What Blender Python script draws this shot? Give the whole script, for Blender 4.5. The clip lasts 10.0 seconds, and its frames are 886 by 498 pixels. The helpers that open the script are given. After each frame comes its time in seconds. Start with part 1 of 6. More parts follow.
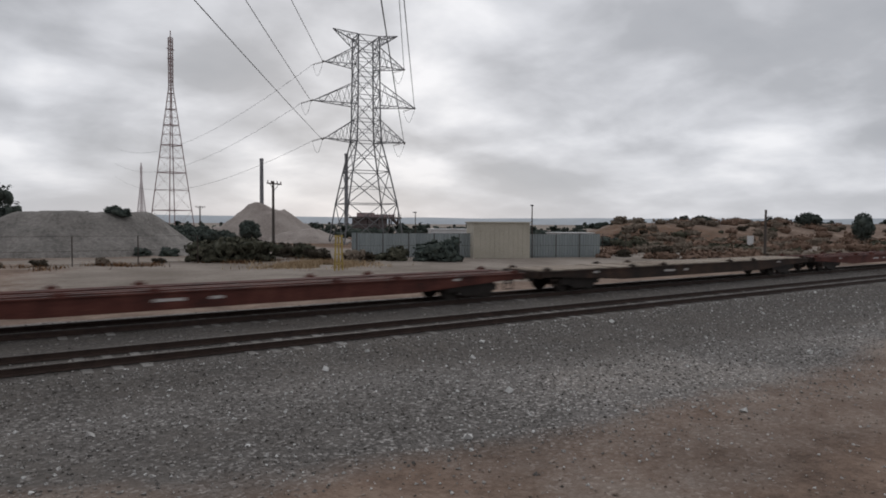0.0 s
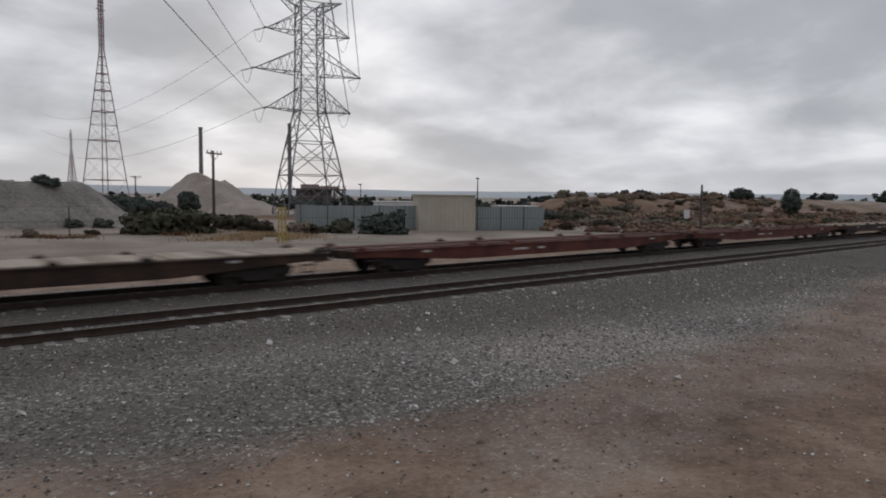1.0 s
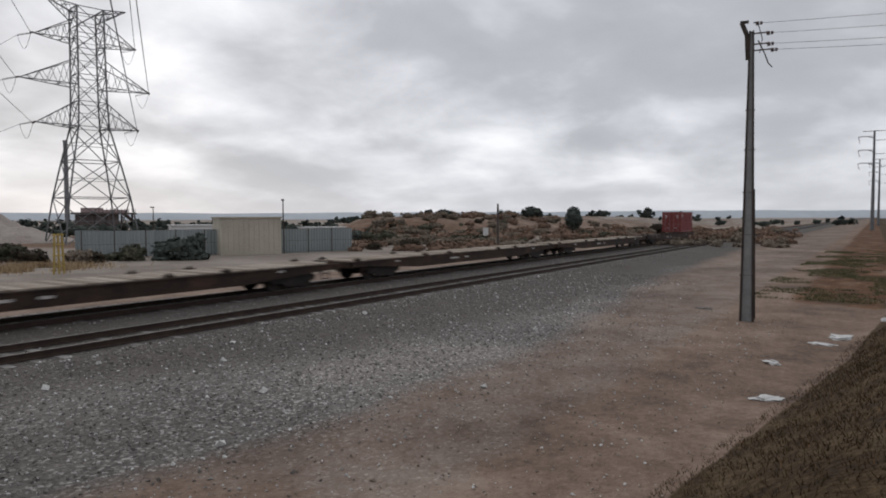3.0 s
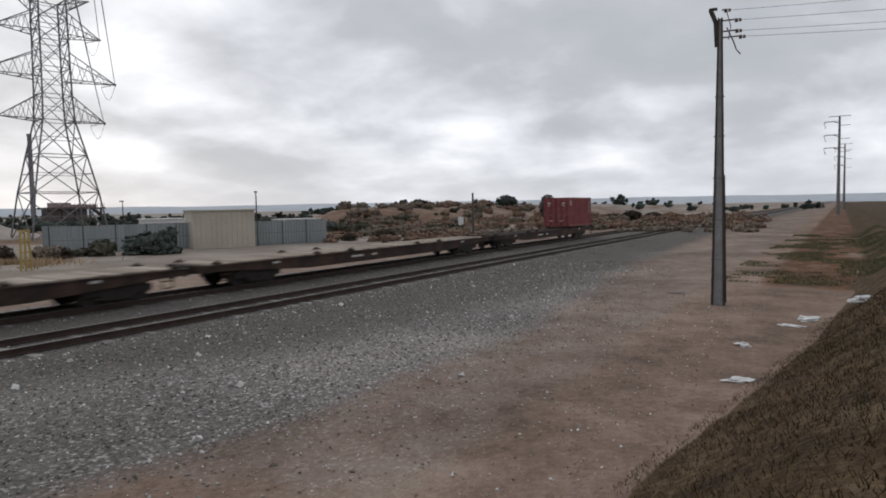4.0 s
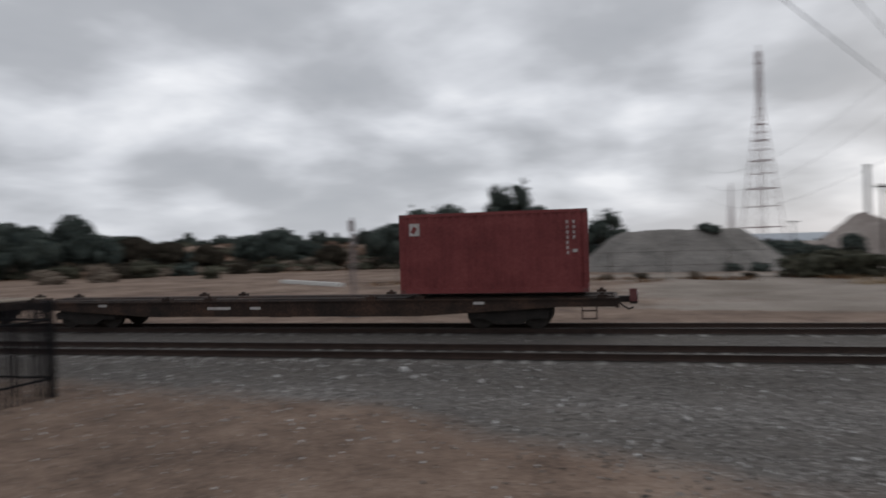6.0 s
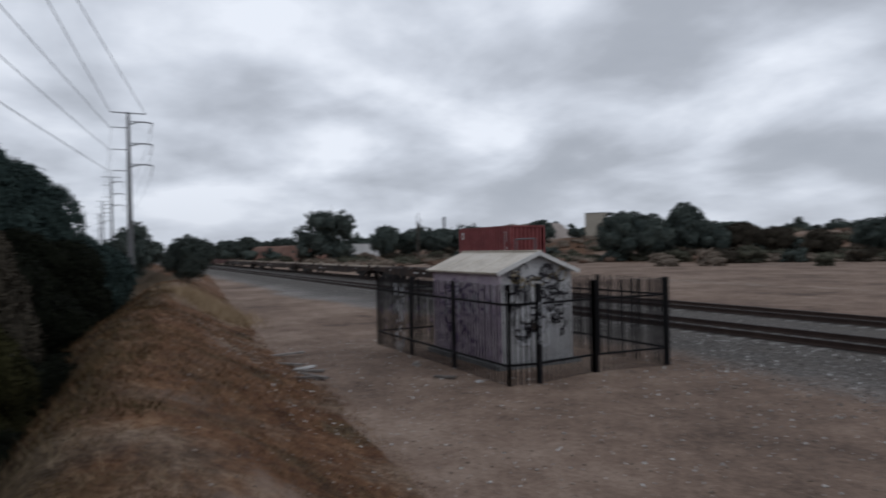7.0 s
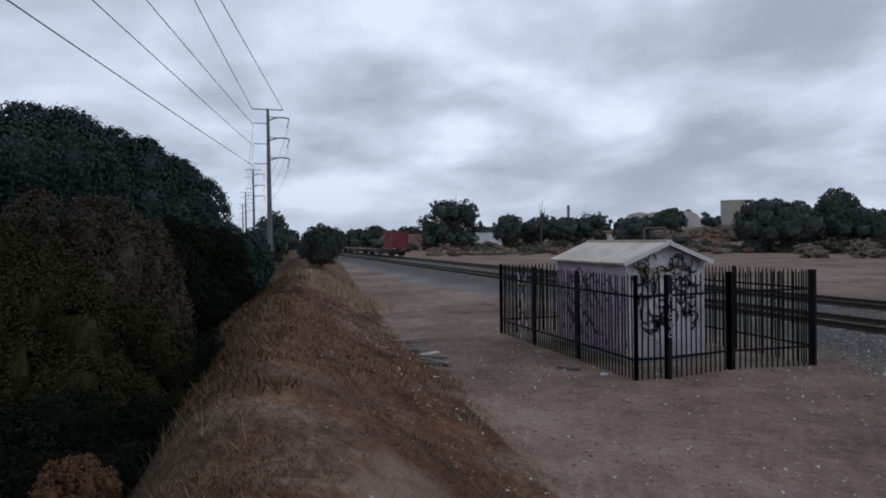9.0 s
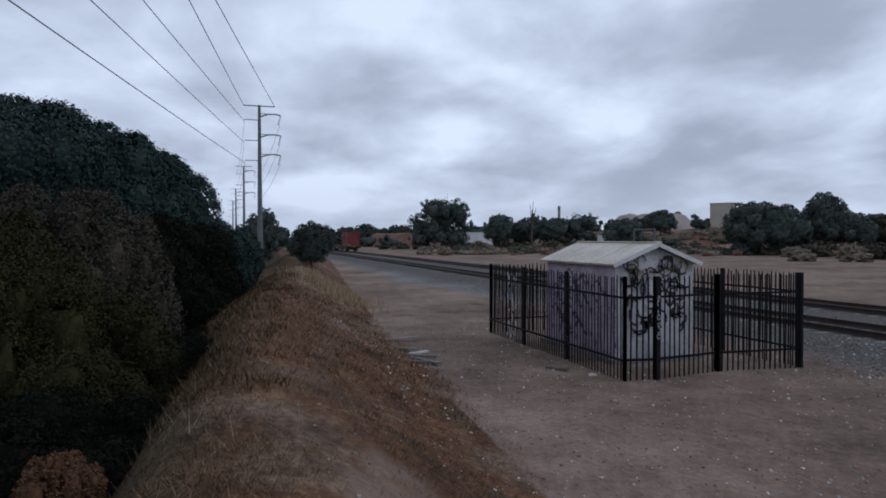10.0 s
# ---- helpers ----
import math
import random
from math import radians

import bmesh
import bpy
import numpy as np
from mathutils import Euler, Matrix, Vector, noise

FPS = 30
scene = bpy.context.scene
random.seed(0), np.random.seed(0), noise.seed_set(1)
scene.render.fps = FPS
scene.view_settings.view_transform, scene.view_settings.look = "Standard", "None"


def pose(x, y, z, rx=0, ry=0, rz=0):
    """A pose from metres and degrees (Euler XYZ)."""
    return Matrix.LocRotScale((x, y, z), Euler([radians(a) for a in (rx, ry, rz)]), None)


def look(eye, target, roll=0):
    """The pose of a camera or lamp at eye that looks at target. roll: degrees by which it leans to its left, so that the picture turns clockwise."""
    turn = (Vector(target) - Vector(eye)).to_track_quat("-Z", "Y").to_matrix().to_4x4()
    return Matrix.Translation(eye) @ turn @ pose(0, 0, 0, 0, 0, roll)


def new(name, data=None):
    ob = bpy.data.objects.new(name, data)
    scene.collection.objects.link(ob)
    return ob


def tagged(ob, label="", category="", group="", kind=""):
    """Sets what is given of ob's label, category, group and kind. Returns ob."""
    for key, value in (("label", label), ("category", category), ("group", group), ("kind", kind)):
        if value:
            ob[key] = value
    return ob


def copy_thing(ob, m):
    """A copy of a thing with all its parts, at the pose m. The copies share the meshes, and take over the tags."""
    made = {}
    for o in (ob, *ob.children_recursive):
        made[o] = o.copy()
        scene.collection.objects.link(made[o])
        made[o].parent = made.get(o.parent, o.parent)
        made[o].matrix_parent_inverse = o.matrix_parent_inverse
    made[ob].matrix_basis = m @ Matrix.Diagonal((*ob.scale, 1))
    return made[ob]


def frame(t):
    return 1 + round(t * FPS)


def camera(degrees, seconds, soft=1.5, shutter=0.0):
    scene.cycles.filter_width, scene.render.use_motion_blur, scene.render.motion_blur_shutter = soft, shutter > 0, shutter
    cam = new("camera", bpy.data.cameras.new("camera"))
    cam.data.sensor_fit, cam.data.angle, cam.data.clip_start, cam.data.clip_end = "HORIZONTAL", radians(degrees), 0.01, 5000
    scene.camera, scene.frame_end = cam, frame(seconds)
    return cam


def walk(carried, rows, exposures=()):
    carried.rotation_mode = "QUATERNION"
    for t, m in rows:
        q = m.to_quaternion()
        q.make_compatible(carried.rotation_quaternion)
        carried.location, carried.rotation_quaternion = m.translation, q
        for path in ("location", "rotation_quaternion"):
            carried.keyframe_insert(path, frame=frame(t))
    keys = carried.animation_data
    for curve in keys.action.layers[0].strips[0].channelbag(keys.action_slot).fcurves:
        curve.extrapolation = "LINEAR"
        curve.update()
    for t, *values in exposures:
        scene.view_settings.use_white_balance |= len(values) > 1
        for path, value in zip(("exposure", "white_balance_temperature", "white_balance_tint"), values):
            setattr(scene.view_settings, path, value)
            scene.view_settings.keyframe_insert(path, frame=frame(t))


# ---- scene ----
cam = camera(67.9, 10.0, soft=1.8, shutter=0.3)
PATH = [
    (0, pose(0.000, 0.000, 3.088, 87.76, -0.33, -35.40)),
    (0.5, pose(0.000, 0.000, 3.088, 88.18, -1.06, -35.01)),
    (1, pose(0.000, 0.000, 3.088, 85.42, -0.73, -40.11)),
    (1.5, pose(0.000, 0.000, 3.088, 86.11, -0.66, -42.44)),
    (2, pose(0.000, 0.000, 3.088, 87.47, -1.14, -52.05)),
    (2.5, pose(0.000, 0.000, 3.088, 88.15, -0.26, -53.77)),
    (2.7, pose(0.000, 0.000, 3.088, 88.43, -0.47, -55.51)),
    (3.8, pose(0.000, 0.000, 3.088, 85.53, 1.34, -58.45)),
    (4, pose(0.000, 0.000, 3.088, 86.38, 1.05, -58.91)),
    (4.5, pose(0.000, 0.000, 3.088, 88.17, 1.60, -55.20)),
    (4.9, pose(0.000, 0.000, 3.088, 88.40, 1.55, -48.81)),
    (5, pose(0.000, 0.000, 3.088, 88.26, 1.07, -45.83)),
    (5.2, pose(0.000, 0.000, 3.088, 86.96, 0.92, -37.77)),
    (6.3, pose(-0.004, 0.081, 2.514, 90.47, 1.01, 29.22)),
    (6.5, pose(-0.004, 0.081, 2.514, 90.71, 0.85, 37.81)),
    (7, pose(-0.004, 0.081, 2.514, 89.95, 1.08, 62.46)),
    (7.5, pose(-0.004, 0.081, 2.514, 89.44, 1.31, 70.04)),
    (8, pose(-0.004, 0.081, 2.514, 89.22, 0.76, 72.76)),
    (8.5, pose(-0.004, 0.081, 2.514, 90.49, -0.90, 72.65)),
    (9, pose(-0.004, 0.081, 2.514, 89.16, 0.82, 73.13)),
    (9.5, pose(-0.004, 0.081, 2.514, 89.00, -0.14, 71.40)),
    (10, pose(-0.004, 0.081, 2.514, 89.08, 0.14, 72.32)),
]
LOOKS = [(0, 0.02, 6380, 11), (0.5, 0.09, 6380, 11), (1.0, -0.04, 6380, 11), (1.5, 0.03, 6380, 11), (2.5, 0.1, 6380, 11), (4.0, 0.27, 6330, 10.5), (4.5, 0.09, 6330, 10.5), (5.2, 0.07, 6330, 10.5), (6.5, -0.03, 6250, 10), (7.0, -0.05, 5950, 10), (8.0, -0.12, 5600, 10.5), (8.5, -0.06, 5560, 10.7), (9.0, -0.10, 5520, 11), (10, -0.11, 5400, 11)]
walk(cam, PATH, LOOKS)

# ---- light: an overcast afternoon ----
world = bpy.data.worlds.new("overcast_sky")
scene.world = world
world.use_nodes = True


def sky_nodes():
    nt = world.node_tree
    nt.nodes.clear()
    N, L = nt.nodes.new, nt.links.new
    out, bg = N("ShaderNodeOutputWorld"), N("ShaderNodeBackground")
    sky = N("ShaderNodeTexSky")
    sky.sky_type, sky.sun_disc = "NISHITA", False
    sky.sun_elevation, sky.sun_rotation = radians(14), radians(26)
    tc = N("ShaderNodeTexCoord")
    sep = N("ShaderNodeSeparateXYZ")
    L(tc.outputs["Generated"], sep.inputs[0])

    def math_node(op, a, b=None, clamp=False):
        m = N("ShaderNodeMath")
        m.operation, m.use_clamp = op, clamp
        for i, v in enumerate((a, b)):
            if v is None:
                continue
            if isinstance(v, (int, float)):
                m.inputs[i].default_value = v
            else:
                L(v, m.inputs[i])
        return m.outputs[0]
    # the cloud deck is a flat layer: directions are carried onto it, so that clouds crowd towards the horizon
    up = math_node("MAXIMUM", sep.outputs[2], 0.0)

    def deck(lift, base):
        """Where a direction, raised by a little, meets the cloud deck."""
        den = math_node("ADD", up, base + lift)
        com = N("ShaderNodeCombineXYZ")
        L(math_node("DIVIDE", sep.outputs[0], den), com.inputs[0])
        L(math_node("DIVIDE", sep.outputs[1], den), com.inputs[1])
        return com.outputs[0]

    def cloud(vec, scale, detail, rough, shift, dist=0.0):
        mp = N("ShaderNodeMapping")
        mp.inputs["Location"].default_value = shift
        L(vec, mp.inputs[0])
        n = N("ShaderNodeTexNoise")
        n.inputs["Scale"].default_value, n.inputs["Detail"].default_value = scale, detail
        n.inputs["Roughness"].default_value, n.inputs["Distortion"].default_value = rough, dist
        L(mp.outputs[0], n.inputs["Vector"])
        return n.outputs["Fac"]
    big = cloud(deck(0.0, 0.21), 0.75, 3, 0.45, (1.3, 4.2, 0), 0.2)
    # banks of cloud: their tops catch the light, their flat undersides stay grey
    mid = cloud(deck(0.0, 0.26), 2.3, 9, 0.5, (3.1, 0.4, 1.7), 0.15)
    above = cloud(deck(0.03, 0.26), 2.3, 9, 0.5, (3.1, 0.4, 1.7), 0.15)
    s = math_node("ADD", math_node("MULTIPLY", big, 0.45), math_node("MULTIPLY", mid, 0.55))
    s = math_node("ADD", s, math_node("MULTIPLY", math_node("SUBTRACT", above, mid), 0.55))
    ramp = N("ShaderNodeValToRGB")
    e = ramp.color_ramp.elements
    e[0].position, e[0].color = 0.37, (0.41, 0.422, 0.445, 1)
    e[1].position, e[1].color = 0.64, (0.90, 0.90, 0.91, 1)
    for pos, c in ((0.44, (0.45, 0.46, 0.482, 1)), (0.50, (0.56, 0.57, 0.595, 1)), (0.56, (0.69, 0.70, 0.725, 1))):
        k = e.new(pos)
        k.color = c
    # the cloud is thinner and brighter round the hidden sun
    dot = N("ShaderNodeVectorMath")
    dot.operation = "DOT_PRODUCT"
    dot.inputs[1].default_value = (0.43, 0.88, 0.2)
    L(tc.outputs["Generated"], dot.inputs[0])
    glow = math_node("POWER", math_node("MAXIMUM", dot.outputs["Value"], 0.0), 40.0)
    # and thin again over the low ground down the line
    dot2 = N("ShaderNodeVectorMath")
    dot2.operation = "DOT_PRODUCT"
    dot2.inputs[1].default_value = (-0.95, 0.15, 0.27)
    L(tc.outputs["Generated"], dot2.inputs[0])
    thin = math_node("POWER", math_node("MAXIMUM", dot2.outputs["Value"], 0.0), 5.0)
    s = math_node("ADD", s, math_node("MULTIPLY", glow, 0.045))
    s = math_node("ADD", s, math_node("MULTIPLY", thin, 0.045))
    L(s, ramp.inputs[0])
    # a veil of haze low down
    low = math_node("SUBTRACT", 1.0, math_node("MULTIPLY", up, 7.0), True)
    low = math_node("MULTIPLY", math_node("POWER", low, 1.5), 0.6)
    haze = N("ShaderNodeMix")
    haze.data_type = "RGBA"
    haze.inputs["B"].default_value = (0.60, 0.61, 0.635, 1)
    L(low, haze.inputs["Factor"])
    L(ramp.outputs[0], haze.inputs["A"])
    # a little of the blue sky shows through the thin places
    mixs = N("ShaderNodeMix")
    mixs.data_type = "RGBA"
    mixs.inputs["Factor"].default_value = 0.02
    dim = N("ShaderNodeMix")
    dim.data_type, dim.blend_type = "RGBA", "MULTIPLY"
    dim.inputs["Factor"].default_value = 1.0
    dim.inputs["B"].default_value = (0.1, 0.1, 0.1, 1)
    L(sky.outputs[0], dim.inputs["A"])
    L(haze.outputs["Result"], mixs.inputs["A"])
    L(dim.outputs["Result"], mixs.inputs["B"])
    L(mixs.outputs["Result"], bg.inputs[0])
    bg.inputs[1].default_value = 1.0
    L(bg.outputs[0], out.inputs[0])


sky_nodes()
sun = new("sun", bpy.data.lights.new("sun", "SUN"))
sun.data.energy, sun.data.angle, sun.data.color = 0.5, radians(25), (1.0, 0.97, 0.92)
sun.matrix_world = look((43, 88, 60), (0, 0, 0))


# ---- materials ----
def material(name, colours, scale=3.0, fine=40.0, rough=0.8, bump=0.3, metal=0.0, depth=0.02, stretch=(1, 1, 1), spread=0.0, coords="Object", spec=0.3):
    """Two or three colours mixed by a coarse and a fine grain, with relief."""
    m = bpy.data.materials.new(name)
    m.use_nodes = True
    nt = m.node_tree
    N, L = nt.nodes.new, nt.links.new
    b = nt.nodes["Principled BSDF"]
    b.inputs["Roughness"].default_value, b.inputs["Metallic"].default_value = rough, metal
    b.inputs["Specular IOR Level"].default_value = spec
    tc, mp = N("ShaderNodeTexCoord"), N("ShaderNodeMapping")
    mp.inputs["Scale"].default_value = stretch
    L(tc.outputs[coords], mp.inputs[0])

    def grain(s, d):
        n = N("ShaderNodeTexNoise")
        n.inputs["Scale"].default_value, n.inputs["Detail"].default_value, n.inputs["Roughness"].default_value = s, d, 0.62
        L(mp.outputs[0], n.inputs["Vector"])
        return n.outputs["Fac"]
    a, f = grain(scale, 4), grain(fine, 3)
    add = N("ShaderNodeMath")
    add.operation = "MULTIPLY_ADD"
    add.inputs[1].default_value = 0.45
    L(f, add.inputs[0])
    half = N("ShaderNodeMath")
    half.operation = "MULTIPLY"
    half.inputs[1].default_value = 0.55
    L(a, half.inputs[0])
    L(half.outputs[0], add.inputs[2])
    fac = add.outputs[0]
    if spread:
        info = N("ShaderNodeObjectInfo")
        geo = N("ShaderNodeNewGeometry")
        tot = N("ShaderNodeMath")
        tot.operation = "ADD"
        L(info.outputs["Random"], tot.inputs[0])
        L(geo.outputs["Random Per Island"], tot.inputs[1])
        fr = N("ShaderNodeMath")
        fr.operation = "FRACT"
        L(tot.outputs[0], fr.inputs[0])
        sh = N("ShaderNodeMath")
        sh.operation = "MULTIPLY_ADD"
        sh.inputs[1].default_value, sh.inputs[2].default_value = spread, -spread / 2
        L(fr.outputs[0], sh.inputs[0])
        ad = N("ShaderNodeMath")
        ad.operation = "ADD"
        L(fac, ad.inputs[0])
        L(sh.outputs[0], ad.inputs[1])
        fac = ad.outputs[0]
    ramp = N("ShaderNodeValToRGB")
    e = ramp.color_ramp.elements
    n = len(colours)
    e[0].position, e[0].color = 0.36, (*colours[0], 1)
    e[1].position, e[1].color = 0.64, (*colours[-1], 1)
    for i in range(1, n - 1):
        k = e.new(0.36 + 0.28 * i / (n - 1))
        k.color = (*colours[i], 1)
    L(fac, ramp.inputs[0])
    L(ramp.outputs[0], b.inputs["Base Color"])
    if bump:
        bp = N("ShaderNodeBump")
        bp.inputs["Strength"].default_value, bp.inputs["Distance"].default_value = bump, depth
        L(f, bp.inputs["Height"])
        L(bp.outputs[0], b.inputs["Normal"])
    return m


def ground_material():
    """Brown dirt, grey crushed stone round the tracks, dry grass on the bank."""
    m = bpy.data.materials.new("ground")
    m.use_nodes = True
    nt = m.node_tree
    N, L = nt.nodes.new, nt.links.new
    b = nt.nodes["Principled BSDF"]
    b.inputs["Roughness"].default_value = 0.95
    b.inputs["Specular IOR Level"].default_value = 0.15
    tc = N("ShaderNodeTexCoord")

    def noise_tex(s, d, r=0.6):
        n = N("ShaderNodeTexNoise")
        n.inputs["Scale"].default_value, n.inputs["Detail"].default_value, n.inputs["Roughness"].default_value = s, d, r
        L(tc.outputs["Object"], n.inputs["Vector"])
        return n.outputs["Fac"]

    def ramp_of(fac, stops):
        r = N("ShaderNodeValToRGB")
        e = r.color_ramp.elements
        e[0].position, e[0].color = stops[0][0], (*stops[0][1], 1)
        e[1].position, e[1].color = stops[-1][0], (*stops[-1][1], 1)
        for p, c in stops[1:-1]:
            k = e.new(p)
            k.color = (*c, 1)
        L(fac, r.inputs[0])
        return r.outputs[0]

    def mix(fac, a, c, blend="MIX"):
        x = N("ShaderNodeMix")
        x.data_type, x.blend_type = "RGBA", blend
        L(fac, x.inputs["Factor"])
        L(a, x.inputs["A"])
        L(c, x.inputs["B"])
        return x.outputs["Result"]

    def calc(op, a, c=0.0, clamp=False):
        x = N("ShaderNodeMath")
        x.operation, x.use_clamp = op, clamp
        for i, v in enumerate((a, c)):
            if isinstance(v, (int, float)):
                x.inputs[i].default_value = v
            else:
                L(v, x.inputs[i])
        return x.outputs[0]
    large, midn, fine = noise_tex(0.16, 5), noise_tex(1.1, 6), noise_tex(9, 5)
    vor = N("ShaderNodeTexVoronoi")
    vor.inputs["Scale"].default_value = 19.0
    L(tc.outputs["Object"], vor.inputs["Vector"])
    att = N("ShaderNodeVertexColor")
    att.layer_name = "cover"
    dirt = ramp_of(calc("ADD", calc("MULTIPLY", large, 0.45), calc("ADD", calc("MULTIPLY", midn, 0.3), calc("MULTIPLY", fine, 0.25))),
                   [(0.385, (0.090, 0.063, 0.049)), (0.5, (0.190, 0.133, 0.101)), (0.615, (0.29, 0.220, 0.172))])
    sepc = N("ShaderNodeSeparateColor")
    L(vor.outputs["Color"], sepc.inputs[0])
    stone = ramp_of(sepc.outputs[0], [(0.0, (0.060, 0.055, 0.050)), (0.45, (0.135, 0.124, 0.115)), (0.84, (0.25, 0.232, 0.216)), (0.985, (0.60, 0.57, 0.54))])
    grime = ramp_of(calc("ADD", calc("MULTIPLY", midn, 0.5), calc("MULTIPLY", fine, 0.5)), [(0.4, (0.036, 0.032, 0.029)), (0.6, (0.092, 0.080, 0.070))])
    stone = mix(calc("MULTIPLY", midn, 0.75), stone, ramp_of(large, [(0.4, (0.088, 0.082, 0.077)), (0.5, (0.165, 0.151, 0.142)), (0.6, (0.27, 0.242, 0.218))]))
    # oil and rust dust darken the stone close to the rails
    stone = mix(calc("MULTIPLY", att.outputs["Alpha"], calc("ADD", calc("MULTIPLY", large, 0.9), calc("MULTIPLY", midn, 0.6)), True), stone, grime)
    patch = noise_tex(0.42, 4)
    tuft = calc("ADD", calc("MULTIPLY", midn, 0.5), calc("MULTIPLY", fine, 0.5))
    grass = ramp_of(tuft, [(0.38, (0.040, 0.018, 0.010)), (0.52, (0.118, 0.056, 0.027)), (0.64, (0.22, 0.13, 0.075))])
    dusty = ramp_of(tuft, [(0.38, (0.085, 0.058, 0.040)), (0.5, (0.165, 0.118, 0.084)), (0.64, (0.29, 0.225, 0.17))])
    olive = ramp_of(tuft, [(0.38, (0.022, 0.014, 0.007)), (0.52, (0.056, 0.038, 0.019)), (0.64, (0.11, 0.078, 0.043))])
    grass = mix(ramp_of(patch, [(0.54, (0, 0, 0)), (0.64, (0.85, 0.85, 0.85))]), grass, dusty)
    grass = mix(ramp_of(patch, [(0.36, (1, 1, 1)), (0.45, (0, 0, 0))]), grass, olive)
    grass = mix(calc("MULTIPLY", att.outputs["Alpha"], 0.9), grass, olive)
    sep = N("ShaderNodeSeparateColor")
    L(att.outputs["Color"], sep.inputs[0])
    edge = calc("ADD", calc("MULTIPLY", midn, 0.9), calc("MULTIPLY", fine, 0.35))

    def cover(ch, k=5.0):
        v = calc("ADD", calc("MULTIPLY", sep.outputs[ch], 2.0), calc("SUBTRACT", edge, 1.62))
        return calc("ADD", calc("MULTIPLY", v, k), 0.5, True)
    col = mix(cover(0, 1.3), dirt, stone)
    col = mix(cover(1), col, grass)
    # pale dirt; over the far plain it also stands in for haze
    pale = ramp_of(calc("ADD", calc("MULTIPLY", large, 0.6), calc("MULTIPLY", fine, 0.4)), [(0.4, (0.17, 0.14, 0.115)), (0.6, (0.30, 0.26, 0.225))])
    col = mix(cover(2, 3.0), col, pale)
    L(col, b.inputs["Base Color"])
    bp = N("ShaderNodeBump")
    bp.inputs["Strength"].default_value, bp.inputs["Distance"].default_value = 0.7, 0.05
    hgt = calc("ADD", calc("MULTIPLY", fine, 0.6), calc("MULTIPLY", calc("SUBTRACT", 1.0, vor.outputs["Distance"]), 0.5))
    L(hgt, bp.inputs["Height"])
    L(bp.outputs[0], b.inputs["Normal"])
    return m


def leaf_material(name, dark, light):
    m = material(name, [dark, light], 0.8, 6.0, 0.85, 0.0, spread=0.16, spec=0.05)
    return m


GROUND = ground_material()
RAIL_STEEL = material("rusty_rail", [(0.028, 0.018, 0.015), (0.060, 0.038, 0.030)], 4, 60, 0.7, 0.2, 0.2)
RAIL_TOP = material("worn_rail_head", [(0.05, 0.042, 0.038), (0.10, 0.088, 0.08)], 2, 30, 0.55, 0.05, 0.3)
SLEEPER = material("concrete_sleeper", [(0.13, 0.12, 0.11), (0.21, 0.198, 0.185), (0.31, 0.30, 0.285)], 2, 30, 0.9, 0.3, spread=0.2)
BALLAST = material("ballast_stone", [(0.105, 0.096, 0.087), (0.165, 0.152, 0.140), (0.27, 0.252, 0.235)], 6, 30, 0.9, 0.3, spread=0.7)
PALE_STONE = material("pale_stone", [(0.30, 0.285, 0.27), (0.46, 0.45, 0.43), (0.60, 0.59, 0.57)], 6, 30, 0.9, 0.3, spread=0.4)
CONTAINER_RED = material("container_red_paint", [(0.115, 0.022, 0.022), (0.175, 0.036, 0.036), (0.22, 0.055, 0.052)], 0.9, 14, 0.55, 0.08, 0.0, 0.01)
CONTAINER_ROOF = material("container_roof_paint", [(0.10, 0.03, 0.03), (0.17, 0.07, 0.065)], 1.5, 20, 0.7, 0.1)
WAGON_RED = material("wagon_red_oxide", [(0.030, 0.012, 0.009), (0.082, 0.022, 0.015), (0.135, 0.050, 0.036)], 1.2, 16, 0.7, 0.15)
WAGON_BROWN = material("wagon_rust_brown", [(0.010, 0.0075, 0.0065), (0.030, 0.018, 0.013), (0.075, 0.040, 0.026)], 1.2, 16, 0.75, 0.2)
DECK_WOOD = material("weathered_deck", [(0.15, 0.115, 0.085), (0.26, 0.21, 0.165), (0.36, 0.31, 0.26)], 2, 25, 0.9, 0.3, stretch=(0.3, 3, 1), spread=0.3)
BOGIE_BLACK = material("bogie_grime", [(0.012, 0.011, 0.010), (0.035, 0.028, 0.024)], 3, 30, 0.7, 0.2, 0.2)
WHEEL_STEEL = material("wheel_steel", [(0.018, 0.015, 0.013), (0.05, 0.042, 0.036)], 5, 40, 0.6, 0.1, 0.3)
DECAL_WHITE = material("white_decal", [(0.36, 0.33, 0.31), (0.58, 0.55, 0.53)], 6, 40, 0.7, 0.0)
GALV = material("galvanised_lattice", [(0.10, 0.10, 0.105), (0.18, 0.18, 0.185)], 1, 12, 0.6, 0.0, 0.3)
WIRE = material("conductor", [(0.09, 0.093, 0.097), (0.13, 0.133, 0.137)], 1, 8, 0.6, 0.0, 0.3)
INSULATOR = material("insulator_glaze", [(0.05, 0.03, 0.025), (0.09, 0.06, 0.05)], 5, 30, 0.35, 0.0)
# faded red, made lighter and greyer still with haze in the colour
MAST_PAINT = material("faded_paint_with_haze", [(0.24, 0.17, 0.165), (0.32, 0.25, 0.245)], 0.3, 5, 0.7, 0.0)
CHIMNEY = material("chimney_concrete", [(0.13, 0.13, 0.14), (0.19, 0.19, 0.20)], 0.2, 3, 0.9, 0.0)
CONCRETE = material("pole_concrete", [(0.14, 0.14, 0.142), (0.20, 0.20, 0.20), (0.26, 0.255, 0.25)], 1.5, 30, 0.9, 0.2)
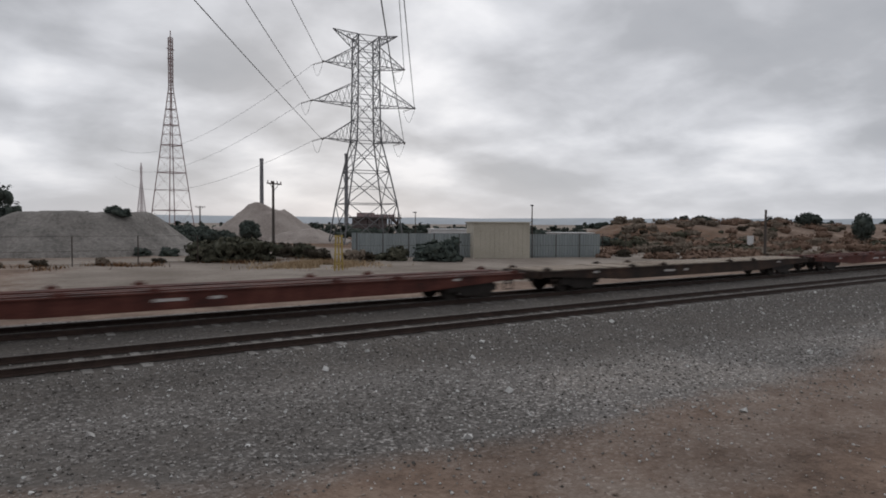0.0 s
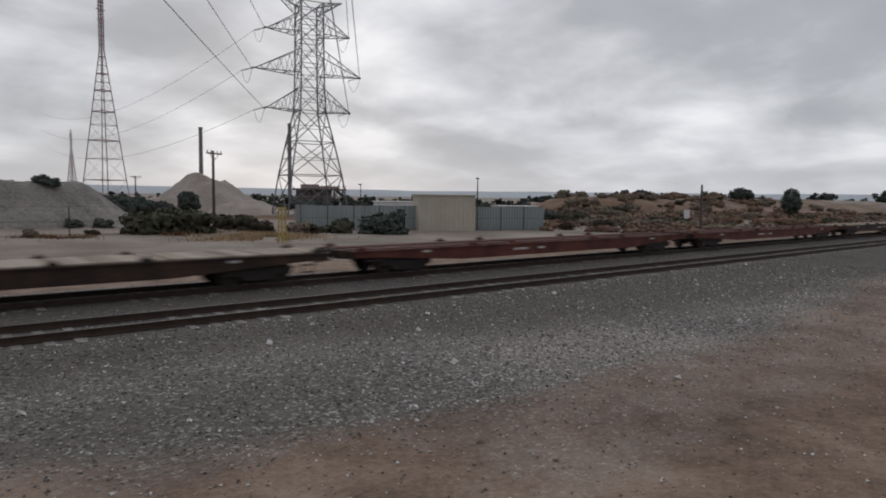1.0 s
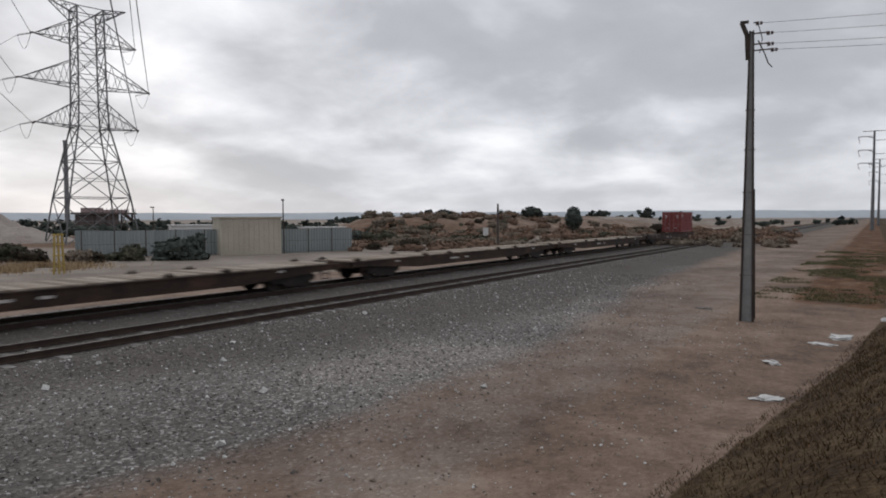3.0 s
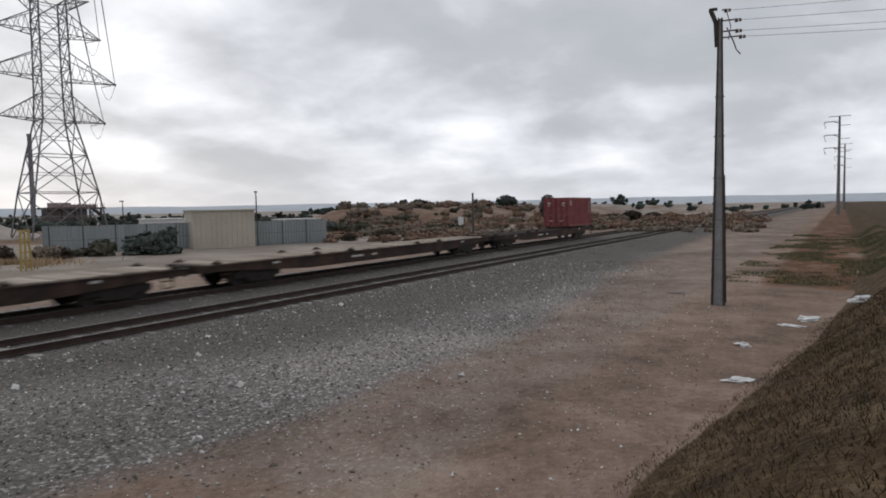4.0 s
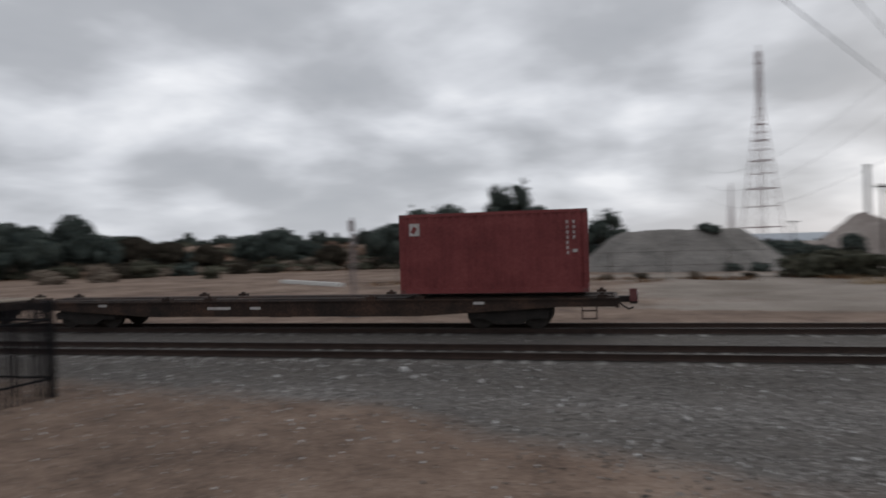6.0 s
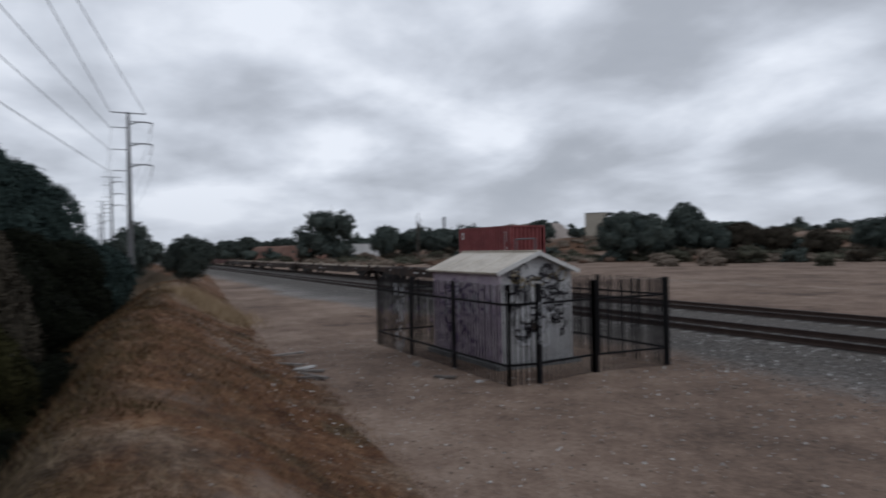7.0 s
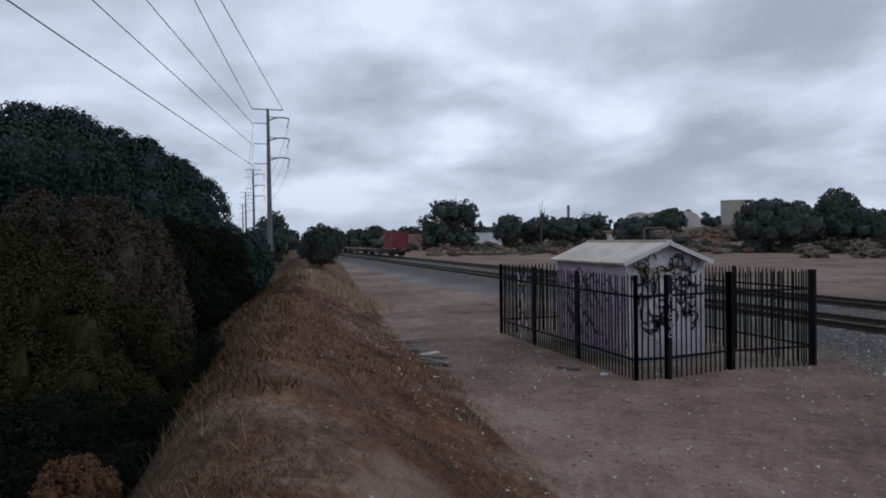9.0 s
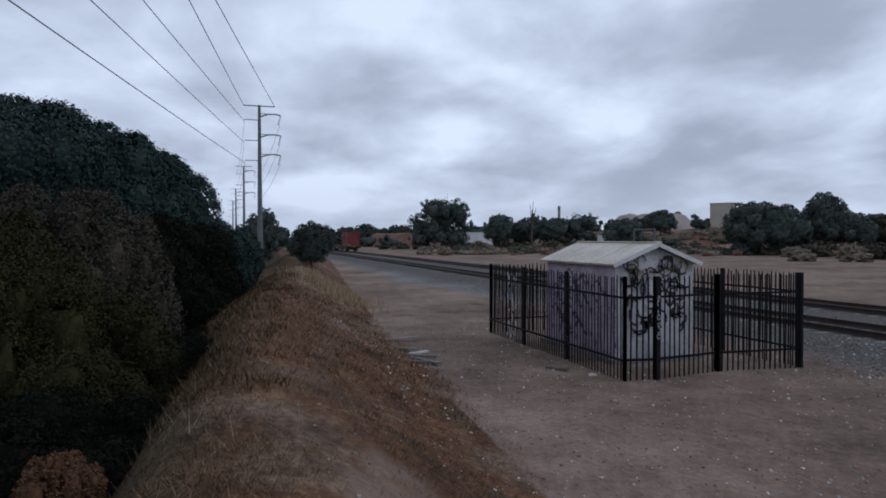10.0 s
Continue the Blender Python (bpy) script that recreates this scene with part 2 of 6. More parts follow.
POLE_STEEL = material("pole_steel", [(0.030, 0.026, 0.024), (0.075, 0.055, 0.045)], 2, 25, 0.7, 0.1, 0.3)
TIMBER = material("weathered_timber", [(0.05, 0.042, 0.038), (0.10, 0.085, 0.075)], 3, 30, 0.9, 0.3, stretch=(4, 4, 0.4))
FENCE_BLACK = material("black_fence_paint", [(0.006, 0.0056, 0.0065), (0.015, 0.014, 0.016)], 3, 30, 0.6, 0.1, spread=0.2, spec=0.12)
HUT_WALL = material("hut_wall_board", [(0.29, 0.28, 0.285), (0.43, 0.425, 0.425), (0.54, 0.535, 0.535)], 1.2, 18, 0.85, 0.15)
HUT_PURPLE = material("hut_wall_purple_overpaint", [(0.21, 0.155, 0.21), (0.38, 0.315, 0.365), (0.54, 0.48, 0.50)], 1.6, 14, 0.85, 0.15)
HUT_ROOF = material("cream_metal_roof", [(0.36, 0.31, 0.25), (0.54, 0.48, 0.40), (0.66, 0.61, 0.53)], 1.0, 16, 0.55, 0.1)
LOCK_BAR = material("dull_locking_bar", [(0.15, 0.09, 0.085), (0.30, 0.22, 0.21)], 5, 40, 0.6, 0.05, 0.2)
MAST_GREY = material("dull_pink_mast", [(0.20, 0.165, 0.16), (0.28, 0.235, 0.23)], 2, 20, 0.8, 0.0)
TRIM_WHITE = material("white_trim", [(0.50, 0.49, 0.47), (0.65, 0.64, 0.62)], 3, 30, 0.6, 0.05)
SPRAY_DARK = material("dark_spray_paint", [(0.020, 0.018, 0.022), (0.045, 0.04, 0.05)], 4, 40, 0.6, 0.0)
SPRAY_OCHRE = material("ochre_spray_paint", [(0.22, 0.17, 0.10), (0.33, 0.27, 0.17)], 4, 40, 0.6, 0.0)
SPRAY_WHITE = material("white_spray_paint", [(0.42, 0.42, 0.44), (0.62, 0.62, 0.64)], 4, 40, 0.7, 0.0)
SPRAY_PURPLE = material("purple_spray_paint", [(0.075, 0.045, 0.10), (0.13, 0.085, 0.17)], 4, 40, 0.7, 0.0)
BARK = material("bark", [(0.045, 0.036, 0.030), (0.11, 0.09, 0.075)], 3, 25, 0.95, 0.5, stretch=(3, 3, 0.6))
PALE_GRASS = material("pale_matted_grass", [(0.085, 0.050, 0.028), (0.17, 0.110, 0.065), (0.29, 0.21, 0.135)], 0.7, 5, 0.9, 0.0, spread=0.5, spec=0.1)
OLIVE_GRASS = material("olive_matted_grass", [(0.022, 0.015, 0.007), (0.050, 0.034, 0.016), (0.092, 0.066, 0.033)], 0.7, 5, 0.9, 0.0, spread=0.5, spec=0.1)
# far mast's paint, lightened so that the colour itself carries the haze
MAST_HAZE_TINT = material("mast_paint_haze_tint", [(0.55, 0.50, 0.50), (0.62, 0.57, 0.57)], 0.3, 5, 0.8, 0.0)
DRY_GRASS = material("dry_grass", [(0.038, 0.018, 0.009), (0.118, 0.056, 0.027), (0.25, 0.152, 0.084)], 0.7, 5, 0.9, 0.0, spread=0.5, spec=0.1)
STRAW = material("straw_grass", [(0.22, 0.15, 0.085), (0.34, 0.25, 0.155), (0.46, 0.36, 0.24)], 0.7, 5, 0.9, 0.0, spread=0.5, spec=0.1)
GREEN_WEED = material("low_weeds", [(0.045, 0.056, 0.026), (0.085, 0.096, 0.044), (0.14, 0.13, 0.07)], 0.7, 5, 0.9, 0.0, spread=0.5, spec=0.1)
LEAF_DARK = leaf_material("dark_foliage", (0.023, 0.035, 0.034), (0.050, 0.072, 0.064))
# near-black leaves: the shade under the trees is put into their colour
LEAF_PAINTED_SHADE = leaf_material("foliage_with_painted_shade", (0.005, 0.006, 0.004), (0.013, 0.015, 0.009))
LEAF_OLIVE = leaf_material("olive_foliage", (0.017, 0.017, 0.007), (0.044, 0.041, 0.017))
LEAF_DULL = leaf_material("dull_brown_foliage", (0.036, 0.031, 0.024), (0.078, 0.066, 0.050))
# these two greens are lightened: some distance haze is in the leaf colour
LEAF_FAR = leaf_material("far_foliage_haze_tint", (0.034, 0.044, 0.040), (0.080, 0.092, 0.078))
LEAF_WOOD = leaf_material("woodland_foliage_haze_tint", (0.045, 0.058, 0.054), (0.10, 0.116, 0.10))
SCRUB_GREEN = leaf_material("scrub_green", (0.048, 0.050, 0.036), (0.115, 0.11, 0.08))
LEAF_RUST = leaf_material("rust_brown_scrub", (0.07, 0.036, 0.020), (0.15, 0.080, 0.045))
SCRUB = leaf_material("grey_scrub", (0.14, 0.115, 0.09), (0.27, 0.22, 0.175))
RUSTY_SCRUB = leaf_material("rusty_scrub", (0.125, 0.080, 0.058), (0.24, 0.165, 0.125))
GRAVEL_PILE = material("stockpile_gravel", [(0.115, 0.108, 0.10), (0.19, 0.175, 0.16), (0.27, 0.25, 0.23)], 0.35, 3, 0.95, 0.9, depth=0.3)
SAND_PILE = material("stockpile_sand", [(0.22, 0.185, 0.165), (0.29, 0.25, 0.225), (0.34, 0.30, 0.27)], 0.2, 3, 0.95, 0.4, depth=0.2)
RED_EARTH = material("red_earth", [(0.11, 0.055, 0.04), (0.17, 0.092, 0.068), (0.24, 0.15, 0.115)], 0.3, 3, 0.95, 0.6, depth=0.3)
PALE_TIN = material("pale_shed_tin", [(0.36, 0.33, 0.27), (0.46, 0.42, 0.35)], 0.4, 6, 0.7, 0.0)
GREY_TIN = material("grey_green_tin", [(0.19, 0.215, 0.22), (0.27, 0.295, 0.295)], 0.5, 8, 0.7, 0.0, spread=0.15)
DARK_TIN = material("dark_plant_steel", [(0.055, 0.045, 0.045), (0.12, 0.09, 0.085)], 0.4, 6, 0.7, 0.0)
WHITE_TIN = material("white_shed_tin", [(0.48, 0.48, 0.48), (0.62, 0.62, 0.62)], 0.4, 6, 0.6, 0.0)
YELLOW_PAINT = material("faded_yellow_paint", [(0.26, 0.19, 0.06), (0.40, 0.30, 0.10)], 3, 20, 0.8, 0.1)
# the hills' blue-grey is distance haze put into their base colour
FAR_HILL = material("far_hills_haze_tint", [(0.36, 0.39, 0.42), (0.43, 0.46, 0.49)], 0.002, 0.02, 1.0, 0.0)
RUBBISH = material("white_litter", [(0.42, 0.41, 0.40), (0.66, 0.65, 0.64)], 4, 30, 0.8, 0.2)
CLOD = material("dirt_clod", [(0.14, 0.108, 0.086), (0.22, 0.175, 0.142), (0.34, 0.29, 0.25)], 4, 40, 0.9, 0.3, spread=0.4)
PLANK_GREY = material("grey_scrap_plank", [(0.12, 0.105, 0.095), (0.26, 0.235, 0.215)], 4, 40, 0.9, 0.3, spread=0.4)


# ---- small mesh tools ----
def box(bm, c, s, m=None):
    """A box of size s round c, turned by m about its centre."""
    v = []
    for dx in (-0.5, 0.5):
        for dy in (-0.5, 0.5):
            for dz in (-0.5, 0.5):
                q = Vector((dx * s[0], dy * s[1], dz * s[2]))
                v.append(bm.verts.new((m @ q if m else q) + Vector(c)))
    for f in ((0, 1, 3, 2), (4, 6, 7, 5), (0, 4, 5, 1), (2, 3, 7, 6), (0, 2, 6, 4), (1, 5, 7, 3)):
        bm.faces.new([v[i] for i in f])
    return v


def bar(bm, p, q, w, d=None):
    """A straight bar from p to q."""
    p, q = Vector(p), Vector(q)
    a = q - p
    n = a.length
    if n < 1e-6:
        return
    box(bm, (p + q) / 2, (w, d or w, n), a.to_track_quat("Z", "Y").to_matrix())


def rod(bm, p, q, r1, r2=None, n=8, cap=True):
    """A round, tapered rod from p to q."""
    p, q = Vector(p), Vector(q)
    r2 = r1 if r2 is None else r2
    m = (q - p).to_track_quat("Z", "Y").to_matrix()
    rings = []
    for c, r in ((p, r1), (q, r2)):
        rings.append([bm.verts.new(c + m @ Vector((r * math.cos(2 * math.pi * i / n), r * math.sin(2 * math.pi * i / n), 0))) for i in range(n)])
    for i in range(n):
        j = (i + 1) % n
        bm.faces.new((rings[0][i], rings[0][j], rings[1][j], rings[1][i]))
    if cap:
        bm.faces.new(rings[0][::-1])
        bm.faces.new(rings[1])


def tube(bm, pts, r, n=4):
    pts = [Vector(p) for p in pts]
    last = None
    for i, p in enumerate(pts):
        a = (pts[min(i + 1, len(pts) - 1)] - pts[max(i - 1, 0)]).to_track_quat("Z", "Y").to_matrix()
        ring = [bm.verts.new(p + a @ Vector((r * math.cos(2 * math.pi * k / n), r * math.sin(2 * math.pi * k / n), 0))) for k in range(n)]
        if last:
            for k in range(n):
                bm.faces.new((last[k], last[(k + 1) % n], ring[(k + 1) % n], ring[k]))
        last = ring


def prism(bm, outline, y0, y1, axis="y"):
    """An outline in x,z pushed from y0 to y1 (or in y,z along x)."""
    mk = (lambda a, b, t: (a, t, b)) if axis == "y" else (lambda a, b, t: (t, a, b))
    v0 = [bm.verts.new(mk(a, b, y0)) for a, b in outline]
    v1 = [bm.verts.new(mk(a, b, y1)) for a, b in outline]
    n = len(outline)
    bm.faces.new(v0)
    bm.faces.new(v1[::-1])
    for i in range(n):
        bm.faces.new((v0[i], v1[i], v1[(i + 1) % n], v0[(i + 1) % n]))


def mesh_of(name, bm, mat, smooth=False):
    bmesh.ops.recalc_face_normals(bm, faces=bm.faces)
    me = bpy.data.meshes.new(name)
    bm.to_mesh(me)
    bm.free()
    me.materials.append(mat)
    if smooth:
        me.polygons.foreach_set("use_smooth", [True] * len(me.polygons))
    return me


def part(name, bm, mat, parent, label="", smooth=False):
    ob = new(name, mesh_of(name, bm, mat, smooth))
    ob.parent = parent
    return tagged(ob, label)


def piece(name, me, parent, m):
    ob = new(name, me)
    ob.parent = parent
    ob.matrix_basis = m
    return ob


def thing(name, m, label, category, group="", kind=""):
    ob = new(name)
    ob.empty_display_size = 0.2
    ob.matrix_basis = m
    return tagged(ob, label, category, group, kind)


def lerp_table(x, table):
    if x <= table[0][0]:
        return table[0][1]
    for (a, u), (b, v) in zip(table, table[1:]):
        if x <= b:
            return u + (v - u) * (x - a) / (b - a)
    return table[-1][1]


def smooth01(v):
    v = min(max(v, 0.0), 1.0)
    return v * v * (3 - 2 * v)


# ---- the lie of the land ----
GAUGE = 1.435
NEAR_Y, FAR_Y = 16.39, 21.35          # nearer rail of each track
CREST = [(-90, 10.0), (-60, 6.5), (-35, 3.3), (-20, 1.25), (-12, 0.6), (-7, 0.2), (0, -0.2), (9, -0.9), (18, -1.6), (40, -3.2)]
CREST_Z = [(-90, 0.3), (-60, 0.6), (-35, 0.95), (-20, 0.85), (-7, 0.95), (0, 0.95), (6, 1.1), (18, 1.0), (60, 0.4)]
FOOT = [(-60, 3.1), (-35, 3.2), (-20, 3.65), (-12, 3.9), (-7, 3.6), (9, 3.25), (12, 2.95), (18, 2.5), (40, 2.0)]
BANK_FOOT = [(-400, 60), (-230, 60), (-170, 65), (-104, 84), (-68, 88), (-40, 104), (-25, 112), (0, 122), (20, 160), (44, 70), (57, 54), (95, 55), (160, 50), (400, 45)]
BANK_TOP = [(-400, 3.4), (-170, 4.8), (-100, 5.0), (-60, 4.0), (-20, 2.2), (5, 1.0), (40, 1.4), (62, 2.4), (80, 3.6), (140, 3.6), (400, 2.2)]


def land(x, y):
    z = -0.4 + 0.05 * noise.noise((x * 0.25, y * 0.25, 3.0)) + 0.02 * noise.noise((x * 1.3, y * 1.3, 1.0))
    # track bed
    bed = smooth01((y - (NEAR_Y - 3.2)) / 2.4) * smooth01((FAR_Y + GAUGE + 3.4 - y) / 2.4)
    z = z * (1 - bed) - 0.188 * bed
    # the bank on which one stands
    yc, zc, wr = lerp_table(x, CREST), lerp_table(x, CREST_Z), lerp_table(x, FOOT)
    hump = 0.30 * noise.noise((x * 0.21, y * 0.28, 12.0)) * smooth01((-4 - x) / 5)
    bump = hump + 0.16 * noise.noise((x * 0.45, y * 0.45, 9.0)) + 0.05 * noise.noise((x * 1.7, y * 1.7, 5.0))
    if y > yc:
        k = smooth01(1 - (y - yc) / wr)
        z += (zc + 0.4 + bump) * k
    else:
        k = smooth01((yc - 0.3 - y) / ((2.8 + 2.2 * smooth01((-12 - x) / 6)) if x < 0 else 5.0))
        z += (zc + 0.4 + bump) * (1 - k) - 1.9 * k
    # the rise beyond the tracks
    d = y - lerp_table(x, BANK_FOOT)
    if d > 0:
        top = lerp_table(x, BANK_TOP)
        rough_ = 0.9 * noise.noise((x * 0.05, y * 0.05, 2.0)) + 0.35 * noise.noise((x * 0.2, y * 0.2, 4.0))
        far = smooth01(1 - (math.hypot(x, y) - 320) / 500)
        # it begins beside the sheds on one hand, and climbs more gently on the other
        side = smooth01((math.degrees(math.atan2(x, y)) - 46.0) / 5.0) if x > 25 else 1.0
        z += (top + 0.4 + rough_) * smooth01(d / (34.0 if x > 0 else 58.0)) * far * side
    return z


def spread_axis(lo, hi, fine_lo, fine_hi, step, grow):
    v = [fine_lo]
    while v[-1] < fine_hi:
        v.append(v[-1] + step)
    s = step
    while v[-1] < hi:
        s *= grow
        v.append(v[-1] + s)
    s, a = step, fine_lo
    head = []
    while a > lo:
        s *= grow
        a -= s
        head.append(a)
    return head[::-1] + v


def build_ground():
    xs = spread_axis(-2800, 2800, -34, 30, 0.4, 1.05)
    ys = spread_axis(-1500, 2800, -9, 27, 0.33, 1.06)
    verts, cols = [], []
    for y in ys:
        for x in xs:
            verts.append((x, y, land(x, y)))
            yc, wr = lerp_table(x, CREST), lerp_table(x, FOOT)
            # crushed stone along the tracks, with a wavering edge
            near_edge = lerp_table(x, [(-60, 12.0), (-44, 11.0), (-13, 13.6), (-4, 12.2), (2, 8.4), (12, 7.2), (15, 7.2), (35, 9.8), (80, 12.0)])
            g = smooth01((y - near_edge + 2.6 + 0.8 * noise.noise((x * 0.3, y * 0.5, 21.0))) / 5.2) * smooth01((FAR_Y + 5.4 - y) / 1.6)
            w = 0.0
            if yc - 9 < y < yc + wr + 0.2:
                w = smooth01((yc + wr - y) / 0.9)
                if x < 0:
                    w *= 0.66 + 0.5 * noise.noise((x * 0.35, y * 0.5, 6.0)) + 0.25 * smooth01((y - yc - 1.6) / 0.8) + 0.5 * smooth01((yc + 0.2 - y) / 0.8)
                w = min(max(w, 0.0), 1.0)
                w *= 1 - 0.44 * smooth01((-1 - x) / 2) * smooth01((9 + x) / 4) * math.exp(-((y - yc - 1.0 - 0.25 * noise.noise((x * 0.6, 0, 0))) / 0.55) ** 2)
            # the rise's grass colour fades out with distance, in place of haze
            if y > 55:
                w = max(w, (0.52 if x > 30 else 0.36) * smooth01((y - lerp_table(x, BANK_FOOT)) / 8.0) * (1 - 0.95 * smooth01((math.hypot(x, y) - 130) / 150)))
            if x > 24 and y < 6:
                w = max(w, 0.6 * smooth01((x - 24) / 8) * smooth01((5.0 - y) / 3))
            p = smooth01((y - 27) / 5) * smooth01((lerp_table(x, BANK_FOOT) + 1 - y) / 5) * (0.95 if x > 25 else 0.62 - 0.3 * smooth01((10 - x) / 15))
            if x > 1 and y < 14:
                g = max(g, 0.4 * smooth01((x - 1) / 6) * smooth01((y - 3) / 2))
            # far off, the ground colour is paled: distance haze put into the cover
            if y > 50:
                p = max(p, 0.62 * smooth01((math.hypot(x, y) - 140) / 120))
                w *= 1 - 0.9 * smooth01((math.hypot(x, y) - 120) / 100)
            k = smooth01((y - 11.5 + 3.0 * smooth01((x - 6) / 16) - 1.6 * noise.noise((x * 0.12, 4.0, 0))) / 3.5) * smooth01((26 - y) / 2) * 0.95
            if y > 50 and x < 30:
                b_ = smooth01((y - lerp_table(x, BANK_FOOT)) / 6.0) * smooth01((25 - x) / 20) * smooth01((x + 22) / 16)
                g, k, w = max(g, 0.66 * b_), max(k, 0.5 * b_), w * (1 - 0.5 * b_)
            if 26 < y < 120:
                p = min(max(p * (1 + 0.9 * noise.noise((x * 0.025, y * 0.16, 40.0))), 0.0), 1.0)
            if y > 50 and x < -8:
                s_ = smooth01((y - lerp_table(x, BANK_FOOT) + 26) / 26.0)
                w = max(w, s_ * (0.50 + 0.35 * noise.noise((x * 0.06, y * 0.06, 31.0))))
                p *= 1 - 0.75 * s_
            # oily, darker stone where the ballast was last tipped
            k = max(k, 0.85 * smooth01((10 - x) / 7) * smooth01((x + 26) / 8) * smooth01((y - 6.5) / 3) * smooth01((26 - y) / 2) * (0.75 + 0.5 * noise.noise((x * 0.15, y * 0.5, 17.0))))
            # duller, darker growth behind the crest, and all over the bank beyond x = 2
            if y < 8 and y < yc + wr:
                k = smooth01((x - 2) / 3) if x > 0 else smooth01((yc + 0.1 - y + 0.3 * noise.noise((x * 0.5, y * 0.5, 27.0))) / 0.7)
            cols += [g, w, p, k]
    nx = len(xs)
    faces = [(j * nx + i, j * nx + i + 1, (j + 1) * nx + i + 1, (j + 1) * nx + i) for j in range(len(ys) - 1) for i in range(nx - 1)]
    me = bpy.data.meshes.new("ground")
    me.from_pydata(verts, [], faces)
    at = me.color_attributes.new("cover", "FLOAT_COLOR", "POINT")
    at.data.foreach_set("color", cols)
    me.polygons.foreach_set("use_smooth", [True] * len(me.polygons))
    me.materials.append(GROUND)
    return tagged(new("ground", me), "brown dirt with grey crushed stone and a dry grassy bank", "ground", kind="structure")


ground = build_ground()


# ---- tracks ----
def rail_profile(bm, y, x0, x1):
    prism(bm, [(y - 0.07, -0.165), (y + 0.07, -0.165), (y + 0.065, -0.145), (y + 0.012, -0.125), (y + 0.012, -0.04),
               (y + 0.036, -0.028), (y + 0.036, -0.012), (y - 0.036, -0.012), (y - 0.036, -0.028), (y - 0.012, -0.04), (y - 0.012, -0.125), (y - 0.065, -0.145)], x0, x1, "x")


def build_track(y, label):
    tr = thing("railway_track", pose(0, 0, 0), label, "railway track", "pair of tracks", "structure")
    for yy in (y, y + GAUGE):
        bm = bmesh.new()
        rail_profile(bm, yy, -900, 900)
        r = part("rail", bm, RAIL_STEEL, tr, "rusty steel rail")
        bm = bmesh.new()
        box(bm, (0, yy, -0.005), (1800, 0.055, 0.012))
        part("rail_head", bm, RAIL_TOP, r, "worn bright running surface")
    return tr


track_near = build_track(NEAR_Y, "empty railway track with rusty rails on concrete sleepers")
track_far = build_track(FAR_Y, "railway track with rusty rails under the passing train")


# ---- the train ----
SPEED = 31.33
X_AT_5 = 25.1                       # front end of the container at five seconds
DECK = 1.0
RAIL_MID = FAR_Y + GAUGE / 2
moving = []


def bogie(parent, x):
    bm = bmesh.new()
    for s in (-1, 1):
        y = s * 0.98
        prism(bm, [(x - 1.3, 0.56), (x - 0.95, 0.72), (x - 0.35, 0.78), (x + 0.35, 0.78), (x + 0.95, 0.72), (x + 1.3, 0.56), (x + 1.25, 0.34),
                   (x + 0.72, 0.34), (x + 0.42, 0.16), (x - 0.42, 0.16), (x - 0.72, 0.34), (x - 1.25, 0.34)], y - 0.09, y + 0.09)
        for k in (-0.2, 0.0, 0.2):
            rod(bm, (x + k, y - s * 0.02, 0.28), (x + k, y - s * 0.02, 0.6), 0.07)
    box(bm, (x, 0, 0.6), (0.42, 2.1, 0.24))
    box(bm, (x - 0.62, 0, 0.45), (0.12, 1.7, 0.16))
    box(bm, (x + 0.62, 0, 0.45), (0.12, 1.7, 0.16))
    b = part("bogie", bm, BOGIE_BLACK, parent, "grimy black steel bogie")
    for dx in (-0.9, 0.9):
        for s in (-1, 1):
            bm = bmesh.new()
            y = s * GAUGE / 2
            rod(bm, (x + dx, y - s * 0.05, 0.455), (x + dx, y + s * 0.075, 0.455), 0.455, 0.445, 24)
            rod(bm, (x + dx, y - s * 0.08, 0.455), (x + dx, y - s * 0.05, 0.455), 0.485, 0.485, 24)
            rod(bm, (x + dx, y + s * 0.05, 0.455), (x + dx, y + s * 0.32, 0.455), 0.12, 0.11, 12)
            part("wheel", bm, WHEEL_STEEL, b, "steel railway wheel")
        bm = bmesh.new()
        rod(bm, (x + dx, -0.7, 0.455), (x + dx, 0.7, 0.455), 0.08)
        part("axle", bm, BOGIE_BLACK, b)


def coupler(parent, x, s):
    bm = bmesh.new()
    box(bm, (x + s * 0.25, 0, 0.86), (0.5, 0.16, 0.2))
    box(bm, (x + s * 0.48, 0.06, 0.86), (0.2, 0.3, 0.3))
    box(bm, (x + s * 0.52, -0.12, 0.86), (0.16, 0.12, 0.26))
    part("coupler", bm, BOGIE_BLACK, parent, "knuckle coupler")
    bm = bmesh.new()
    tube(bm, [(x, 0.32, 0.8), (x + s * 0.15, 0.33, 0.62), (x + s * 0.35, 0.34, 0.5), (x + s * 0.5, 0.34, 0.56)], 0.03, 6)
    part("brake_hose", bm, BOGIE_BLACK, parent)


bm = bmesh.new()
box(bm, (0, 0, 0), (0.24, 2.33, 0.045))
BOARD = mesh_of("deck_board", bm, DECK_WOOD)


